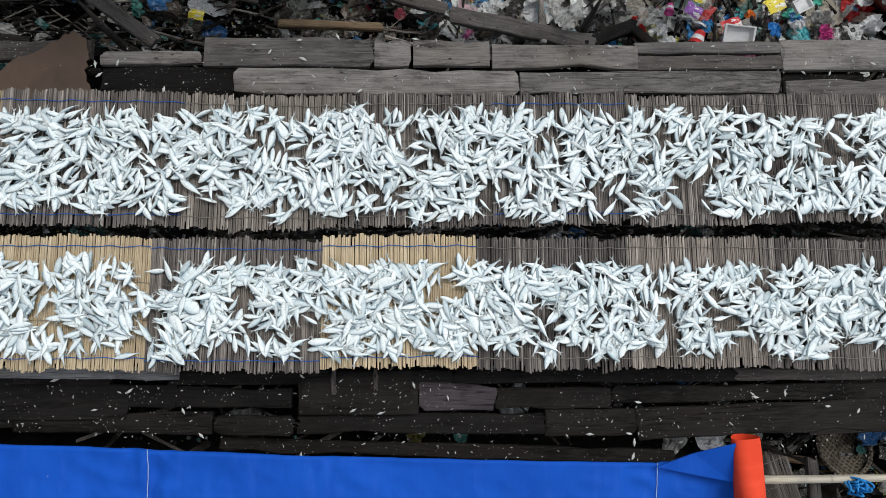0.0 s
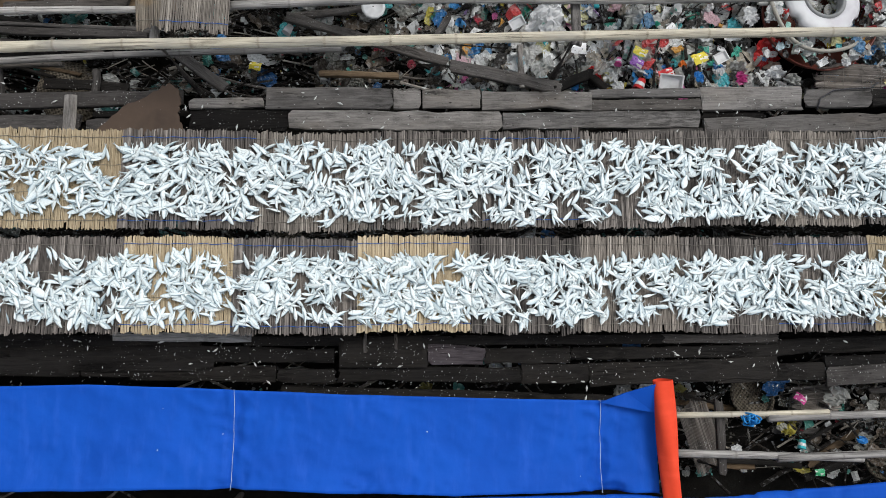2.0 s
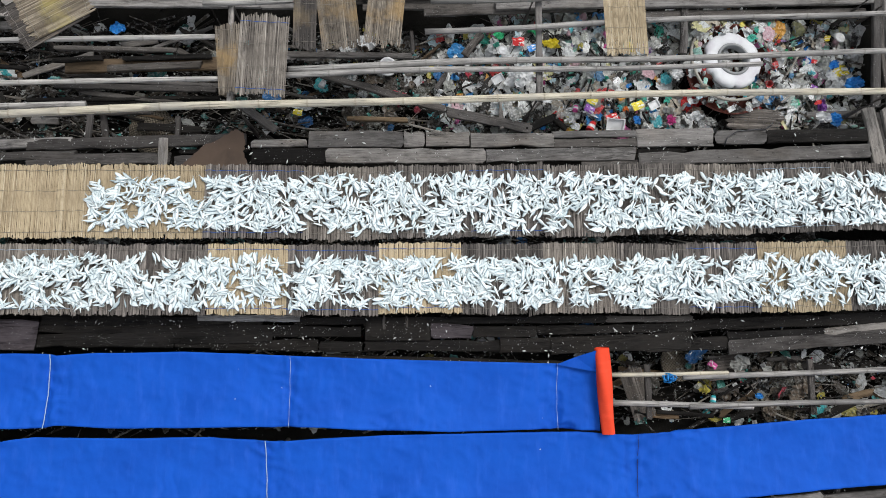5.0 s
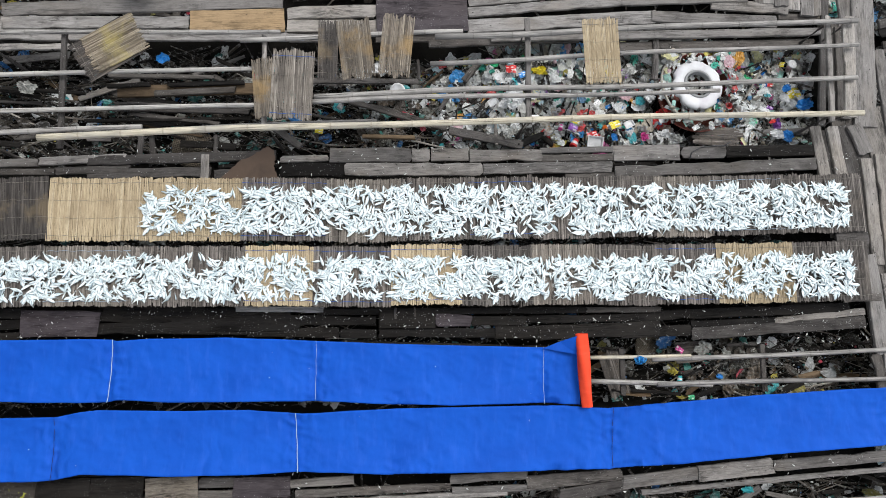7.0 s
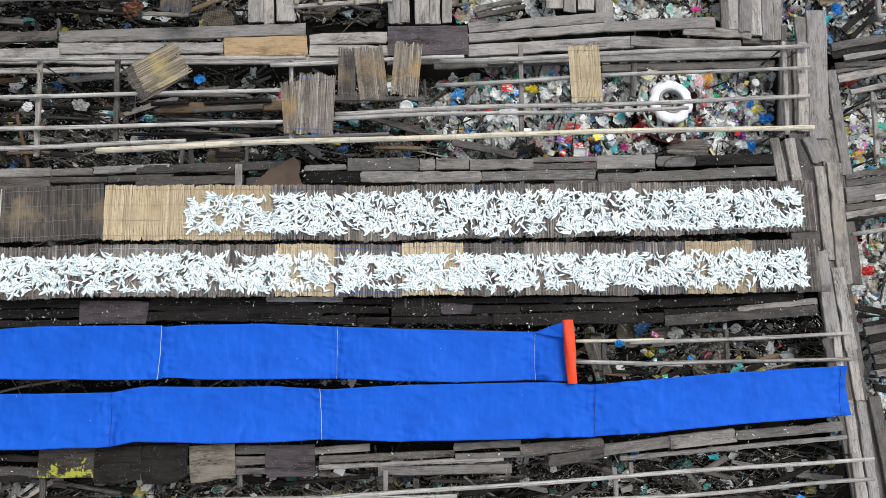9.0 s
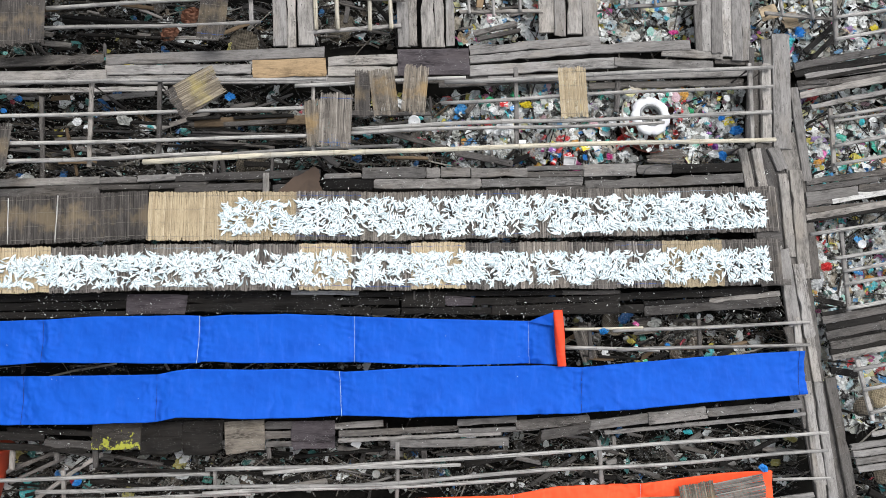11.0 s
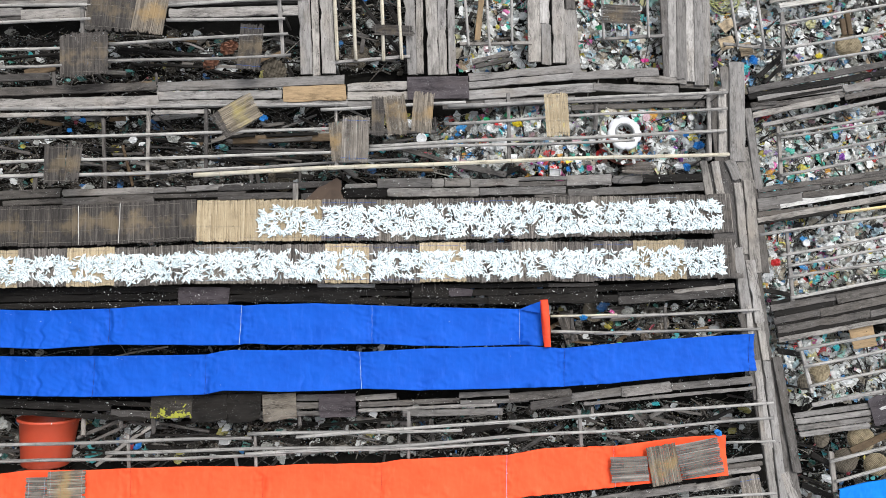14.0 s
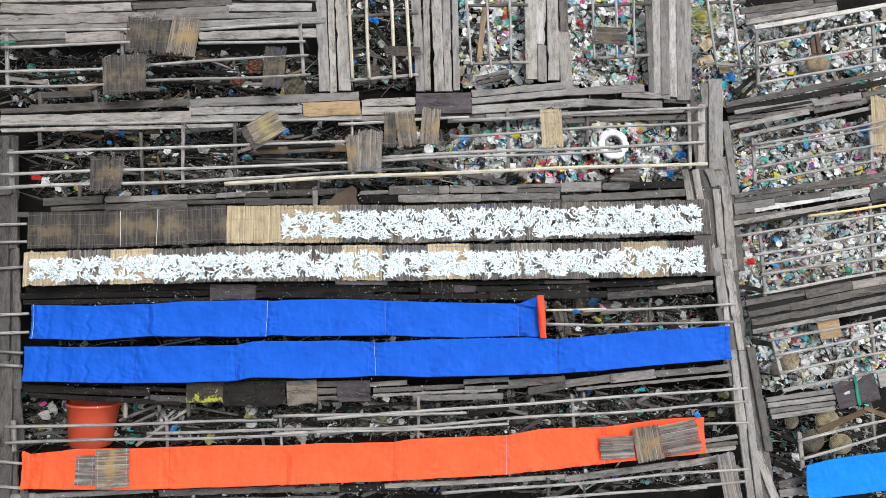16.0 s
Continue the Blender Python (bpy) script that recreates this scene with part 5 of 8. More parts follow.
pole(5.323, 1.873, 8.074, 2.388, 0.026, 1.175, "g")
pole(5.373, 1.82, 8.063, 2.28, 0.02, 1.175, "g")
pole(5.347, 1.471, 7.807, 1.912, 0.026, 1.175, "g")
pole(5.328, 1.209, 7.777, 1.611, 0.026, 1.175, "g")
pole(6.284, 0.56, 7.914, 0.805, 0.026, 1.175, "t")
pole(4.888, 0.195, 7.897, 0.637, 0.026, 1.175, "g")
pole(5.23, -0.134, 7.865, 0.324, 0.026, 1.175, "g")
pole(5.321, -0.307, 7.842, 0.095, 0.026, 1.175, "g")
pole(5.307, -0.5, 7.817, -0.153, 0.026, 1.175, "g")
pole(5.335, -0.812, 7.79, -0.42, 0.026, 1.175, "h")
pole(5.353, -1.669, 7.706, -1.253, 0.026, 1.175, "g")
pole(5.458, -1.917, 7.677, -1.534, 0.026, 1.175, "g")
pole(5.515, -2.231, 7.645, -1.853, 0.026, 1.175, "h")
pole(5.749, -3.394, 7.524, -3.049, 0.026, 1.175, "g")
pole(5.826, -3.681, 7.499, -3.3, 0.026, 1.175, "g")

pole(-3.8, 1.372, -0.80, 1.553, 0.026, 0.80, "g", label="grey bamboo pole sunk among the rubbish")

# ---- mats in two long rows ----
mat(-7.064, 0.384, 1.16, 0.649, 0.614, 1.581, "s", "g", "dark weathered split bamboo mat with a worn middle", "mats in the fish rows")
mat(-6.35, 0.388, 1.16, 0.785, 0.626, 1.118, "s", "g", "dark weathered split bamboo mat with a worn middle", "mats in the fish rows")
mat(-5.612, 0.411, 1.16, 0.697, 0.635, 1.981, "s", "g", "dark weathered split bamboo mat with a pale edge", "mats in the fish rows")
mat(-4.953, 0.438, 1.16, 0.626, 0.639, 2.109, "s", "g", "dark bamboo mat with golden stains", "mats in the fish rows")
mat(-4.365, 0.466, 1.16, 0.554, 0.643, 2.397, "s", "g", "dark weathered split bamboo mat", "mats in the fish rows")
mat(-3.754, 0.46, 1.16, 0.673, 0.646, -0.295, "t", "g", "fresh straw coloured split bamboo mat lying bare", "mats in the fish rows")
mat(-3.177, 0.468, 1.16, 0.484, 0.649, 0.025, "t", "g", "fresh straw coloured split bamboo mat half under fish", "mats in the fish rows")
mat(-2.548, 0.466, 1.16, 0.779, 0.652, -0.055, "t", "g", "fresh straw coloured split bamboo mat under drying fish", "mats in the fish rows")
mat(-1.729, 0.471, 1.16, 0.864, 0.656, 0.137, "d", "b", "dark weathered split bamboo mat under drying fish", "mats in the fish rows")
mat(-0.919, 0.462, 1.16, 0.763, 0.659, -0.171, "g", "g", "greyed split bamboo mat under drying fish", "mats in the fish rows")
mat(-0.176, 0.48, 1.16, 0.729, 0.66, 1.066, "d", "g", "dark weathered split bamboo mat under drying fish", "mats in the fish rows")
mat(0.523, 0.494, 1.16, 0.674, 0.658, 1.162, "d", "b", "dark weathered split bamboo mat under drying fish", "mats in the fish rows")
mat(1.187, 0.497, 1.16, 0.658, 0.657, 0.874, "d", "g", "dark weathered split bamboo mat under drying fish", "mats in the fish rows")
mat(1.845, 0.517, 1.16, 0.663, 0.656, 1.274, "d", "g", "dark weathered split bamboo mat under drying fish", "mats in the fish rows")
mat(2.482, 0.515, 1.16, 0.616, 0.654, 0.754, "g", "g", "greyed split bamboo mat under drying fish", "mats in the fish rows")
mat(3.176, 0.54, 1.16, 0.776, 0.648, 1.859, "d", "w", "dark weathered split bamboo mat under drying fish", "mats in the fish rows")
mat(4.02, 0.562, 1.16, 0.918, 0.636, 1.824, "d", "g", "dark weathered split bamboo mat under drying fish", "mats in the fish rows")
mat(-7.072, -0.273, 1.16, 0.699, 0.568, 0.451, "t", "g", "fresh straw coloured split bamboo mat under drying fish", "mats in the fish rows")
mat(-6.363, -0.252, 1.16, 0.723, 0.579, 0.979, "d", "g", "dark weathered split bamboo mat under drying fish", "mats in the fish rows")
mat(-5.649, -0.246, 1.16, 0.71, 0.588, 1.247, "t", "g", "fresh straw coloured split bamboo mat under drying fish", "mats in the fish rows")
mat(-4.966, -0.245, 1.16, 0.659, 0.594, 0.823, "d", "g", "dark weathered split bamboo mat under drying fish", "mats in the fish rows")
mat(-4.355, -0.218, 1.16, 0.569, 0.599, 1.383, "d", "g", "dark weathered split bamboo mat under drying fish", "mats in the fish rows")
mat(-3.657, -0.216, 1.16, 0.831, 0.603, 0.156, "g", "w", "greyed split bamboo mat under drying fish", "mats in the fish rows")
mat(-2.965, -0.219, 1.16, 0.558, 0.606, 0.02, "d", "g", "dark weathered split bamboo mat under drying fish", "mats in the fish rows")
mat(-2.397, -0.221, 1.16, 0.581, 0.609, -0.092, "d", "g", "dark weathered split bamboo mat under drying fish", "mats in the fish rows")
mat(-1.763, -0.213, 1.16, 0.692, 0.612, 0.172, "t", "b", "fresh straw coloured split bamboo mat under drying fish", "mats in the fish rows")
mat(-1.022, -0.224, 1.16, 0.795, 0.615, -0.304, "d", "b", "dark weathered split bamboo mat under drying fish", "mats in the fish rows")
mat(-0.26, -0.205, 1.16, 0.732, 0.619, 0.586, "t", "b", "fresh straw coloured split bamboo mat under drying fish", "mats in the fish rows")
mat(0.473, -0.213, 1.16, 0.738, 0.622, 0.106, "d", "g", "dark weathered split bamboo mat under drying fish", "mats in the fish rows")
mat(1.176, -0.206, 1.16, 0.673, 0.626, 0.258, "g", "g", "greyed split bamboo mat under drying fish", "mats in the fish rows")
mat(1.829, -0.212, 1.16, 0.637, 0.629, -0.078, "d", "g", "dark weathered split bamboo mat under drying fish", "mats in the fish rows")
mat(2.476, -0.202, 1.16, 0.662, 0.632, 0.21, "d", "b", "dark weathered split bamboo mat under drying fish", "mats in the fish rows")
mat(3.226, -0.192, 1.16, 0.842, 0.633, 1.109, "t", "g", "fresh straw coloured split bamboo mat under drying fish", "mats in the fish rows")
mat(4.058, -0.173, 1.16, 0.829, 0.631, 1.181, "d", "g", "dark weathered split bamboo mat under drying fish", "mats in the fish rows")
plate("pale_slat", -5.876, 0.696, -5.84, 0.093, 0.016, 1.183, "w", "pale thin slat lying across dark bamboo mats", "slat")
plate("pale_slat", -5.246, 0.733, -5.251, 0.118, 0.016, 1.183, "w", "pale thin slat lying across dark bamboo mats", "slat")
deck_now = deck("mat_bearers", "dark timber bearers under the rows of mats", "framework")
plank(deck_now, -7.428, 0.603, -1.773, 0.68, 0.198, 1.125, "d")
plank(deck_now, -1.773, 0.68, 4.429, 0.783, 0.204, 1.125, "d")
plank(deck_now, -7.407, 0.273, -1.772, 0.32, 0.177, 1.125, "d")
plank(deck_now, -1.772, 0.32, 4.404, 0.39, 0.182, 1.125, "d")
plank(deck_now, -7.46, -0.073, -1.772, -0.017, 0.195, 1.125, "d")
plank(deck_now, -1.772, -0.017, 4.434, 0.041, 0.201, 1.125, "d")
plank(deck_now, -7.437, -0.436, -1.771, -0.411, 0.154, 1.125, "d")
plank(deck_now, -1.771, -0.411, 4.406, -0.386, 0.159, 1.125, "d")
plank(deck_now, 4.163, 0.206, 4.519, 0.225, 0.513, 1.125, "m")
plank(deck_now, 4.205, -0.465, 4.61, -0.449, 0.091, 1.125, "m")

# ---- loose mats on the poles ----
mat(-5.582, 3.792, 1.335, 0.516, 0.64, -3, "s", "g", "grey striped bamboo mat lying across the poles", "loose mats on the poles")
mat(-5.24, 3.75, 1.345, 0.268, 0.619, -4, "s", "g", "weathered split bamboo mat lying across the poles", "loose mats on the poles")
mat(-4.853, 3.763, 1.35, 0.496, 0.682, -8, "n", "g", "faded bamboo mat with golden patches across poles", "loose mats on the poles")
mat(-6.073, 3.029, 1.335, 0.263, 0.669, 4, "s", "g", "weathered split bamboo mat lying across the poles", "loose mats on the poles")
mat(-5.793, 3.066, 1.35, 0.649, 0.69, 2, "s", "g", "dark bamboo mat with a worn golden middle", "loose mats on the poles")
mat(-3.289, 3.219, 1.335, 0.371, 0.742, -4, "s", "b", "dark bamboo mat with blue threads across the poles", "loose mats on the poles")
mat(-3.378, 2.086, 1.495, 0.556, 0.417, 31, "y", "g", "bamboo mat with a yellow stain lying askew", "loose mats on the poles", along=True)
mat(-3.456, 2.031, 1.48, 0.595, 0.456, 34, "s", "g", "dark bamboo mat under a yellow stained one", "loose mats on the poles", along=True)
mat(-1.893, 1.647, 1.485, 0.218, 0.615, 5, "n", "g", "tan bamboo mat lying across the poles", "loose mats on the poles")
mat(-1.613, 1.675, 1.495, 0.417, 0.715, -2, "g", "b", "grey bamboo mat with blue threads across the poles", "loose mats on the poles")
mat(-1.265, 2.068, 1.485, 0.201, 0.622, 0, "s", "g", "tan bamboo mat lying across the poles", "loose mats on the poles")
mat(-0.982, 2.066, 1.495, 0.341, 0.623, 7, "n", "g", "tan brown bamboo mat lying across the poles", "loose mats on the poles")
mat(-0.571, 2.111, 1.485, 0.323, 0.645, -5, "n", "g", "tan bamboo mat lying across the poles", "loose mats on the poles")
mat(1.558, 2.09, 1.485, 0.377, 0.693, 2, "t", "g", "fresh straw bamboo mat lying across the poles", "loose mats on the poles")
mat(-6.097, 1.272, 1.485, 0.308, 0.597, 2, "s", "g", "weathered split bamboo mat lying across the poles", "loose mats on the poles")
mat(-5.828, 1.271, 1.49, 0.212, 0.597, -4, "s", "g", "weathered split bamboo mat lying across the poles", "loose mats on the poles")
mat(-1.045, 3.675, 1.045, 0.668, 0.183, -1, "s", "g", "weathered split bamboo mat lying across the poles", "loose mats on the poles", along=True)
mat(2.835, 4.02, 1.04, 0.643, 0.332, -2, "s", "g", "dark bamboo mat over the rubbish", "loose mats on the poles", along=True)
mat(1.83, -1.261, 0.62, 0.225, 0.488, 16, "d", "g", "old dark bamboo mat sunk in the rubbish", "sunken mats")
mat(2.723, -1.035, 0.6, 0.348, 0.232, 5, "d", "g", "old dark bamboo mat sunk in the rubbish", "sunken mats", along=True)
mat(3.116, 1.428, 0.74, 0.54, 0.216, -2, "d", "g", "old sunken bamboo mat lying in the rubbish", "sunken mats", along=True)
mat(7.984, 2.336, 1, 0.376, 1.105, -2, "t", "g", "tan bamboo mat at the platform edge", "loose mats on the poles")
mat(4.511, -3.987, 1.17, 0.318, 0.86, 8, "g", "b", "grey bamboo mat with blue threads", "loose mats on the poles")
mat(-6.198, -3.556, 1.24, 0.318, 0.478, 0, "d", "w", "dark grey bamboo mat on the orange cloth", "mats on the orange cloth", along=True)
mat(-5.776, -3.538, 1.25, 0.531, 0.62, 2, "n", "w", "tan grey bamboo mat on the orange cloth", "mats on the orange cloth", along=True)
mat(2.552, -3.41, 1.24, 0.577, 0.372, 1, "d", "g", "dark bamboo mat on the orange cloth", "mats on the orange cloth", along=True)
mat(3.089, -3.356, 1.25, 0.467, 0.579, 8, "n", "g", "tan grey bamboo mat on the orange cloth", "mats on the orange cloth")
mat(3.65, -3.273, 1.26, 0.675, 0.525, 9, "d", "g", "brown grey bamboo mat on the orange cloth", "mats on the orange cloth", along=True)

# ---- cloths ----
sheet("blue_cloth", [(-7.275, -0.875), (-6.271, -0.906), (-5.351, -0.884), (-4.701, -0.849), (-3.68, -0.842), (-3.386, -0.849), (-3.327, -0.862), (-3.01, -0.842), (-2.261, -0.837), (-1.828, -0.85), (-1.363, -0.875), (-0.66, -0.906), (0.081, -0.929), (0.912, -0.954), (1.314, -0.957)], [(-7.241, -1.434), (-6.242, -1.477), (-5.329, -1.425), (-3.641, -1.456), (-3.375, -1.453), (-3.294, -1.435), (-2.873, -1.458), (-2.238, -1.465), (-1.739, -1.464), (-1.352, -1.465), (-0.802, -1.496), (0.002, -1.524), (0.898, -1.509), (1.294, -1.532)], 1.2, BLUE, "bright blue cotton cloth sheet sewn from lengths", [(-7.198, 0, "w"), (-5.322, 0, "s"), (-3.371, 0.02, "w"), (-1.371, 0, "v"), (0.927, 0.01, "v")], [(-6.4, 0.9, 0.75), (1.05, 0.2, 0.4)])
sheet("blue_cloth", [(-7.359, -1.561), (-6.327, -1.587), (-5.524, -1.59), (-4.676, -1.593), (-3.877, -1.591), (-3.635, -1.546), (-3.463, -1.528), (-2.588, -1.545), (-2.022, -1.542), (-1.486, -1.587), (-0.656, -1.548), (0.444, -1.536), (1.114, -1.537), (1.601, -1.572), (2.334, -1.516), (3.239, -1.451), (4.724, -1.383)], [(-7.315, -2.13), (-6.297, -2.167), (-5.498, -2.191), (-4.656, -2.197), (-3.863, -2.184), (-3.598, -2.13), (-2.77, -2.162), (-2.002, -2.161), (-1.509, -2.139), (-0.653, -2.178), (0.434, -2.175), (1.578, -2.163), (2.308, -2.125), (3.207, -2.053), (4.684, -1.962)], 1.2, BLUE, "bright blue cotton cloth sheet with creased seams", [(-5.514, 0, "s"), (-3.871, 0, "s"), (-1.544, -0.03, "w"), (1.613, 0.03, "s"), (4.59, 0.05, "s")], [(-6.3, 1.1, 0.8), (-2.4, 0.8, 0.25), (3.0, 1.0, 0.3)])
sheet("orange_cloth", [(-7.281, -3.227), (-7.127, -3.302), (-6.421, -3.23), (-5.525, -3.242), (-3.984, -3.225), (-3.063, -3.256), (-2.508, -3.233), (-1.244, -3.244), (-0.913, -3.197), (-0.249, -3.184), (0.661, -3.177), (1.292, -3.08), (2.365, -3.076), (2.859, -3.021), (3.456, -2.958), (4.155, -2.944)], [(-7.243, -3.836), (-5.497, -3.893), (-3.966, -3.89), (-2.98, -3.881), (-1.228, -3.865), (0.664, -3.815), (1.657, -3.739), (2.338, -3.682), (2.829, -3.639), (4.117, -3.549)], 1.2, ORANGE, "bright orange cotton cloth sheet sewn from lengths", [(-7.101, 0, "o"), (-4.903, 0, "o"), (-2.985, 0, "o"), (-1.227, 0.02, "o"), (0.669, 0.02, "p"), (2.339, 0, "v")], [(-6.7, 0.5, 0.6), (-3.6, 0.6, 0.3)])
sheet("light_blue_cloth", [(5.88, -3.809), (6.314, -3.716), (7.449, -3.592)], [(5.833, -4.371), (6.258, -4.345), (7.383, -4.245)], 1.2, SKYBLUE, "light blue cotton cloth sheet over poles", [])
pole(-7.221, -0.952, -5.332, -0.958, 0.024, 1.085, "g", label="grey bamboo pole holding up the cloth sheet", group="poles under the cloths")
pole(-7.187, -1.361, -5.31, -1.35, 0.024, 1.085, "g", label="grey bamboo pole holding up the cloth sheet", group="poles under the cloths")
pole(-5.332, -0.958, -3.377, -0.924, 0.024, 1.085, "g", label="grey bamboo pole holding up the cloth sheet", group="poles under the cloths")
pole(-5.31, -1.35, -3.365, -1.378, 0.024, 1.085, "g", label="grey bamboo pole holding up the cloth sheet", group="poles under the cloths")
pole(-3.377, -0.924, -1.37, -0.952, 0.024, 1.085, "g", label="grey bamboo pole holding up the cloth sheet", group="poles under the cloths")
pole(-3.365, -1.378, -1.371, -1.398, 0.024, 1.085, "g", label="grey bamboo pole holding up the cloth sheet", group="poles under the cloths")
pole(-1.37, -0.952, 0.934, -1.057, 0.024, 1.085, "g", label="grey bamboo pole holding up the cloth sheet", group="poles under the cloths")
pole(-1.371, -1.398, 0.919, -1.431, 0.024, 1.085, "g", label="grey bamboo pole holding up the cloth sheet", group="poles under the cloths")
pole(0.934, -1.057, 1.221, -1.06, 0.024, 1.085, "g", label="grey bamboo pole holding up the cloth sheet", group="poles under the cloths")
pole(0.919, -1.431, 1.204, -1.443, 0.024, 1.085, "g", label="grey bamboo pole holding up the cloth sheet", group="poles under the cloths")
pole(-7.287, -1.638, -5.524, -1.665, 0.024, 1.085, "g", label="grey bamboo pole holding up the cloth sheet", group="poles under the cloths")
pole(-7.252, -2.057, -5.498, -2.116, 0.024, 1.085, "g", label="grey bamboo pole holding up the cloth sheet", group="poles under the cloths")
pole(-5.524, -1.665, -3.877, -1.666, 0.024, 1.085, "g", label="grey bamboo pole holding up the cloth sheet", group="poles under the cloths")
pole(-5.498, -2.116, -3.863, -2.109, 0.024, 1.085, "g", label="grey bamboo pole holding up the cloth sheet", group="poles under the cloths")
pole(-3.877, -1.666, -1.544, -1.697, 0.024, 1.085, "g", label="grey bamboo pole holding up the cloth sheet", group="poles under the cloths")
pole(-3.863, -2.109, -1.544, -2.095, 0.024, 1.085, "g", label="grey bamboo pole holding up the cloth sheet", group="poles under the cloths")
pole(-1.544, -1.697, 0.067, -1.678, 0.024, 1.085, "g", label="grey bamboo pole holding up the cloth sheet", group="poles under the cloths")
pole(-1.544, -2.095, 0.056, -2.085, 0.024, 1.085, "g", label="grey bamboo pole holding up the cloth sheet", group="poles under the cloths")
pole(0.067, -1.678, 1.626, -1.659, 0.024, 1.085, "g", label="grey bamboo pole holding up the cloth sheet", group="poles under the cloths")
pole(0.056, -2.085, 1.606, -2.076, 0.024, 1.085, "g", label="grey bamboo pole holding up the cloth sheet", group="poles under the cloths")
pole(1.626, -1.659, 3.238, -1.541, 0.024, 1.085, "g", label="grey bamboo pole holding up the cloth sheet", group="poles under the cloths")
pole(1.606, -2.076, 3.206, -1.988, 0.024, 1.085, "g", label="grey bamboo pole holding up the cloth sheet", group="poles under the cloths")
pole(3.238, -1.541, 4.642, -1.463, 0.024, 1.085, "g", label="grey bamboo pole holding up the cloth sheet", group="poles under the cloths")
pole(3.206, -1.988, 4.603, -1.892, 0.024, 1.085, "g", label="grey bamboo pole holding up the cloth sheet", group="poles under the cloths")
pole(-7.073, -3.393, -4.911, -3.339, 0.024, 1.085, "g", label="grey bamboo pole holding up the cloth sheet", group="poles under the cloths")
pole(-7.042, -3.75, -4.888, -3.797, 0.024, 1.085, "g", label="grey bamboo pole holding up the cloth sheet", group="poles under the cloths")
pole(-4.911, -3.339, -2.989, -3.349, 0.024, 1.085, "g", label="grey bamboo pole holding up the cloth sheet", group="poles under the cloths")
pole(-4.888, -3.797, -2.98, -3.788, 0.024, 1.085, "g", label="grey bamboo pole holding up the cloth sheet", group="poles under the cloths")
pole(-2.989, -3.349, -1.225, -3.337, 0.024, 1.085, "g", label="grey bamboo pole holding up the cloth sheet", group="poles under the cloths")
pole(-2.98, -3.788, -1.228, -3.772, 0.024, 1.085, "g", label="grey bamboo pole holding up the cloth sheet", group="poles under the cloths")
pole(-1.225, -3.337, 0.68, -3.27, 0.024, 1.085, "g", label="grey bamboo pole holding up the cloth sheet", group="poles under the cloths")
pole(-1.228, -3.772, 0.665, -3.721, 0.024, 1.085, "g", label="grey bamboo pole holding up the cloth sheet", group="poles under the cloths")
pole(0.68, -3.27, 2.364, -3.169, 0.024, 1.085, "g", label="grey bamboo pole holding up the cloth sheet", group="poles under the cloths")
pole(0.665, -3.721, 2.339, -3.589, 0.024, 1.085, "g", label="grey bamboo pole holding up the cloth sheet", group="poles under the cloths")
pole(2.364, -3.169, 4.053, -3.046, 0.024, 1.085, "g", label="grey bamboo pole holding up the cloth sheet", group="poles under the cloths")
pole(2.339, -3.589, 4.018, -3.463, 0.024, 1.085, "g", label="grey bamboo pole holding up the cloth sheet", group="poles under the cloths")
pole(5.941, -3.89, 7.406, -3.69, 0.024, 1.085, "g", label="grey bamboo pole holding up the cloth sheet", group="poles under the cloths")
pole(5.896, -4.274, 7.344, -4.155, 0.024, 1.085, "g", label="grey bamboo pole holding up the cloth sheet", group="poles under the cloths")
deck_now = deck("rack_cloth", "grey timber crossbeams on stakes under the cloth sheets", "framework")
plank(deck_now, -7.166, -0.908, -7.133, -1.407, 0.05, 1.06, "m")
stake(deck_now, -7.161, -0.983, 1.03)
stake(deck_now, -7.138, -1.332, 1.03)
plank(deck_now, -5.332, -0.913, -5.31, -1.395, 0.05, 1.06, "m")
stake(deck_now, -5.329, -0.986, 1.03)
stake(deck_now, -5.313, -1.323, 1.03)
plank(deck_now, -3.377, -0.879, -3.365, -1.423, 0.05, 1.06, "m")
stake(deck_now, -3.375, -0.961, 1.03)
stake(deck_now, -3.367, -1.342, 1.03)
plank(deck_now, -1.37, -0.907, -1.371, -1.443, 0.05, 1.06, "m")
stake(deck_now, -1.37, -0.987, 1.03)
stake(deck_now, -1.371, -1.362, 1.03)
plank(deck_now, 0.934, -1.012, 0.919, -1.476, 0.05, 1.06, "m")
stake(deck_now, 0.932, -1.081, 1.03)
stake(deck_now, 0.921, -1.406, 1.03)
plank(deck_now, 1.161, -1.014, 1.145, -1.487, 0.05, 1.06, "m")
stake(deck_now, 1.159, -1.085, 1.03)
stake(deck_now, 1.148, -1.416, 1.03)
plank(deck_now, -7.233, -1.593, -7.198, -2.103, 0.05, 1.06, "m")
stake(deck_now, -7.228, -1.67, 1.03)
stake(deck_now, -7.204, -2.027, 1.03)
plank(deck_now, -5.524, -1.62, -5.498, -2.161, 0.05, 1.06, "m")
stake(deck_now, -5.52, -1.701, 1.03)
stake(deck_now, -5.502, -2.08, 1.03)
plank(deck_now, -3.877, -1.621, -3.863, -2.154, 0.05, 1.06, "m")
stake(deck_now, -3.875, -1.701, 1.03)
stake(deck_now, -3.865, -2.074, 1.03)
plank(deck_now, -1.544, -1.652, -1.544, -2.14, 0.05, 1.06, "m")
stake(deck_now, -1.544, -1.725, 1.03)
stake(deck_now, -1.544, -2.067, 1.03)
plank(deck_now, 0.067, -1.633, 0.056, -2.13, 0.05, 1.06, "m")
stake(deck_now, 0.065, -1.707, 1.03)
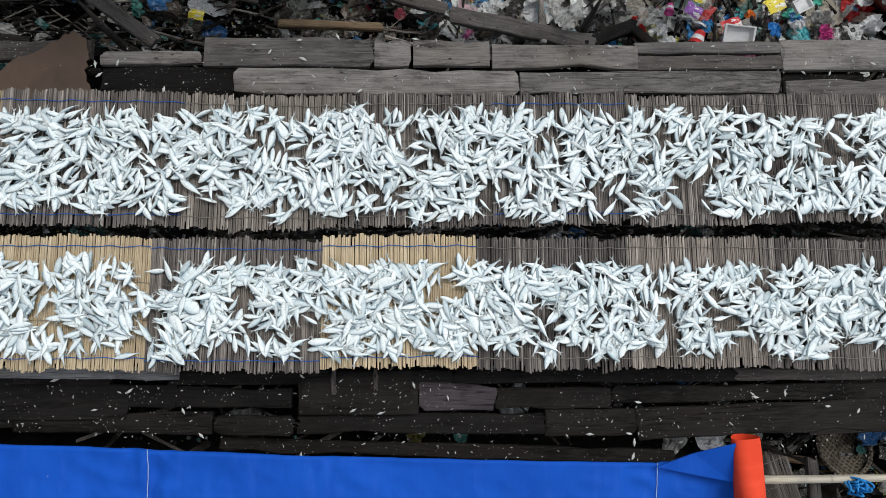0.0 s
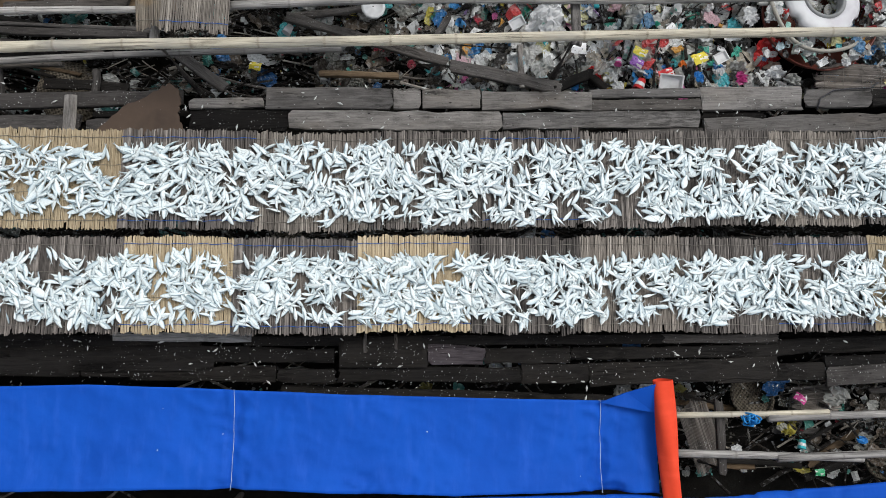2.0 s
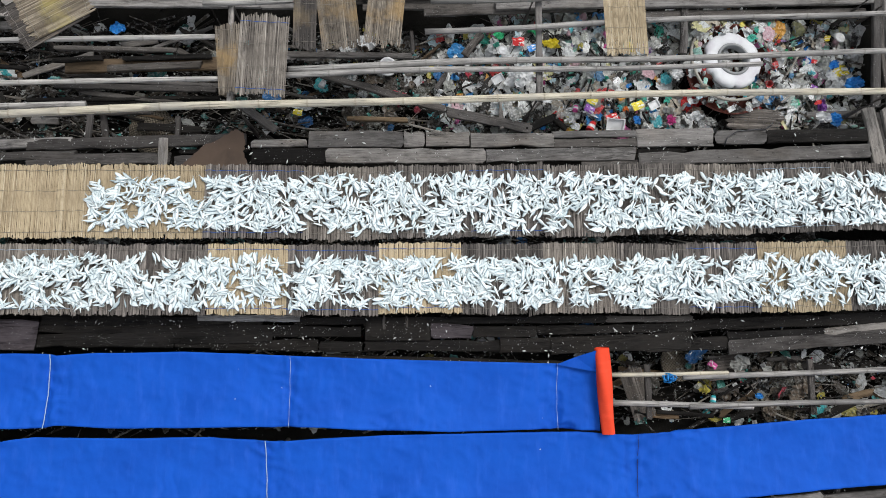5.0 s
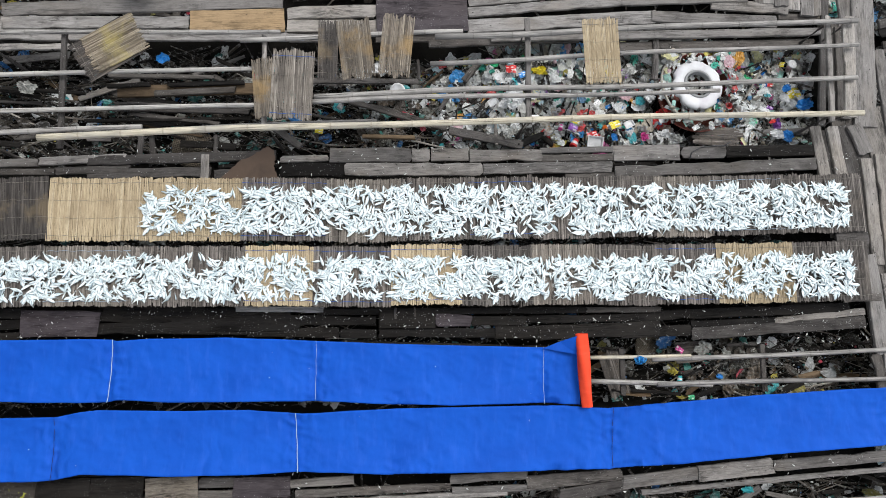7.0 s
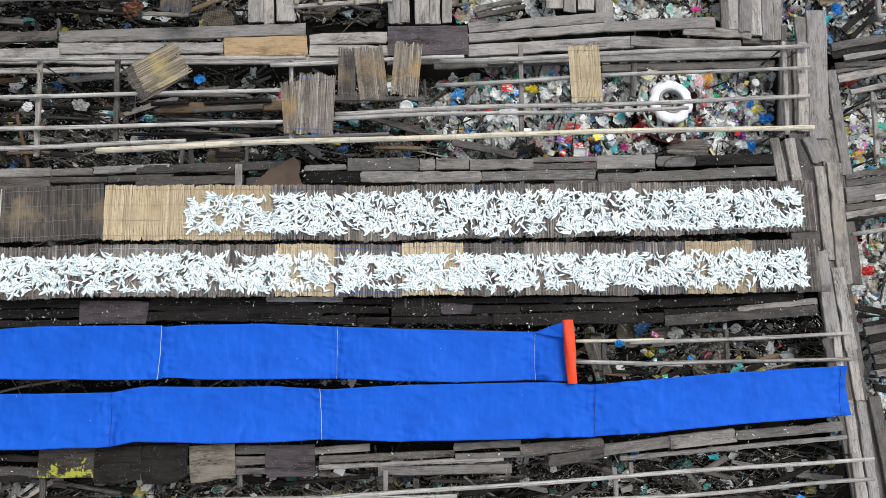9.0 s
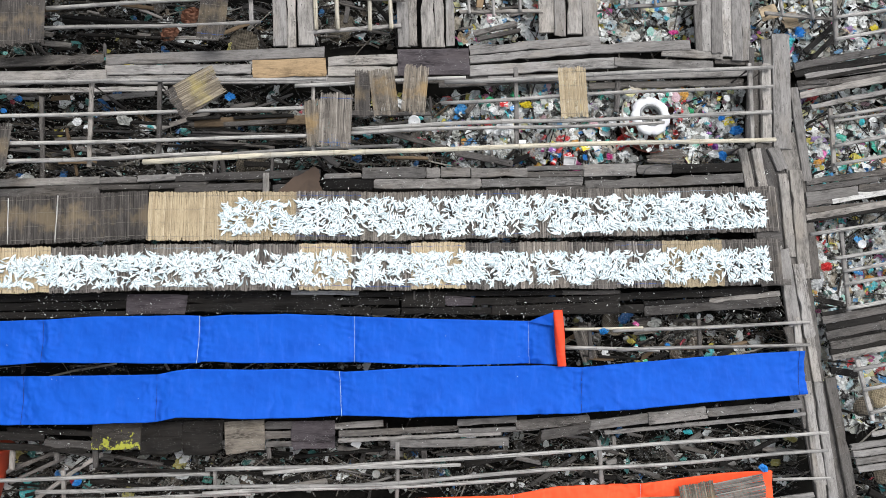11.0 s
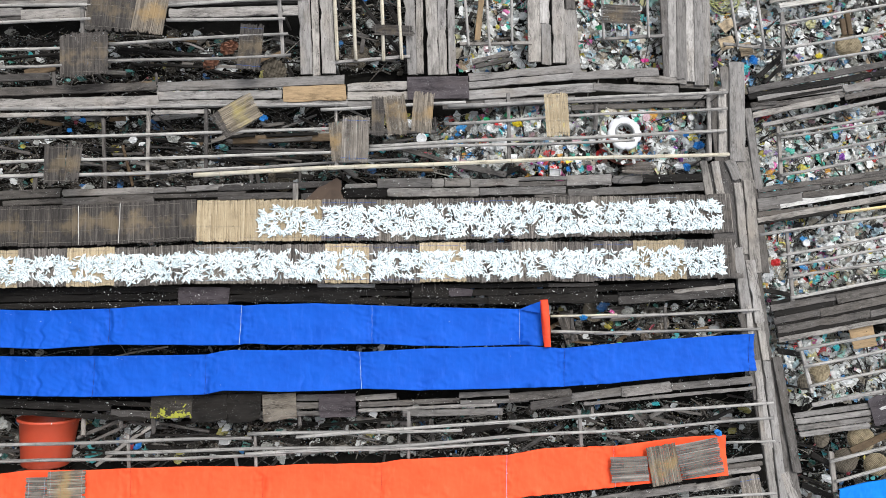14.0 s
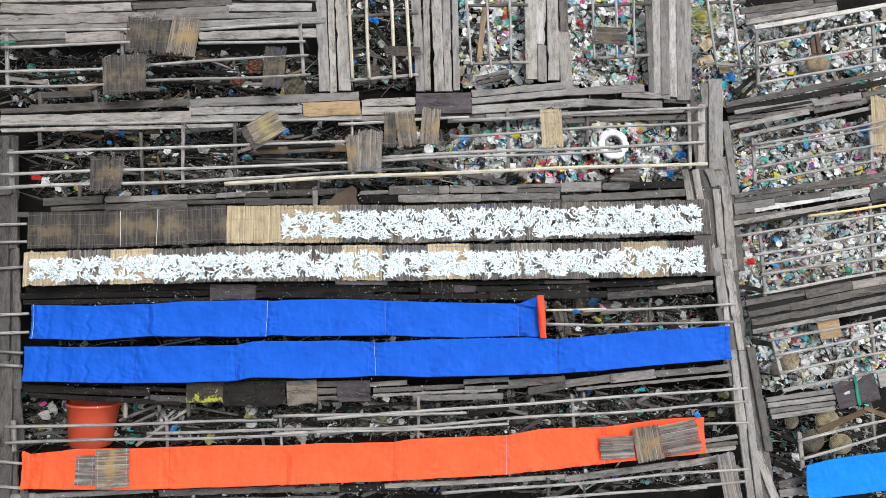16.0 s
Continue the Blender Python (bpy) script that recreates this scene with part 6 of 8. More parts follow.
stake(deck_now, 0.058, -2.056, 1.03)
plank(deck_now, 1.626, -1.614, 1.606, -2.121, 0.05, 1.06, "m")
stake(deck_now, 1.623, -1.69, 1.03)
stake(deck_now, 1.609, -2.044, 1.03)
plank(deck_now, 3.238, -1.496, 3.206, -2.033, 0.05, 1.06, "m")
stake(deck_now, 3.233, -1.577, 1.03)
stake(deck_now, 3.211, -1.952, 1.03)
plank(deck_now, 4.581, -1.417, 4.542, -1.936, 0.05, 1.06, "m")
stake(deck_now, 4.575, -1.495, 1.03)
stake(deck_now, 4.548, -1.858, 1.03)
plank(deck_now, -7.02, -3.349, -6.989, -3.797, 0.05, 1.06, "m")
stake(deck_now, -7.015, -3.416, 1.03)
stake(deck_now, -6.994, -3.729, 1.03)
plank(deck_now, -4.911, -3.294, -4.888, -3.842, 0.05, 1.06, "m")
stake(deck_now, -4.907, -3.376, 1.03)
stake(deck_now, -4.892, -3.76, 1.03)
plank(deck_now, -2.989, -3.304, -2.98, -3.833, 0.05, 1.06, "m")
stake(deck_now, -2.988, -3.383, 1.03)
stake(deck_now, -2.982, -3.754, 1.03)
plank(deck_now, -1.225, -3.292, -1.228, -3.817, 0.05, 1.06, "m")
stake(deck_now, -1.226, -3.371, 1.03)
stake(deck_now, -1.228, -3.738, 1.03)
plank(deck_now, 0.68, -3.225, 0.665, -3.766, 0.05, 1.06, "m")
stake(deck_now, 0.678, -3.306, 1.03)
stake(deck_now, 0.667, -3.685, 1.03)
plank(deck_now, 2.364, -3.124, 2.339, -3.634, 0.05, 1.06, "m")
stake(deck_now, 2.36, -3.201, 1.03)
stake(deck_now, 2.343, -3.557, 1.03)
plank(deck_now, 3.994, -2.999, 3.958, -3.506, 0.05, 1.06, "m")
stake(deck_now, 3.988, -3.075, 1.03)
stake(deck_now, 3.964, -3.43, 1.03)
plank(deck_now, 6.001, -3.847, 5.956, -4.32, 0.05, 1.06, "m")
stake(deck_now, 5.994, -3.918, 1.03)
stake(deck_now, 5.963, -4.249, 1.03)
plank(deck_now, 7.344, -3.644, 7.283, -4.198, 0.05, 1.06, "m")
stake(deck_now, 7.335, -3.727, 1.03)
stake(deck_now, 7.292, -4.115, 1.03)

# ---- places of single things ----
ROLL = (1.293, -0.816, 1.348, -1.544)
TUB_AT, TUB_AXIS = (-6.478, -2.923, 0.5), (0.066, 1.003, 0.062)
BASIN_AT = (2.883, 1.942)
RUST_SHEET = [(-2.465, 0.82), (-2.267, 1.016), (-2.064, 1.121), (-1.972, 1.19), (-1.893, 1.15), (-1.876, 1.043), (-1.892, 0.982), (-1.83, 0.82)]
plate("plywood_sheet", -2.839, 2.579, -1.817, 2.627, 0.274, 0.975, "o", "orange brown plywood offcut lying on the boardwalk", "plywood")
plate("dark_panel", -0.804, 2.704, 0.208, 2.732, 0.395, 0.985, "k", "dark stained panel lying on the boardwalk", "panel")
plate("mossy_panel", -4.745, -2.385, -4.125, -2.387, 0.338, 0.975, "y", "dark wooden panel with yellow green moss", "panel")
plate("wooden_panel", -4.125, -2.416, -3.606, -2.417, 0.414, 0.972, "d", "dark grey square wooden panel", "panel")
plate("wooden_panel", -3.595, -2.426, -3.082, -2.417, 0.434, 0.977, "d", "dark grey worn square wooden panel", "panel")
plate("wooden_panel", -3.054, -2.436, -2.548, -2.408, 0.416, 0.975, "p", "tan brown flaking square wooden panel", "panel")
plate("dark_panel", -2.192, -2.415, -1.633, -2.406, 0.361, 0.98, "k", "smooth black square panel", "panel")
plate("wooden_panel", -4.394, -0.688, -3.606, -0.687, 0.274, 0.965, "k", "damp brown wooden panel beside the blue cloth", "panel")
plate("plywood_sheet", 6.507, -1.47, 6.941, -1.414, 0.412, 0.85, "o", "orange brown plywood offcut over the rubbish", "plywood")
plate("dark_panel", 6.649, -2.662, 7.433, -2.498, 0.477, 1, "k", "black panel with white marks lying on the boards", "panel")
plate("paper_label", 6.783, -2.624, 6.901, -2.596, 0.05, 1.008, "w", "small white paper label on the black panel", "label")
plate("teal_board", 7.005, -2.289, 7.06, -2.825, 0.069, 1.02, "e", "narrow teal painted board", "board")
plate("white_board", -2.24, -0.545, -1.34, -0.555, 0.065, 0.945, "w", "pale painted board below the fish mat", "board")
plate("upright_board", -2.611, 1.095, -2.608, 0.81, 0.091, 0.985, "l", "short pale board nailed across the boardwalk", "board")
plate("brown_beam", 6.327, -3.29, 7.387, -2.887, 0.109, 0.9, "b", "brown timber beam lying over the rubbish", "beam")
plate("brown_beam", 7.213, -2.881, 7.722, -3.09, 0.09, 0.92, "b", "brown timber beam lying over the rubbish", "beam")
plate("tan_slat", 0.511, 4.688, 0.393, 3.646, 0.101, 0.8, "o", "tan wooden slat among the rubbish", "slat")
BASKETS = [(6.965, 3.632, 0.208, "lh"), (5.975, -2.051, 0.174, "lh"), (6.572, -3.117, 0.201, "lh"), (6.78, -3.543, 0.18, "lh"), (6.275, -3.471, 0.199, "dh"), (5.913, -3.103, 0.14, "dh"), (-1.692, 3.479, 0.22, "d"), (-3.11, 3.236, 0.218, "d"), (0.827, 3.772, 0.168, "d"), (-5.782, 1.429, 0.145, "d"), (4.595, -3.875, 0.137, "d"), (-2.929, 1.323, 0.231, "d"), (5.717, -2.2, 0.143, "dh"), (2.283, -1.006, 0.17, "do"), (3.224, -1.416, 0.171, "do")]
NET_AT = (-1.154, 0.162, 0.86)
ROPE_AT = (4.715, 4.549, 0.75)
KNOT_AT = (1.983, -1.115, 1.03)
CABLE = [(2.659, 1.076), (2.695, 1.166), (2.798, 1.227), (2.948, 1.244), (3.078, 1.251), (3.141, 1.293)]
CORNER = [(0.92, -0.964), (1.079, -0.898), (1.238, -0.842), (1.262, -1.027)]
LITTER_AT = []
CELLS = []
CELLS.append((0.496, 1.311, 4.371, 2.56, 1.0, "bright", 0.38))
CELLS.append((-2.535, 1.314, -0.813, 2.392, 0.3, "dark", 0.15))
CELLS.append((-0.979, 1.313, 0.626, 2.399, 0.85, "mid", 0.25))
CELLS.append((-2.45, 1.35, -0.95, 2.35, 0.28, "mid", 0.2))
CELLS.append((-7.696, 1.164, -2.546, 2.493, 0.28, "dark", 0.05))
CELLS.append((-7.702, 1.267, -2.545, 2.385, 0.05, "mid", 0.1))
CELLS.append((-8.343, 2.836, -2.663, 3.867, 0.3, "dark", 0.05))
CELLS.append((-8.343, 2.836, -2.663, 3.867, 0.05, "mid", 0.1))
CELLS.append((2.193, 3.243, 3.707, 5.16, 1.1, "bright", 0.3))
CELLS.append((0.051, 3.225, 1.406, 5.12, 0.6, "bright", 0.2))
CELLS.append((-2.11, 3.207, -0.79, 5.082, 0.22, "dark", 0.1))
CELLS.append((-2.11, 3.207, -0.79, 5.082, 0.15, "mid", 0.15))
CELLS.append((5.253, 1.087, 8.488, 2.546, 1.0, "bright", 0.28))
CELLS.append((5.231, -0.794, 8.307, 0.749, 1.0, "bright", 0.28))
CELLS.append((5.374, -2.559, 8.091, -1.409, 0.8, "bright", 0.25))
CELLS.append((4.504, 2.921, 5.769, 5.195, 0.9, "bright", 0.25))
CELLS.append((5.602, 2.872, 7.1, 4.887, 0.85, "bright", 0.25))
CELLS.append((7.1, 2.9, 8.723, 4.887, 0.4, "bright", 0.2))
CELLS.append((7.1, 2.9, 8.723, 4.887, 0.4, "mid", 0.15))
CELLS.append((-0.1, 1.35, 0.6, 2.4, 0.45, "bright", 0.3))
CELLS.append((5.542, -4.561, 7.944, -2.865, 0.45, "mid", 0.15))
CELLS.append((5.007, -2.45, 5.738, 0.162, 0.9, "bright", 0.25))
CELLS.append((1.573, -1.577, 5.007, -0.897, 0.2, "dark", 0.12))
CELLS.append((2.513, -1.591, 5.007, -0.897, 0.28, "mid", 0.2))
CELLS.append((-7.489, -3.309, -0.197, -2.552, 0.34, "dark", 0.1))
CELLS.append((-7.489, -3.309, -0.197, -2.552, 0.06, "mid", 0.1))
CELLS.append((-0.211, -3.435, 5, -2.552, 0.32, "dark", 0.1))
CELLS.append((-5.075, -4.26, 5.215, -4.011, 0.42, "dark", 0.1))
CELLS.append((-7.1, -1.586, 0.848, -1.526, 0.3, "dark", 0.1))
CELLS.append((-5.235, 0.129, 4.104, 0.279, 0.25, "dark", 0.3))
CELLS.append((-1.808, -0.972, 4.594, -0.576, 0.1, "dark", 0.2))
CELLS.append((2.455, 1.581, 3.457, 2.466, 0.7, "bright", 0.5))
CELLS.append((-7.934, -3.345, -7.432, -2.411, 0.3, "dark", 0.1))
LITTER_AT.append(("plastic_cup", 1.454, 1.364, 0.77, 0.048, "red"))
LITTER_AT.append(("food_wrapper", 1.9, 1.541, 0.77, 0.064, "yellow"))
LITTER_AT.append(("foam_tray", 2.063, 1.544, 0.77, 0.053, "white"))
LITTER_AT.append(("food_wrapper", 1.642, 1.418, 0.77, 0.056, "red"))
LITTER_AT.append(("foam_tray", 1.664, 1.341, 0.77, 0.081, "white"))
LITTER_AT.append(("food_wrapper", 1.414, 1.502, 0.77, 0.052, "purple"))
LITTER_AT.append(("plastic_bag", 1.893, 1.396, 0.77, 0.052, "blue"))
LITTER_AT.append(("food_wrapper", 1.447, 1.585, 0.77, 0.052, "yellow"))
LITTER_AT.append(("plastic_bag", 0.726, 1.821, 0.77, 0.127, "white"))
LITTER_AT.append(("foam_tray", 0.511, 1.791, 0.77, 0.052, "white"))
LITTER_AT.append(("plastic_bag", 0.523, 2.248, 0.77, 0.057, "green"))
LITTER_AT.append(("food_wrapper", 0.723, 2.189, 0.77, 0.061, "red"))
LITTER_AT.append(("plastic_bag", 1.051, 2.165, 0.77, 0.092, "yellow"))
LITTER_AT.append(("plastic_bag", -0.797, 2.216, 0.62, 0.116, "white"))
LITTER_AT.append(("plastic_cup", -1.209, 1.809, 0.62, 0.038, "white"))
LITTER_AT.append(("food_wrapper", -1.467, 1.482, 0.62, 0.045, "yellow"))
LITTER_AT.append(("plastic_bag", 3.959, 2.004, 0.77, 0.063, "blue"))
LITTER_AT.append(("plastic_bag", 3.763, 1.6, 0.77, 0.042, "red"))
LITTER_AT.append(("plastic_cup", 1.284, 1.531, 0.77, 0.03, "pink"))
LITTER_AT.append(("plastic_bag", 2.481, 1.437, 0.77, 0.097, "white"))
LITTER_AT.append(("plastic_bag", 2.616, 1.387, 0.77, 0.082, "clear grey"))
LITTER_AT.append(("plastic_plate", 0.566, 2.09, 0.77, 0.049, "white"))
LITTER_AT.append(("food_wrapper", 0.858, 2.123, 0.77, 0.046, "blue"))
LITTER_AT.append(("plastic_bag", -0.617, 1.9, 0.62, 0.084, "clear grey"))
LITTER_AT.append(("plastic_bag", 0.694, 1.444, 0.77, 0.088, "clear grey"))
LITTER_AT.append(("plastic_bag", 1.142, 1.451, 0.77, 0.089, "clear grey"))
LITTER_AT.append(("plastic_bag", 3.801, 1.442, 0.77, 0.099, "white"))
LITTER_AT.append(("plastic_bag", 2.328, 1.89, 0.77, 0.084, "white"))
LITTER_AT.append(("plastic_bag", -2.513, 1.347, 0.62, 0.066, "clear grey"))
LITTER_AT.append(("plastic_bag", -3.675, 1.941, 0.62, 0.034, "white"))
LITTER_AT.append(("plastic_bag", 2.086, 2.178, 0.77, 0.1, "clear grey"))
LITTER_AT.append(("food_wrapper", 0.971, 1.603, 0.77, 0.06, "white"))
LITTER_AT.append(("plastic_bag", 1.852, 2.146, 0.77, 0.069, "yellow"))
LITTER_AT.append(("plastic_bag", 2.833, -0.994, 0.66, 0.105, "clear grey"))
LITTER_AT.append(("food_wrapper", 2.575, -1.005, 0.66, 0.043, "pink"))
LITTER_AT.append(("plastic_cup", 2.563, -1.298, 0.66, 0.033, "cyan"))
LITTER_AT.append(("plastic_bag", 3.01, -1.303, 0.66, 0.037, "blue"))
LITTER_AT.append(("plastic_bag", 2.413, -1.204, 0.66, 0.055, "clear grey"))
LITTER_AT.append(("food_wrapper", 2.679, -1.53, 0.66, 0.036, "green"))
LITTER_AT.append(("plastic_bag", 3.099, -1.06, 0.66, 0.074, "clear grey"))
LITTER_AT.append(("plastic_bag", -5.295, 1.883, 0.72, 0.075, "white"))
LITTER_AT.append(("plastic_bag", -5.153, 1.81, 0.72, 0.068, "white"))
LITTER_AT.append(("foam_tray", -6.817, 1.828, 0.72, 0.045, "clear grey"))
LITTER_AT.append(("plastic_plate", -0.578, 1.924, 0.72, 0.093, "white"))
LITTER_AT.append(("plastic_plate", 4.083, 2.32, 0.72, 0.056, "white"))
LITTER_AT.append(("plastic_bag", 3.95, 1.901, 0.72, 0.079, "white"))
LITTER_AT.append(("plastic_bag", 4.197, 1.825, 0.72, 0.103, "blue"))
LITTER_AT.append(("plastic_bag", 3.957, 1.443, 0.72, 0.078, "blue"))
LITTER_AT.append(("plastic_bag", 3.505, 2.131, 0.72, 0.071, "green"))
LITTER_AT.append(("plastic_bag", -7.545, 1.394, 0.72, 0.089, "red"))
LITTER_AT.append(("plastic_bag", -7.158, -2.734, 0.72, 0.109, "clear grey"))
LITTER_AT.append(("plastic_bag", -5.002, -2.997, 0.72, 0.061, "blue"))
LITTER_AT.append(("plastic_bag", 7.859, 2.335, 0.72, 0.13, "blue"))
LITTER_AT.append(("plastic_bag", 7.995, 1.977, 0.72, 0.097, "blue"))
LITTER_AT.append(("plastic_bag", 7.351, 3.238, 0.72, 0.091, "red"))
LITTER_AT.append(("plastic_bag", 5.403, -0.202, 0.72, 0.084, "red"))
LITTER_AT.append(("plastic_bag", 5.246, -0.433, 0.72, 0.136, "white"))
LITTER_AT.append(("plastic_bag", 6.725, 1.63, 0.72, 0.072, "purple"))
LITTER_AT.append(("plastic_bag", 6.139, 1.972, 0.72, 0.064, "cyan"))
LITTER_AT.append(("plastic_bag", 6.34, -1.644, 0.72, 0.074, "cyan"))
LITTER_AT.append(("plastic_bag", 6.482, 3.459, 0.72, 0.074, "yellow"))
LITTER_AT.append(("plastic_bag", 5.126, 4.247, 0.72, 0.1, "white"))
LITTER_AT.append(("plastic_bag", 4.774, 4.013, 0.72, 0.116, "clear grey"))
LITTER_AT.append(("plastic_bag", 4.754, 4.588, 0.72, 0.134, "yellow"))
LITTER_AT.append(("plastic_bag", 3.325, 3.34, 0.72, 0.073, "pink"))
LITTER_AT.append(("plastic_bag", 2.549, 3.929, 0.72, 0.065, "green"))
LITTER_AT.append(("plastic_bag", 3.086, 4.817, 0.72, 0.1, "blue"))
LITTER_AT.append(("plastic_bag", 2.421, 4.841, 0.72, 0.075, "pink"))
LITTER_AT.append(("plastic_bag", -1.596, 4.438, 0.72, 0.097, "blue"))
LITTER_AT.append(("plastic_bag", 6.968, 2.5, 0.72, 0.114, "clear grey"))
LITTER_AT.append(("plastic_bag", 6.006, -3.758, 0.72, 0.114, "white"))
LITTER_AT.append(("plastic_bag", 5.55, -2.145, 0.72, 0.088, "white"))
LITTER_AT.append(("plastic_bag", 6.454, -2.211, 0.72, 0.103, "white"))
LITTER_AT.append(("plastic_plate", 5.972, 0.123, 0.72, 0.062, "white"))
LITTER_AT.append(("plastic_plate", 7.419, -1.712, 0.72, 0.052, "white"))
LITTER_AT.append(("plastic_bag", 5.853, 0.413, 0.72, 0.085, "black"))
LITTER_AT.append(("plastic_bag", 7.081, -0.023, 0.72, 0.07, "yellow"))
LITTER_AT.append(("plastic_bag", 3.213, -2.506, 0.72, 0.065, "cyan"))
LITTER_AT.append(("plastic_plate", -1.106, -2.978, 0.72, 0.056, "clear grey"))
LITTER_AT.append(("foam_tray", -1.372, -2.575, 0.72, 0.056, "white"))
LITTER_AT.append(("plastic_bag", -6.115, 2.205, 0.72, 0.068, "blue"))
LITTER_AT.append(("plastic_bag", -3.194, 2.259, 0.72, 0.077, "blue"))
LITTER_AT.append(("plastic_bag", 3.988, -2.903, 1.2, 0.062, "blue"))
for at in ((-4.662, 1.911, 0.7, 0.10, "clear grey"), (-6.368, 2.068, 0.62, 0.05, "blue"), (-6.147, 2.237, 0.62, 0.05, "blue"), (5.214, 3.324, 0.8, 0.13, "blue"),
           (5.05, 3.18, 0.8, 0.10, "cyan"), (-7.08, -2.62, 0.64, 0.13, "clear grey"), (-7.26, -2.56, 0.62, 0.06, "pink"), (-7.38, 1.33, 0.74, 0.10, "white"), (5.18, -0.28, 0.74, 0.12, "white")):
    LITTER_AT.append(("plastic_bag",) + at)
plate("teal_board", -8.06, 3.600, -7.66, 3.618, 0.045, 1.375, "e", "short teal painted batten lying on the poles", "board")
plate("cardboard_sheet", 4.62, 3.58, 4.88, 3.66, 0.22, 0.86, "c", "soggy tan cardboard piece on the rubbish", "cardboard")
plate("cardboard_sheet", 4.66, 3.86, 4.86, 4.02, 0.19, 0.88, "c", "pale tan cardboard flap on the rubbish", "cardboard")
plate("cardboard_sheet", 4.98, 3.50, 5.20, 3.54, 0.24, 0.84, "c", "crumpled tan cardboard piece on the rubbish", "cardboard")
plate("dark_panel", -0.752, -0.648, -0.20, -0.650, 0.215, 0.958, "d", "dark soaked panel below the fish mats", "panel")
plate("upright_board", -0.589, -0.530, -0.580, -0.655, 0.026, 0.972, "m", "short damp batten on a dark panel", "board")
plate("upright_board", -0.383, -0.530, -0.373, -0.640, 0.026, 0.972, "m", "short damp batten on a dark panel", "board")
ROW_1_TOP = [(-3.13, 0.646), (-1.769, 0.681), (0.111, 0.704), (1.825, 0.729), (4.276, 0.763)]
ROW_1_BOTTOM = [(-3.124, 0.245), (-1.768, 0.22), (0.101, 0.21), (1.806, 0.245), (4.249, 0.325)]
ROW_2_TOP = [(-7.287, -0.128), (-5.297, -0.085), (-3.311, -0.032), (-1.768, -0.045), (0.097, -0.042), (1.797, -0.042), (4.271, 0.005)]
ROW_2_BOTTOM = [(-7.267, -0.46), (-5.282, -0.46), (-3.303, -0.45), (-1.767, -0.450), (0.09, -0.430), (1.782, -0.428), (4.244, -0.42)]

# ---- single things ----
def red_roll():
    x0, y0, x1, y1 = ROLL
    thing = root("rolled_cloth_end", "red rolled end of the blue cloth", "cloth roll", pose((x0 + x1) / 2, (y0 + y1) / 2, 1.25, 0, 4, math.degrees(math.atan2(y1 - y0, x1 - x0))))
    L = math.hypot(x1 - x0, y1 - y0)
    verts, faces, n = [], [], 28
    for i in range(13):
        s = i / 12
        for k in range(n):
            a = 2 * math.pi * k / n
            r = 0.056 + 0.010 * math.sin(math.pi * min(1, s * 0.9 + 0.15)) - 0.002 * s + 0.006 * math.sin(a * 3 + s * 5)
            verts.append((-L / 2 + L * s, r * math.cos(a), 0.02 + r * 0.9 * math.sin(a)))
    for i in range(12):
        for k in range(n):
            faces.append((i * n + k, i * n + (k + 1) % n, (i + 1) * n + (k + 1) % n, (i + 1) * n + k))
    part("roll", mesh_of("roll", verts, faces, RED, True), thing)
    corner = [(p[0], p[1], z) for z, p in zip((1.21, 1.25, 1.33, 1.25), CORNER)]
    me = mesh_of("folded_corner", corner + [(x, y, z - 0.012) for x, y, z in corner], [(0, 1, 2, 3), (7, 6, 5, 4), (0, 4, 5, 1), (1, 5, 6, 2), (2, 6, 7, 3), (3, 7, 4, 0)], BLUE)
    part("folded_corner", me, thing, "turned up blue corner", thing.matrix_basis.inverted())
    return thing


red_roll()


def rust_sheet():
    c_ = sum((Vector((*p, 0)) for p in RUST_SHEET), Vector()) / len(RUST_SHEET)
    rnd = random.Random(2)
    edge = []
    for p, q in zip(RUST_SHEET, RUST_SHEET[1:] + RUST_SHEET[:1]):
        for k in range(6):
            edge.append((p[0] + (q[0] - p[0]) * k / 6 + rnd.uniform(-0.012, 0.012), p[1] + (q[1] - p[1]) * k / 6 + rnd.uniform(-0.012, 0.012)))
    n = len(edge)
    verts = [(p[0] - c_.x, p[1] - c_.y, z) for z in (0.0, 0.008) for p in edge]
    faces = [tuple(reversed(range(n))), tuple(range(n, 2 * n))] + [(k, (k + 1) % n, n + (k + 1) % n, n + k) for k in range(n)]
    tagged(part("rusty_sheet", mesh_of("rusty_sheet", verts, faces, RUST), None, "", pose(c_.x, c_.y, 0.963)), "brown rusty metal sheet with a torn edge", "metal sheet")


rust_sheet()


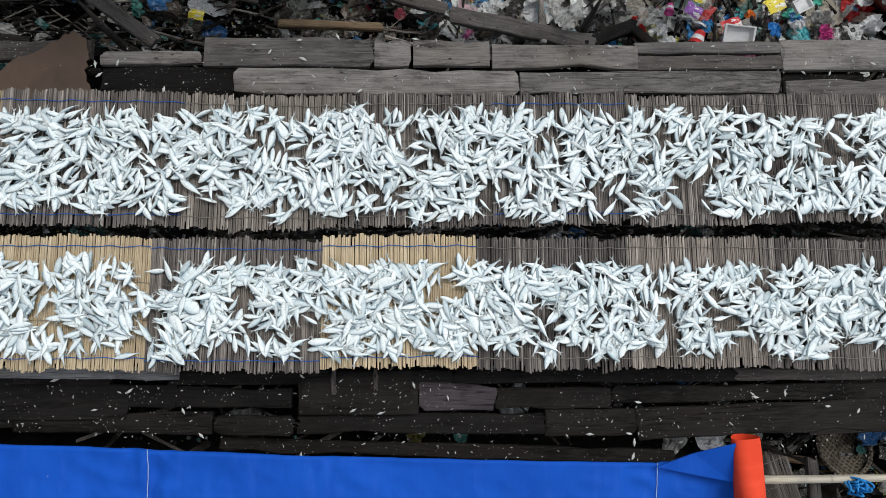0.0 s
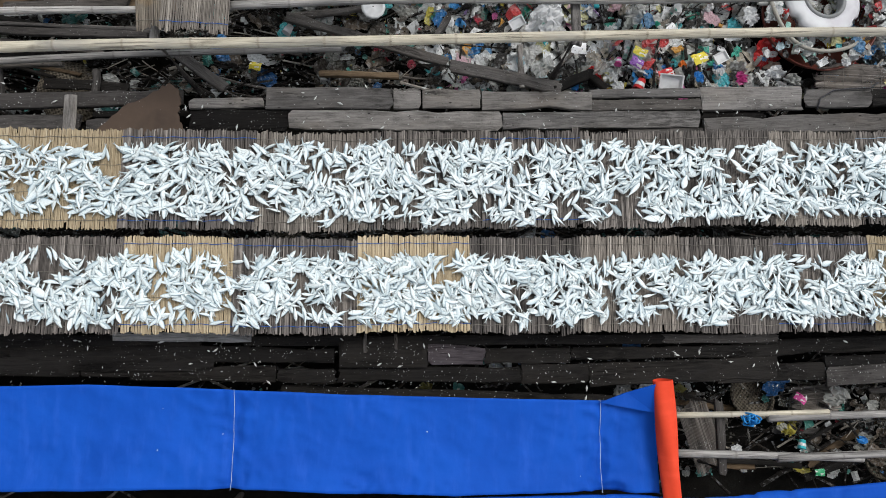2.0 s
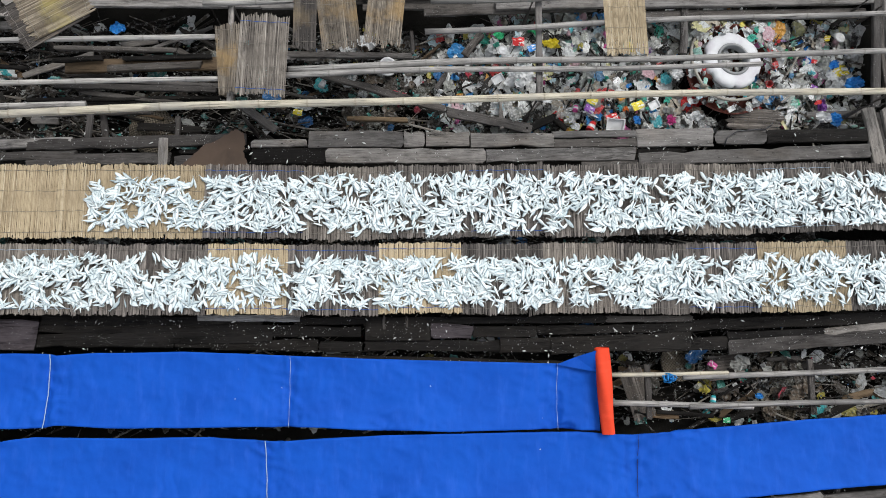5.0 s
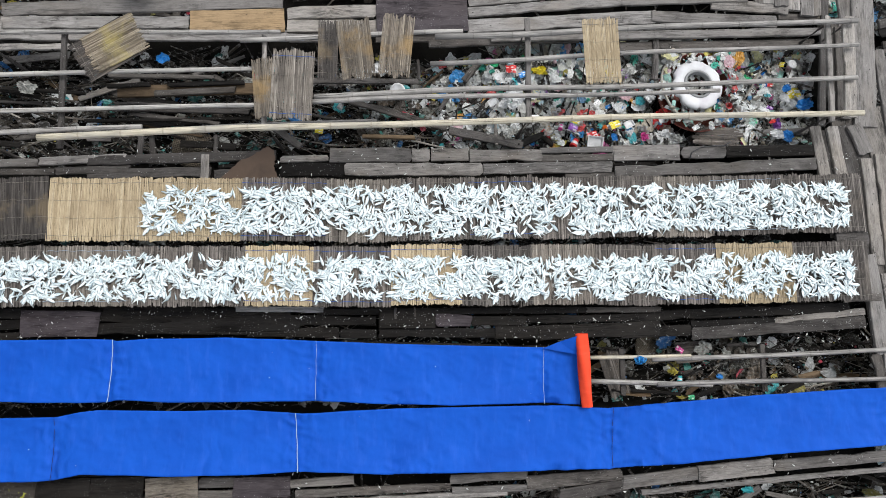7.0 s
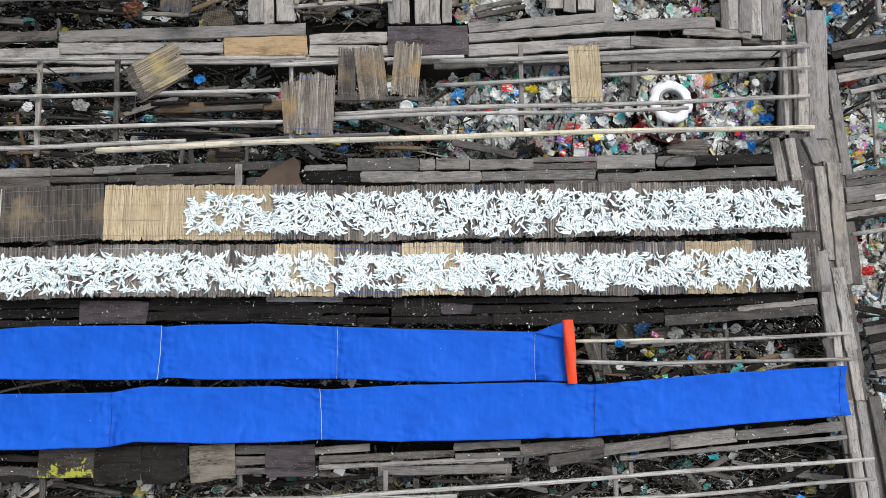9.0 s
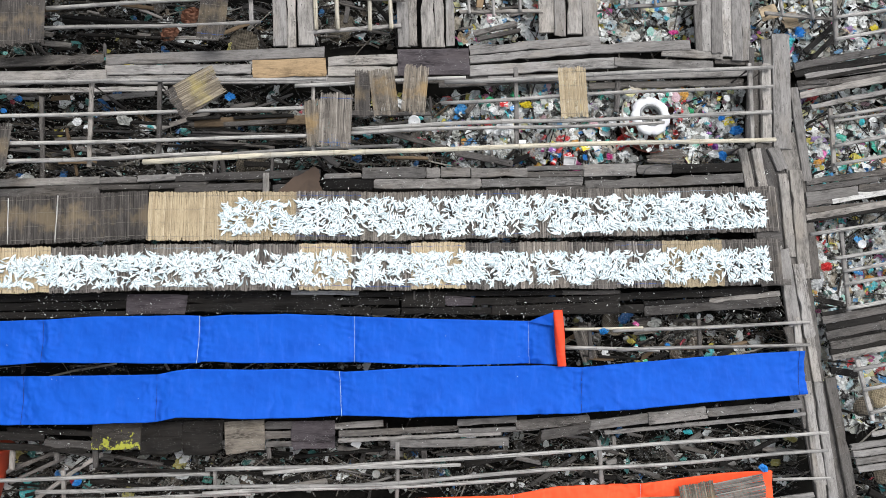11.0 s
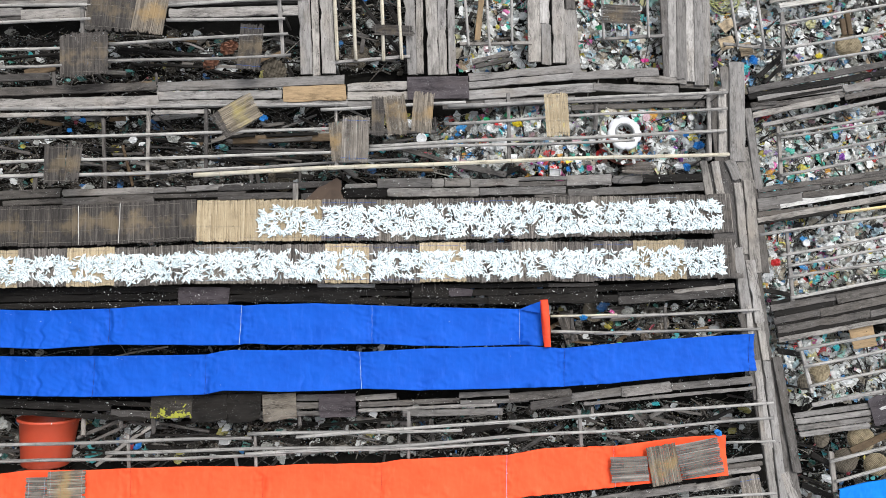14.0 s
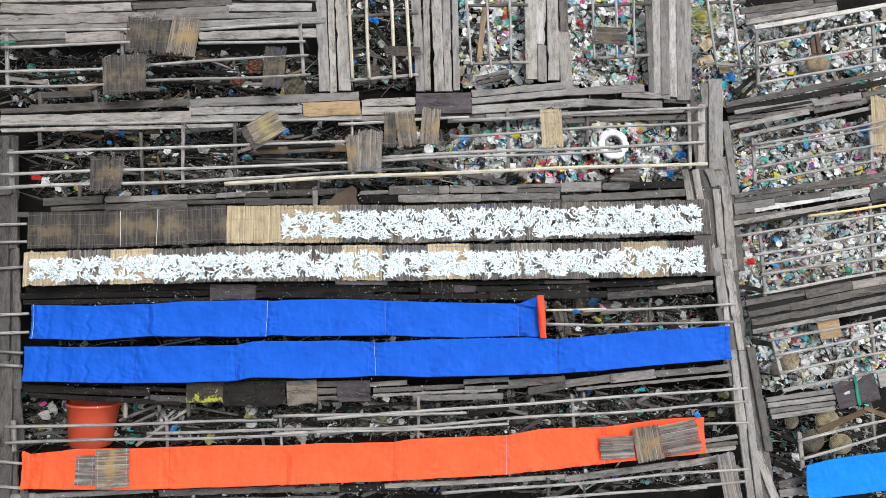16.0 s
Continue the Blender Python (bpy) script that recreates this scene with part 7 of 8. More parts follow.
def tub(at, axis):
    """A big tub that lies tipped over, its mouth to the boardwalk."""
    m = Matrix.Translation(at) @ Vector(axis).to_track_quat("Z", "X").to_matrix().to_4x4()
    thing = root("plastic_tub", "large orange red plastic tub tipped on its side", "tub", m)
    h = 0.74
    wall = [(0.02, -h / 2), (0.31, -h / 2), (0.335, -h / 2 + 0.03), (0.375, 0.0), (0.41, h / 2 - 0.05), (0.44, h / 2 - 0.04), (0.445, h / 2), (0.42, h / 2 + 0.004), (0.40, h / 2 - 0.03), (0.36, 0.0), (0.32, -h / 2 + 0.05), (0.02, -h / 2 + 0.04)]
    v, f = lathe(wall, 48)
    part("body", mesh_of("body", v, f, TUB, True), thing)
    for k in range(5):
        a = math.radians(-150 - 4 * k if k < 3 else -154 - 3 * k)
        q = pose(0, 0, 0, 0, 0, math.degrees(a)) @ pose(0.397 + 0.002 * k, 0, 0.21 - 0.028 * k, 0, 5, 0)
        part("marking", mesh_of("marking", [(0, -0.012 - 0.006 * k, -0.009), (0, 0.02, -0.009), (0, 0.016, 0.009), (0, -0.01, 0.009), (-0.012, 0, 0)], [(0, 1, 2, 3), (0, 4, 1), (1, 4, 2), (2, 4, 3), (3, 4, 0)], EYE_DARK), thing, "small dark printed marking", q)
    return thing


def basin(x, y):
    thing = root("plastic_basin", "round brick red plastic basin full of litter", "basin", pose(x, y, 0.62, 3, -2, 20))
    v, f = lathe([(0.02, 0.0), (0.34, 0.0), (0.42, 0.10), (0.455, 0.17), (0.465, 0.18), (0.465, 0.165), (0.43, 0.09), (0.36, -0.015), (0.02, -0.02)], 44, 0.006)
    part("bowl", mesh_of("bowl", v, f, BASIN, True), thing)
    ring = root("white_ring", "round white plastic ring lying in a basin", "plastic ring", pose(x - 0.02, y + 0.06, 0.84, -4, 3, 0))
    v, f = lathe([(0.152, -0.03), (0.155, 0.012), (0.175, 0.026), (0.22, 0.034), (0.27, 0.028), (0.296, 0.010), (0.30, -0.02), (0.152, -0.03)], 64, 0.004, 3)
    v = [(x_ * 0.93, y_ * 0.93, z_) if math.hypot(x_, y_) > 0.28 and math.sin(7 * math.atan2(y_, x_)) > 0.82 else (x_, y_, z_) for x_, y_, z_ in v]
    body = part("ring", mesh_of("ring", v, f, WHITE, True), ring)
    v, f = lathe([(0.14, -0.03), (0.142, 0.03), (0.155, 0.04), (0.172, 0.03), (0.172, -0.03)], 40)
    pts = [(0.42 * math.cos(k * math.pi / 24), 0.42 * math.sin(k * math.pi / 24), -0.02 + 0.02 * math.sin(k * 0.5)) for k in range(-30, 12)]
    v2, f2 = tube(pts, 0.015, 8)
    part("outer_hoop", mesh_of("outer_hoop", v2, f2, PALE_HOOP, True), body, "dull cream outer hoop")
    part("hub_rim", mesh_of("hub_rim", v, f, plain("grey_rim", (0.25, 0.26, 0.26), 0.4, 0.5), True), body, "dull grey inner rim")


PALE_HOOP = plain("pale_hoop", (0.38, 0.36, 0.31), 0.5, 0.4, 0.7)
EYE_DARK = plain("near_black", (0.02, 0.02, 0.025), 0.3, 0.5, 0.0)
tub(TUB_AT, TUB_AXIS)
basin(*BASIN_AT)


def rag(x, y, z, size):
    """A brown cloth rag dropped in folds."""
    rnd = random.Random(77)
    v, f = bag_shape(rnd, size)
    tagged(part("cloth_rag", mesh_of("cloth_rag", v, f, plain("brown_rag", (0.19, 0.092, 0.06), 0.85, 0.1, 0.7)), None, "", pose(x, y, z, 8, -6, 25)), "rust brown cloth rag dropped in the mud", "rag")


def basket(x, y, r, tone):
    thing = root("woven_basket", "round %s woven cane basket among the rubbish" % ("straw coloured" if tone[0] == "l" else "dark old"), "basket",
                 pose(x, y, 0.86 if tone[-1] == "h" else gh(x, y) + 0.12, 14 * math.sin(x * 3), 12 * math.sin(y * 5), x * 40), "baskets")
    m = WICKER if tone[0] == "l" else DARKWICKER
    up = -0.9 if "o" in tone else 1.0
    n = 28
    prof = [(0.02, 0.0), (0.5, 0.0), (0.72, 0.06), (0.9, 0.2), (0.97, 0.36), (1.0, 0.5)]
    verts, faces = [], []
    rows = []
    for i in range(26):
        s = i / 25 * (len(prof) - 1)
        j = min(int(s), len(prof) - 2)
        rr, zz = (prof[j][q] + (prof[j + 1][q] - prof[j][q]) * (s - j) for q in (0, 1))
        rows.append((rr, zz))
    for i, (rr, zz) in enumerate(rows):
        for k in range(n * 2):
            a = math.pi * k / n
            q = 0.012 * (1 if (i + k // 2) % 2 else -1)
            verts.append(((rr + q) * r * math.cos(a), (rr + q) * r * math.sin(a), (-zz * r * 0.7 + q * r) * up))
    w = 2 * n
    for i in range(25):
        for k in range(w):
            faces.append((i * w + k, i * w + (k + 1) % w, (i + 1) * w + (k + 1) % w, (i + 1) * w + k))
    body = part("weave", mesh_of("weave", verts, faces, m), thing)
    pts = [(r * math.cos(a * math.pi / 16), r * math.sin(a * math.pi / 16), -0.5 * r * 0.7 * up) for a in range(33)]
    v, f = tube(pts, 0.012, 6)
    part("rim", mesh_of("rim", v, f, m), body)


for b_ in BASKETS:
    basket(*b_)

# ---- mud ----
def mud():
    m, t, b = nodes_of("mud", 0.85, 0.1)
    tc = t.nodes.new("ShaderNodeTexCoord").outputs["Object"]
    n1, n2 = noise_at(t, tc, 2.2, (1, 1, 1), 6, 0.65), noise_at(t, tc, 26, (1, 1, 1), 6, 0.75)
    # mud colour taken near black to stand in for shade under the decks
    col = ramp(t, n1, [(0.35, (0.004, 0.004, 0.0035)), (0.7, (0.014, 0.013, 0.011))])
    col = mix(t, col, (0.20, 0.20, 0.19), ramp(t, n2, [(0.66, (0, 0, 0)), (0.70, (0.7, 0.7, 0.7))]))
    t.links.new(col, b.inputs["Base Color"])
    bump(t, b, n2, 0.9, 0.03)
    xs = [-600, -150, -40, -16] + list(np.linspace(-11, 11, 111)) + [16, 40, 150, 600]
    ys = [-600, -150, -40, -12] + list(np.linspace(-7, 8, 76)) + [14, 40, 150, 600]
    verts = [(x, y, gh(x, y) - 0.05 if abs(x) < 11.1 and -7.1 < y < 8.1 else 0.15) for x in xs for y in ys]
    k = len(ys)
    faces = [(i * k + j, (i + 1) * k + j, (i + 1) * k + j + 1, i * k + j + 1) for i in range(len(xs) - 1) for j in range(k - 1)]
    tagged(new("ground", mesh_of("ground", verts, faces, m, True)), "wet mud with fine debris, near black for shade under decks", "mud", "", "structure")


mud()

# ---- fish ----
def fish_shape(bend, plump, seed):
    """A small silver fish that lies on its side: x along, y from belly to back, z its thickness."""
    rnd = random.Random(seed)
    stations = [(0.0, 0.10), (0.05, 0.42), (0.14, 0.78), (0.26, 1.0), (0.42, 0.98), (0.58, 0.78), (0.72, 0.48), (0.83, 0.22), (0.88, 0.15)]
    verts, faces, uv = [], [], []
    L, H, T = 0.128, 0.0160 * plump, 0.0068
    n = 10
    for s, w in stations:
        cy = bend * math.sin(s * 2.6) * L - bend * L * 0.4
        for k in range(n):
            a = 2 * math.pi * k / n
            verts.append(((s - 0.5) * L, cy + math.cos(a) * w * H, math.sin(a) * w ** 0.8 * T))
            uv.append((s, 0.5 + 0.5 * math.cos(a)))
    for i in range(len(stations) - 1):
        for k in range(n):
            faces.append((i * n + k, i * n + (k + 1) % n, (i + 1) * n + (k + 1) % n, (i + 1) * n + k))
    faces.append(tuple(range(n)))
    cy = bend * math.sin(0.88 * 2.6) * L - bend * L * 0.4
    k = len(verts)
    yy = bend * 0.25 * L
    verts += [(0.37 * L, cy + 0.0030, 0.001), (0.56 * L, cy - yy + 0.0110, 0.002), (0.455 * L, cy - yy * 0.6, 0.0), (0.55 * L, cy - yy - 0.0100, 0.001), (0.37 * L, cy - 0.0030, 0.001), (0.37 * L, cy, -0.002)]
    uv += [(0.95, 0.5)] * 6
    faces += [(k, k + 2, k + 1), (k + 4, k + 3, k + 2), (k, k + 4, k + 2), (k + 5, k + 2, k), (k + 5, k + 4, k + 2)]
    j = len(verts)
    verts += [(-0.08 * L, H * 0.96 + bend * L * 0.2, 0.0), (0.06 * L, H * 1.28 + bend * L * 0.25, 0.001), (0.13 * L, H * 0.8 + bend * L * 0.25, 0.0)]
    uv += [(0.5, 1.0)] * 3
    faces.append((j, j + 1, j + 2))
    return np.array(verts), faces, uv


def fish_material():
    m, t, b = nodes_of("fish_skin", 0.4, 0.4)
    uvn = t.nodes.new("ShaderNodeUVMap")
    sep = t.nodes.new("ShaderNodeSeparateXYZ")
    t.links.new(uvn.outputs[0], sep.inputs[0])
    g = t.nodes.new("ShaderNodeNewGeometry")
    tc = t.nodes.new("ShaderNodeTexCoord").outputs["Object"]
    skin = ramp(t, sep.outputs[1], [(0.0, (0.58, 0.64, 0.63)), (0.12, (0.84, 0.89, 0.88)), (0.55, (0.80, 0.87, 0.87)), (0.80, (0.62, 0.71, 0.74)), (1.0, (0.22, 0.30, 0.34))])
    mp = t.nodes.new("ShaderNodeMapping")
    mp.inputs["Scale"].default_value = (9, 46, 1)
    t.links.new(uvn.outputs[0], mp.inputs[0])
    off = t.nodes.new("ShaderNodeCombineXYZ")
    t.links.new(math_node(t, "MULTIPLY", g.outputs["Random Per Island"], 50.0), off.inputs[2])
    t.links.new(off.outputs[0], mp.inputs["Location"])
    streak = node(t, "ShaderNodeTexNoise", Scale=1.0, Detail=4.0, Roughness=0.7)
    t.links.new(mp.outputs[0], streak.inputs["Vector"])
    n1 = noise_at(t, tc, 210, (1, 1, 1), 4, 0.7)
    skin = mix(t, skin, (0.36, 0.43, 0.46), ramp(t, streak.outputs["Fac"], [(0.50, (0, 0, 0)), (0.70, (0.7, 0.7, 0.7))]))
    skin = mix(t, skin, (0.30, 0.33, 0.33), ramp(t, n1, [(0.58, (0, 0, 0)), (0.72, (0.7, 0.7, 0.7))]))
    gill = ramp(t, sep.outputs[0], [(0.0, (0.5, 0.5, 0.5)), (0.10, (0.15, 0.15, 0.15)), (0.19, (0, 0, 0)), (0.215, (0.4, 0.4, 0.4)), (0.235, (0, 0, 0))])
    skin = mix(t, skin, (0.33, 0.36, 0.36), gill)
    one = ramp(t, g.outputs["Random Per Island"], [(0.0, (0.62, 0.67, 0.69)), (0.18, (0.88, 0.92, 0.93)), (0.6, (0.95, 0.955, 0.96)), (1.0, (1.02, 1.02, 1.01))])
    skin = mix(t, skin, one, 1.0, "MULTIPLY")
    skin = mix(t, skin, (0.27, 0.29, 0.28), ramp(t, sep.outputs[0], [(0.86, (0, 0, 0)), (0.93, (0.8, 0.8, 0.8))]))
    t.links.new(skin, b.inputs["Base Color"])
    bump(t, b, streak.outputs["Fac"], 0.3, 0.002)
    return m


FISH_SKIN = fish_material()
SHAPES = [fish_shape(bd, pl, k) for k, (bd, pl) in enumerate(((0.0, 1.0), (0.06, 0.95), (-0.06, 1.0), (0.12, 0.92), (-0.10, 0.88), (0.03, 1.12), (0.0, 1.9)))]


def fish_mesh(v, faces, uv):
    me = mesh_of("fish", v, faces, FISH_SKIN, True)
    layer = me.uv_layers.new(name="UVMap")
    idx = np.empty(len(me.loops), int)
    me.loops.foreach_get("vertex_index", idx)
    layer.data.foreach_set("uv", np.array(uv)[idx].ravel())
    return me


def fish_rows():
    rnd = random.Random(11)
    single = [fish_mesh(*s) for s in SHAPES]
    ev, ef = lathe([(0.0001, 0.0022), (0.0022, 0.0014), (0.003, -0.001)], 8)
    eye_me = mesh_of("eye", ev, ef, EYE_DARK, True)
    count = 0
    for row, (top, bottom) in enumerate(((ROW_1_TOP, ROW_1_BOTTOM), (ROW_2_TOP, ROW_2_BOTTOM))):
        V, F, U = [], [], []
        x0, x1 = top[0][0], top[-1][0]
        number = int((x1 - x0) * 560)
        base = 0
        for i in range(number):
            x = rnd.uniform(x0, x1)
            t, b = lerp(top, x), lerp(bottom, x)
            s = rnd.random()
            s0 = 3.0 if s > 0.5 else 0.0
            edge = 0.05 * noise.noise(Vector((x * 3.3, row * 7.0 + s0, 0.0))) + 0.05 * noise.noise(Vector((x * 8.0, row * 7.0 + s0, 4.0)))
            y = b + edge + (t - b) * s
            dens = noise.noise(Vector((x * 4.5, y * 4.5, 2.0 + row)))
            if dens < -0.20 and rnd.random() < 0.8:
                continue
            layer = rnd.random()
            z = 1.176 + 0.008 + 0.032 * layer * (1 - abs(2 * s - 1) ** 3)
            heap = noise.noise(Vector((x * 2.2, y * 5.0, 9.0)))
            ang = 300 * heap + rnd.gauss(0, 45) + (180 if rnd.random() < 0.5 else 0)
            m = pose(x, y, z, rnd.gauss(0, 24) + (180 if rnd.random() < 0.5 else 0), rnd.gauss(0, 7), ang)
            size = rnd.uniform(0.64, 1.08) * (0.6 if rnd.random() < 0.05 else 1)
            k = rnd.randrange(6) if rnd.random() > 0.025 else 6
            if abs(x) < 0.75 and count < 300 and layer > 0.6:
                ob = part("fish", single[k], None, "", m @ Matrix.Diagonal((size, size, size, 1)))
                tagged(ob, "small silver fish drying on a bamboo mat", "fish", "drying fish")
                count += 1
                continue
            v, faces, uv = SHAPES[k]
            v = v * size
            mm = np.array(m)
            V.append(v @ mm[:3, :3].T + mm[:3, 3])
            F += [tuple(q + base for q in f) for f in faces]
            U += uv
            base += len(v)
        ob = new("drying_fish", fish_mesh(np.concatenate(V), F, U))
        tagged(ob, "hundreds of small silver fish heaped on bamboo mats", "fish", "", "stuff")


fish_rows()


def coil(name, at, loops, radius, thick, material, label, category, seed):
    """A loose tangle of cord."""
    rnd = random.Random(seed)
    thing = root(name, label, category, pose(*at))
    for _ in range(loops):
        r, cx, cy, ph = radius * rnd.uniform(0.5, 1.0), rnd.uniform(-0.5, 0.5) * radius, rnd.uniform(-0.5, 0.5) * radius, rnd.uniform(0, 6)
        span = rnd.uniform(3.5, 7)
        pts = [(cx + r * math.cos(ph + span * k / 22) * rnd.uniform(0.95, 1.05), cy + r * 0.8 * math.sin(ph + span * k / 22), 0.02 + 0.03 * math.sin(k * 0.6 + ph)) for k in range(23)]
        v, f = tube(pts, thick, 5)
        part("strand", mesh_of("strand", v, f, material, True), thing)


coil("net_bundle", NET_AT, 9, 0.09, 0.010, plain("grey_net", (0.24, 0.22, 0.18), 0.9), "grey bundled fishing net between the mats", "net", 3)
coil("rope_tangle", ROPE_AT, 14, 0.30, 0.006, plain("lime_rope", (0.46, 0.48, 0.20), 0.8), "tangled yellow green rope on the rubbish", "rope", 4)
coil("cord_knot", KNOT_AT, 8, 0.05, 0.005, plain("azure_cord", (0.02, 0.25, 0.62), 0.6), "bright blue cord knotted round a pole", "cord", 5)


def cable():
    v, f = tube([(x, y, 0.968) for x, y in CABLE], 0.006, 6)
    tagged(new("cable", mesh_of("cable", v, f, EYE_DARK, True)), "thin black cable lying on the boardwalk", "cable")


cable()

# ---- rubbish ----
def bag_shape(rnd, size):
    """A crumpled film or bag: a creased sheet with an uneven outline."""
    n = 7 if size < 0.05 else 12
    pts, faces = [], []
    lob = [rnd.uniform(0.75, 1.15), rnd.uniform(0.45, 0.9)]
    seed = rnd.uniform(0, 90)
    k = 2.6 if size < 0.06 else 3.6
    for i in range(n):
        for j in range(n):
            u, v = (i / (n - 1) * 2 - 1), (j / (n - 1) * 2 - 1)
            a = math.atan2(v, u)
            q = max(abs(u), abs(v)) / max(1e-6, math.hypot(u, v)) if (u or v) else 1
            q *= 1 + 0.35 * noise.noise(Vector((math.cos(a) * 1.6, math.sin(a) * 1.6, seed)))
            r1 = abs(noise.noise(Vector((u * k, v * k, seed))))
            r2 = noise.noise(Vector((u * k * 0.6, v * k * 0.6, seed + 7)))
            pts.append((u * size * q * lob[0] + rnd.uniform(-0.05, 0.05) * size, v * size * q * lob[1] + rnd.uniform(-0.05, 0.05) * size,
                        size * (0.16 * (1 - max(abs(u), abs(v))) + 0.62 * r1 + 0.28 * r2 + rnd.uniform(-0.07, 0.07))))
    for i in range(n - 1):
        for j in range(n - 1):
            a = i * n + j
            faces.append((a, a + n, a + n + 1, a + 1))
    return pts, faces


def wrapper_shape(rnd, size):
    c = rnd.uniform(-0.5, 0.5)
    xs = (-1, -0.45, 0.2, 1)
    pts, faces = [], []
    for i, x in enumerate(xs):
        for y in (-0.7, 0.0, 0.7):
            pts.append((x * size, y * size * rnd.uniform(0.85, 1.1), size * (c * x * x * 0.6 + rnd.uniform(-0.12, 0.16) + 0.18 * (y == 0))))
    for i in range(3):
        for j in range(2):
            a = i * 3 + j
            faces.append((a, a + 3, a + 4, a + 1))
    return pts, faces


def cup_shape(rnd, size):
    return lathe([(0.01, 0.0), (size * 0.62, 0.0), (size * 0.9, size * 1.9), (size * 0.98, size * 1.95), (size * 0.84, size * 1.85), (size * 0.56, size * 0.1), (0.01, size * 0.1)], 10, 0.03, rnd.randrange(99))


def bottle_shape(rnd, size):
    return lathe([(0.01, 0), (size * 0.5, 0.0), (size * 0.55, size * 0.2), (size * 0.5, size), (size * 0.55, size * 1.9), (size * 0.2, size * 2.5), (size * 0.2, size * 2.8), (0.01, size * 2.8)], 8, 0.05, rnd.randrange(99))


def lid_shape(rnd, size):
    return lathe([(0.005, size * 0.12), (size * 0.75, size * 0.12), (size * 0.8, size * 0.2), (size, size * 0.2), (size, 0.0)], 12, 0.02, rnd.randrange(99))


def tray_shape(rnd, size):
    x, y, h, w = size, size * 0.7, size * 0.5, size * 0.1
    pts = []
    for sx, sy, z in ((1, 1, 0), (1.12, 1.12, h), (0.98, 0.98, h), (0.86, 0.86, w)):
        pts += [(x * sx * a, y * sy * b, z) for a, b in ((-1, -1), (1, -1), (1, 1), (-1, 1))]
    faces = [(3, 2, 1, 0), (12, 13, 14, 15)]
    for r in range(3):
        for k in range(4):
            a, b = r * 4 + k, r * 4 + (k + 1) % 4
            faces.append((a, b, b + 4, a + 4))
    return pts, faces


def stick_shape(rnd, size):
    L, w = size * rnd.uniform(2, 6), size * rnd.uniform(0.05, 0.2)
    b = rnd.uniform(-0.1, 0.1) * L
    return tube([(-L, 0, 0), (-L * 0.3, b, w * 0.4), (L * 0.4, b, -w * 0.3), (L, 0, 0)], w, 5)


def film_shape(rnd, size):
    pts, faces = bag_shape(rnd, max(size, 0.061))
    return [(x, y, z * 0.45) for x, y, z in pts], faces


def scrap_shape(rnd, size):
    s = size * 0.3
    p = [(s * rnd.uniform(0.6, 1.5) * math.cos(a), s * rnd.uniform(0.6, 1.5) * math.sin(a), rnd.uniform(-0.2, 0.2) * s) for a in (0, 1.5, 3.0, 4.6)]
    return p + [(0, 0, s * 0.5)], [(0, 1, 4), (1, 2, 4), (2, 3, 4), (3, 0, 4)]


MAKERS = {"film": film_shape, "scrap": scrap_shape, "plastic_bag": bag_shape, "food_wrapper": wrapper_shape, "plastic_cup": cup_shape, "plastic_bottle": bottle_shape, "plastic_plate": lid_shape, "foam_tray": tray_shape, "stick": stick_shape}
COLORS = {
    "white": (0.78, 0.79, 0.79), "clear grey": (0.50, 0.51, 0.48), "red": (0.60, 0.03, 0.03), "yellow": (0.72, 0.60, 0.04), "blue": (0.02, 0.22, 0.60),
    "green": (0.04, 0.42, 0.18), "pink": (0.66, 0.08, 0.32), "black": (0.02, 0.02, 0.022), "cyan": (0.06, 0.50, 0.55), "purple": (0.30, 0.10, 0.45), "orange": (0.75, 0.20, 0.03),
}
PLASTIC = {k: plain(k.replace(" ", "_") + "_litter", c, 0.35, 0.5, 0.45, 30, 0.5) for k, c in COLORS.items()}
PRINTED = {k: printed(k.replace(" ", "_") + "_wrapper", c) for k, c in COLORS.items()}
W, G1, G2 = (0.82, 0.84, 0.83), (0.46, 0.47, 0.43), (0.24, 0.24, 0.21)
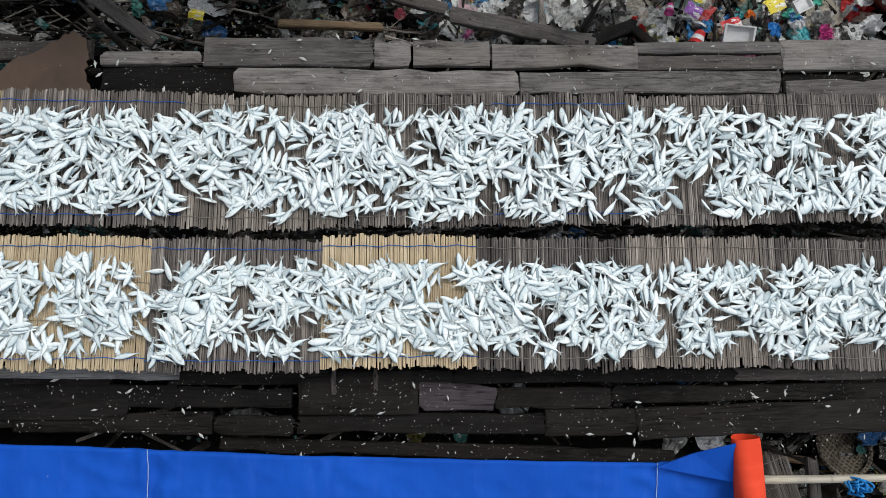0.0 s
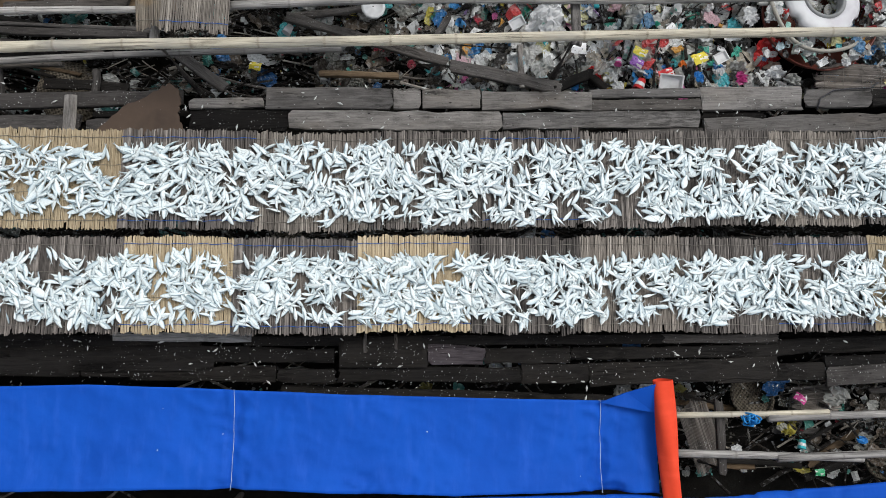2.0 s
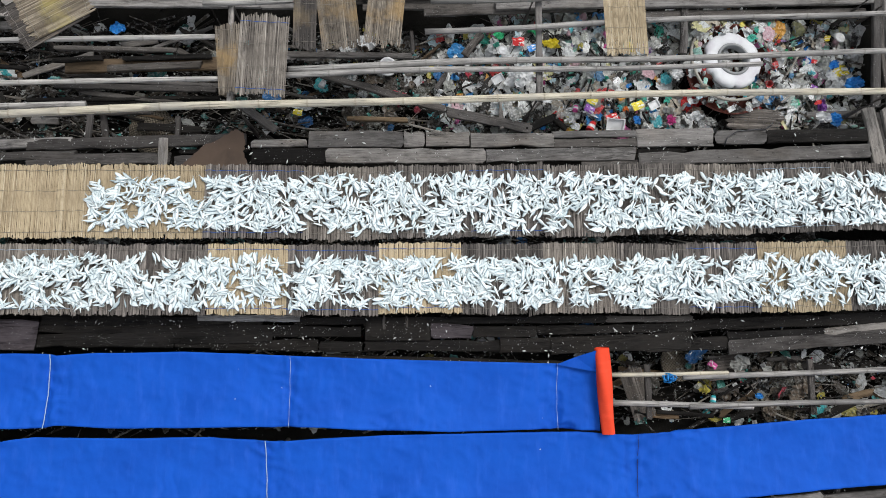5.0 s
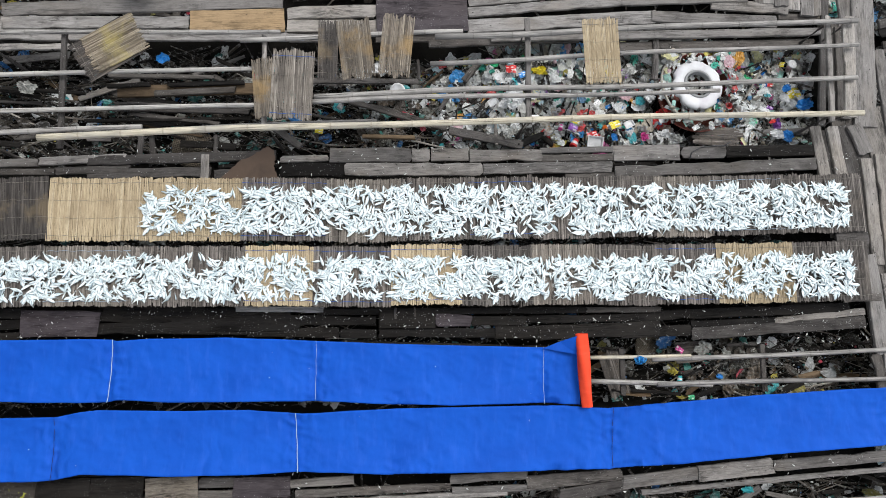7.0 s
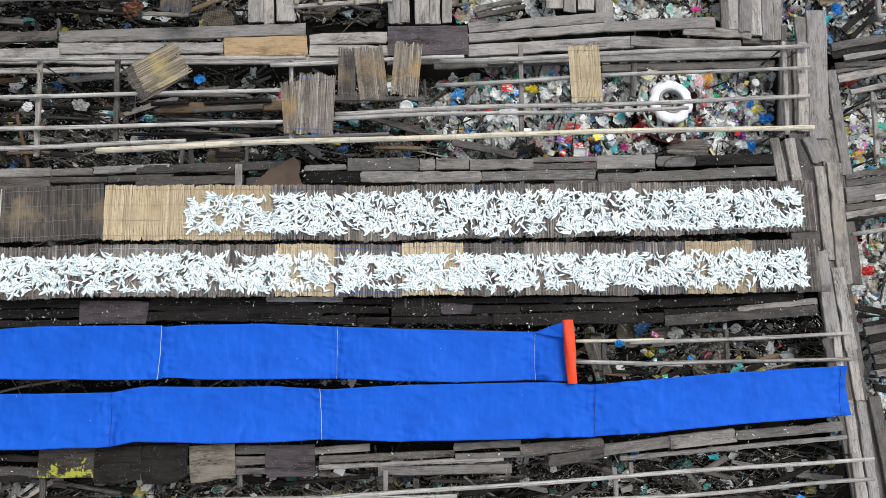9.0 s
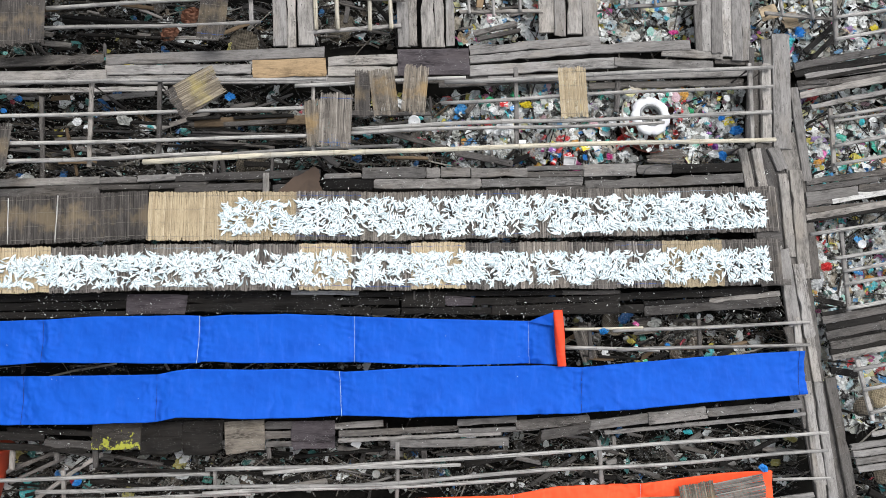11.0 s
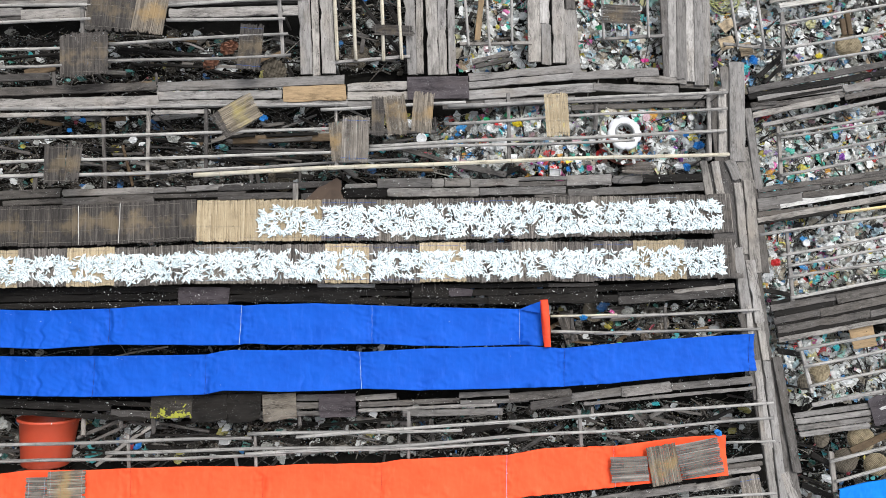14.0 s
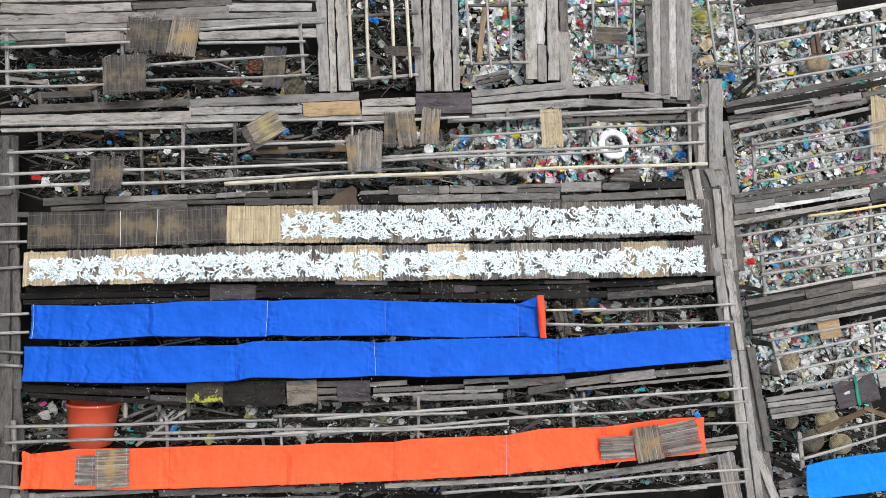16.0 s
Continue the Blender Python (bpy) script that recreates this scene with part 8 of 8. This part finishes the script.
LITTER = {
    "bright": island("pale_litter", [(0.0, W), (0.28, (0.70, 0.70, 0.67)), (0.44, (0.60, 0.63, 0.58)), (0.53, (0.56, 0.50, 0.40)), (0.60, G1), (0.65, (0.30, 0.27, 0.22)), (0.69, (0.03, 0.028, 0.025)), (0.83, (0.36, 0.64, 0.56)),
        (0.87, (0.62, 0.60, 0.32)), (0.895, (0.16, 0.36, 0.60)), (0.92, (0.45, 0.60, 0.66)), (0.95, (0.60, 0.40, 0.44)), (0.97, W)], 0.28, 0.5, True, 0.55),
    "vivid": island("printed_litter", [(0.0, W), (0.22, (0.60, 0.62, 0.62)), (0.38, G1), (0.47, (0.04, 0.037, 0.034)), (0.54, (0.06, 0.46, 0.34)), (0.61, (0.66, 0.58, 0.10)), (0.66, (0.04, 0.26, 0.58)), (0.71, (0.10, 0.52, 0.58)),
        (0.77, (0.60, 0.06, 0.06)), (0.82, (0.64, 0.16, 0.38)), (0.87, (0.40, 0.28, 0.52)), (0.90, (0.66, 0.34, 0.06)), (0.93, (0.46, 0.36, 0.24))], 0.28, 0.5, True, 0.45),
    "mid": island("mixed_litter", [(0.0, (0.60, 0.62, 0.62)), (0.14, G1), (0.28, G2), (0.42, (0.07, 0.06, 0.05)), (0.66, (0.14, 0.11, 0.08)), (0.82, (0.05, 0.24, 0.20)), (0.87, (0.03, 0.16, 0.38)),
        (0.90, (0.50, 0.44, 0.08)), (0.93, (0.45, 0.05, 0.08)), (0.96, (0.06, 0.42, 0.45))], 0.4, 0.45, True, 0.5),
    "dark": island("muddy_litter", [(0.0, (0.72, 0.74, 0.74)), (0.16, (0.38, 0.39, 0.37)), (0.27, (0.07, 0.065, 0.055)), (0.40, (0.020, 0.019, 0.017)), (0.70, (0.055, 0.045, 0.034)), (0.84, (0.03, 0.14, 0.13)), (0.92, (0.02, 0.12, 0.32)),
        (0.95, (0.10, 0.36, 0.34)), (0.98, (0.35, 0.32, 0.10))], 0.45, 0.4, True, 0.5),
}
def see_through(m, stops):
    """Thin film: some pieces let what lies under them show."""
    t = m.node_tree
    g = t.nodes.new("ShaderNodeNewGeometry")
    t.links.new(ramp(t, g.outputs["Random Per Island"], stops, True), t.nodes["Principled BSDF"].inputs["Alpha"])


see_through(LITTER["bright"], [(0.0, (1, 1, 1)), (0.28, (0.85, 0.85, 0.85)), (0.44, (0.72, 0.72, 0.72)), (0.65, (1, 1, 1))])
see_through(LITTER["mid"], [(0.0, (0.8, 0.8, 0.8)), (0.14, (0.5, 0.5, 0.5)), (0.42, (1, 1, 1))])
PLASTIC["clear grey"].node_tree.nodes["Principled BSDF"].inputs["Alpha"].default_value = 0.65
PLASTIC["white"].node_tree.nodes["Principled BSDF"].inputs["Alpha"].default_value = 0.9
STICKS = island("rotten_sticks", [(0.0, (0.012, 0.010, 0.009)), (0.40, (0.030, 0.026, 0.022)), (0.70, (0.075, 0.066, 0.055)), (0.88, (0.18, 0.162, 0.14)), (0.95, (0.36, 0.335, 0.29))], 0.8, 0.2, True, 0.5)


def fill_cells():
    rnd = random.Random(5)
    piles = {k: ([], []) for k in ("bright", "vivid", "mid", "dark", "sticks")}
    kinds = {"bright": (("scrap", 46), ("film", 36), ("plastic_bag", 44), ("food_wrapper", 22), ("plastic_cup", 6), ("plastic_bottle", 6), ("plastic_plate", 4), ("foam_tray", 6), ("stick", 34)),
             "mid": (("scrap", 120), ("film", 8), ("plastic_bag", 34), ("food_wrapper", 20), ("plastic_cup", 3), ("plastic_plate", 4), ("stick", 33)),
             "dark": (("scrap", 210), ("film", 9), ("plastic_bag", 26), ("food_wrapper", 14), ("plastic_plate", 3), ("stick", 55))}
    single = 0
    for x0, y0, x1, y1, dens, kind, lift in CELLS:
        names, odds = zip(*kinds[kind])
        for _ in range(int((x1 - x0) * (y1 - y0) * dens * (660 if kind == "bright" else 900 if kind == "mid" else 2700))):
            x, y = rnd.uniform(x0, x1), rnd.uniform(y0, y1)
            what = rnd.choices(names, odds)[0]
            size = (0.030 if kind == "bright" else 0.014) + 0.055 * rnd.random() ** 1.6 if what in ("plastic_bag", "food_wrapper") else rnd.uniform(0.022, 0.042)
            if kind == "dark" and what in ("plastic_bag", "food_wrapper") and rnd.random() < 0.8:
                size *= 0.55
            if what == "film":
                size = rnd.uniform(0.062, 0.12)
            if what == "plastic_bag" and rnd.random() < 0.15:
                size *= 1.8
            if what == "stick" and rnd.random() < 0.4:
                size *= 2.2
            if kind == "dark" and what in ("scrap", "plastic_bag", "food_wrapper", "plastic_plate") and noise.noise(Vector((x * 2.3, y * 2.3, 17))) < rnd.uniform(-0.5, 0.25):
                continue
            heap = 0.5 + 0.5 * noise.noise(Vector((x * 1.1, y * 1.1, 3)))
            z = gh(x, y) + lift * (0.5 + 0.7 * heap) * rnd.uniform(0.6, 1.0)
            m = pose(x, y, min(z, 0.86), rnd.gauss(0, 12 if what == "film" else 25) + (90 if what in ("plastic_cup", "plastic_bottle") and rnd.random() < 0.6 else 0), rnd.gauss(0, 8 if what == "stick" else 25), rnd.gauss(0, 28) if what == "stick" and kind != "bright" else rnd.uniform(0, 360))
            near = math.hypot(x - BASIN_AT[0], y - BASIN_AT[1])
            if near < 0.47:
                if what == "stick" or size > 0.07:
                    continue
                m.translation.z = 0.66 + 0.1 * rnd.random() + (0.09 if near > 0.32 else 0.0)
            v, f = MAKERS[what](rnd, size)
            if what not in ("stick", "film", "scrap") and 0.6 < x < 4.4 and 1.2 < y < 2.5 and single < 260 and z > gh(x, y) + lift * 0.62:
                c = rnd.choices(tuple(COLORS), (34, 22, 7, 7, 6, 5, 5, 6, 3, 4, 3) if what == "food_wrapper" else (44, 30, 3, 3, 5, 4, 2, 5, 3, 1, 1))[0]
                if what == "foam_tray":
                    c = "white"
                word = what.split("_")[1]
                ob = part(what, mesh_of(what, v, f, (PRINTED if what == "food_wrapper" else PLASTIC)[c], what in ("plastic_cup", "plastic_bottle", "plastic_plate")), None, "", m)
                tagged(ob, "%s %s lying in the rubbish" % ({"plastic_bag": c + " crumpled plastic", "food_wrapper": c + " printed food"}.get(what, "discarded " + c + " plastic"), word), what.replace("_", " "), "litter")
                single += 1
                continue
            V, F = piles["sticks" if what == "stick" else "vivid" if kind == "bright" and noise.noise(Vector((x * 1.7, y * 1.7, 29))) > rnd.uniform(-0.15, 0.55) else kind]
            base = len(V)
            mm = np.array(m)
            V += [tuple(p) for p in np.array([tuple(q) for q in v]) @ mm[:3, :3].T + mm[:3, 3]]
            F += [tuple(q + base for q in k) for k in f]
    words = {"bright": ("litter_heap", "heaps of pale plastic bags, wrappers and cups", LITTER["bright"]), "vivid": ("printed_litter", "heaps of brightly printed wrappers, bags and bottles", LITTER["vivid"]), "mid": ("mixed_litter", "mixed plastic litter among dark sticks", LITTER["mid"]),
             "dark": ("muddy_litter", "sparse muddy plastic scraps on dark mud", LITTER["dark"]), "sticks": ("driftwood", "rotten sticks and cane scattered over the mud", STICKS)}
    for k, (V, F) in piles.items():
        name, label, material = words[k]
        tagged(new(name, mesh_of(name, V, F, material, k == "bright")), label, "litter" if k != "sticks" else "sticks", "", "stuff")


fill_cells()


def litter(what, x, y, z, size, color):
    rnd = random.Random(int(x * 977 + y * 613))
    v, f = MAKERS[what](rnd, size)
    m = pose(x, y, z, rnd.gauss(0, 10) + (80 if what in ("plastic_cup", "plastic_bottle") else 0), rnd.gauss(0, 10), rnd.uniform(-40, 40))
    ob = part(what, mesh_of(what, v, f, (PRINTED if what == "food_wrapper" else PLASTIC)[color], what in ("plastic_cup", "plastic_plate")), None, "", m)
    if what == "plastic_cup":
        v, f = lathe([(size * 0.75, size * 0.7), (size * 0.86, size * 1.4)], 14)
        part("label_band", mesh_of("label_band", v, f, PLASTIC["white"], True), ob, "white printed band")
    words = {"plastic_bag": "crumpled %s plastic bag in the rubbish", "food_wrapper": "%s printed food wrapper on the rubbish", "plastic_cup": "tipped %s plastic cup on the rubbish",
             "foam_tray": "%s foam food tray on the rubbish", "plastic_plate": "round %s plastic plate on the rubbish"}
    tagged(ob, words[what] % color, what.replace("_", " "), "litter")


for at in LITTER_AT:
    litter(*at)
rag(-3.819, 3.501, 0.66, 0.16)
rag(-4.12, 3.232, 0.64, 0.14)


def fish_scraps():
    """Pale scales and scraps fallen on the dark boards."""
    rnd = random.Random(8)
    V, F = [], []
    for _ in range(4600):
        x = rnd.uniform(-6.8, 4.6)
        y = rnd.choice((rnd.uniform(-0.98, -0.56), rnd.uniform(-0.98, -0.56), rnd.uniform(-2.6, -2.1) + 0.04 * max(0, x - 1), rnd.uniform(-4.15, -3.95) + 0.06 * max(0, x), rnd.uniform(0.86, 1.2)))
        if noise.noise(Vector((x * 2.1, y * 5.0, 8.0))) < rnd.uniform(-0.4, 0.3):
            continue
        s = rnd.uniform(0.0013, 0.0048) * (2.6 if rnd.random() < 0.12 else 1)
        a = rnd.uniform(0, 6.3)
        b = len(V)
        for k, (r, e) in enumerate(((2.0, 0.2), (0.7, 1.5), (1.9, 3.2), (0.6, 4.7))):
            V.append((x + s * r * math.cos(a + e), y + s * r * math.sin(a + e), 0.966 + 0.001 * k))
        V.append((x, y, 0.972))
        F += [(b + k, b + (k + 1) % 4, b + 4) for k in range(4)]
    tagged(new("fish_scraps", mesh_of("fish_scraps", V, F, FISH_SCRAP)), "pale fish scales and scraps on dark boards", "fish scraps", "", "stuff")


FISH_SCRAP = plain("pale_scraps", (0.62, 0.64, 0.62), 0.6, 0.3, 0.2, 80)
fish_scraps()
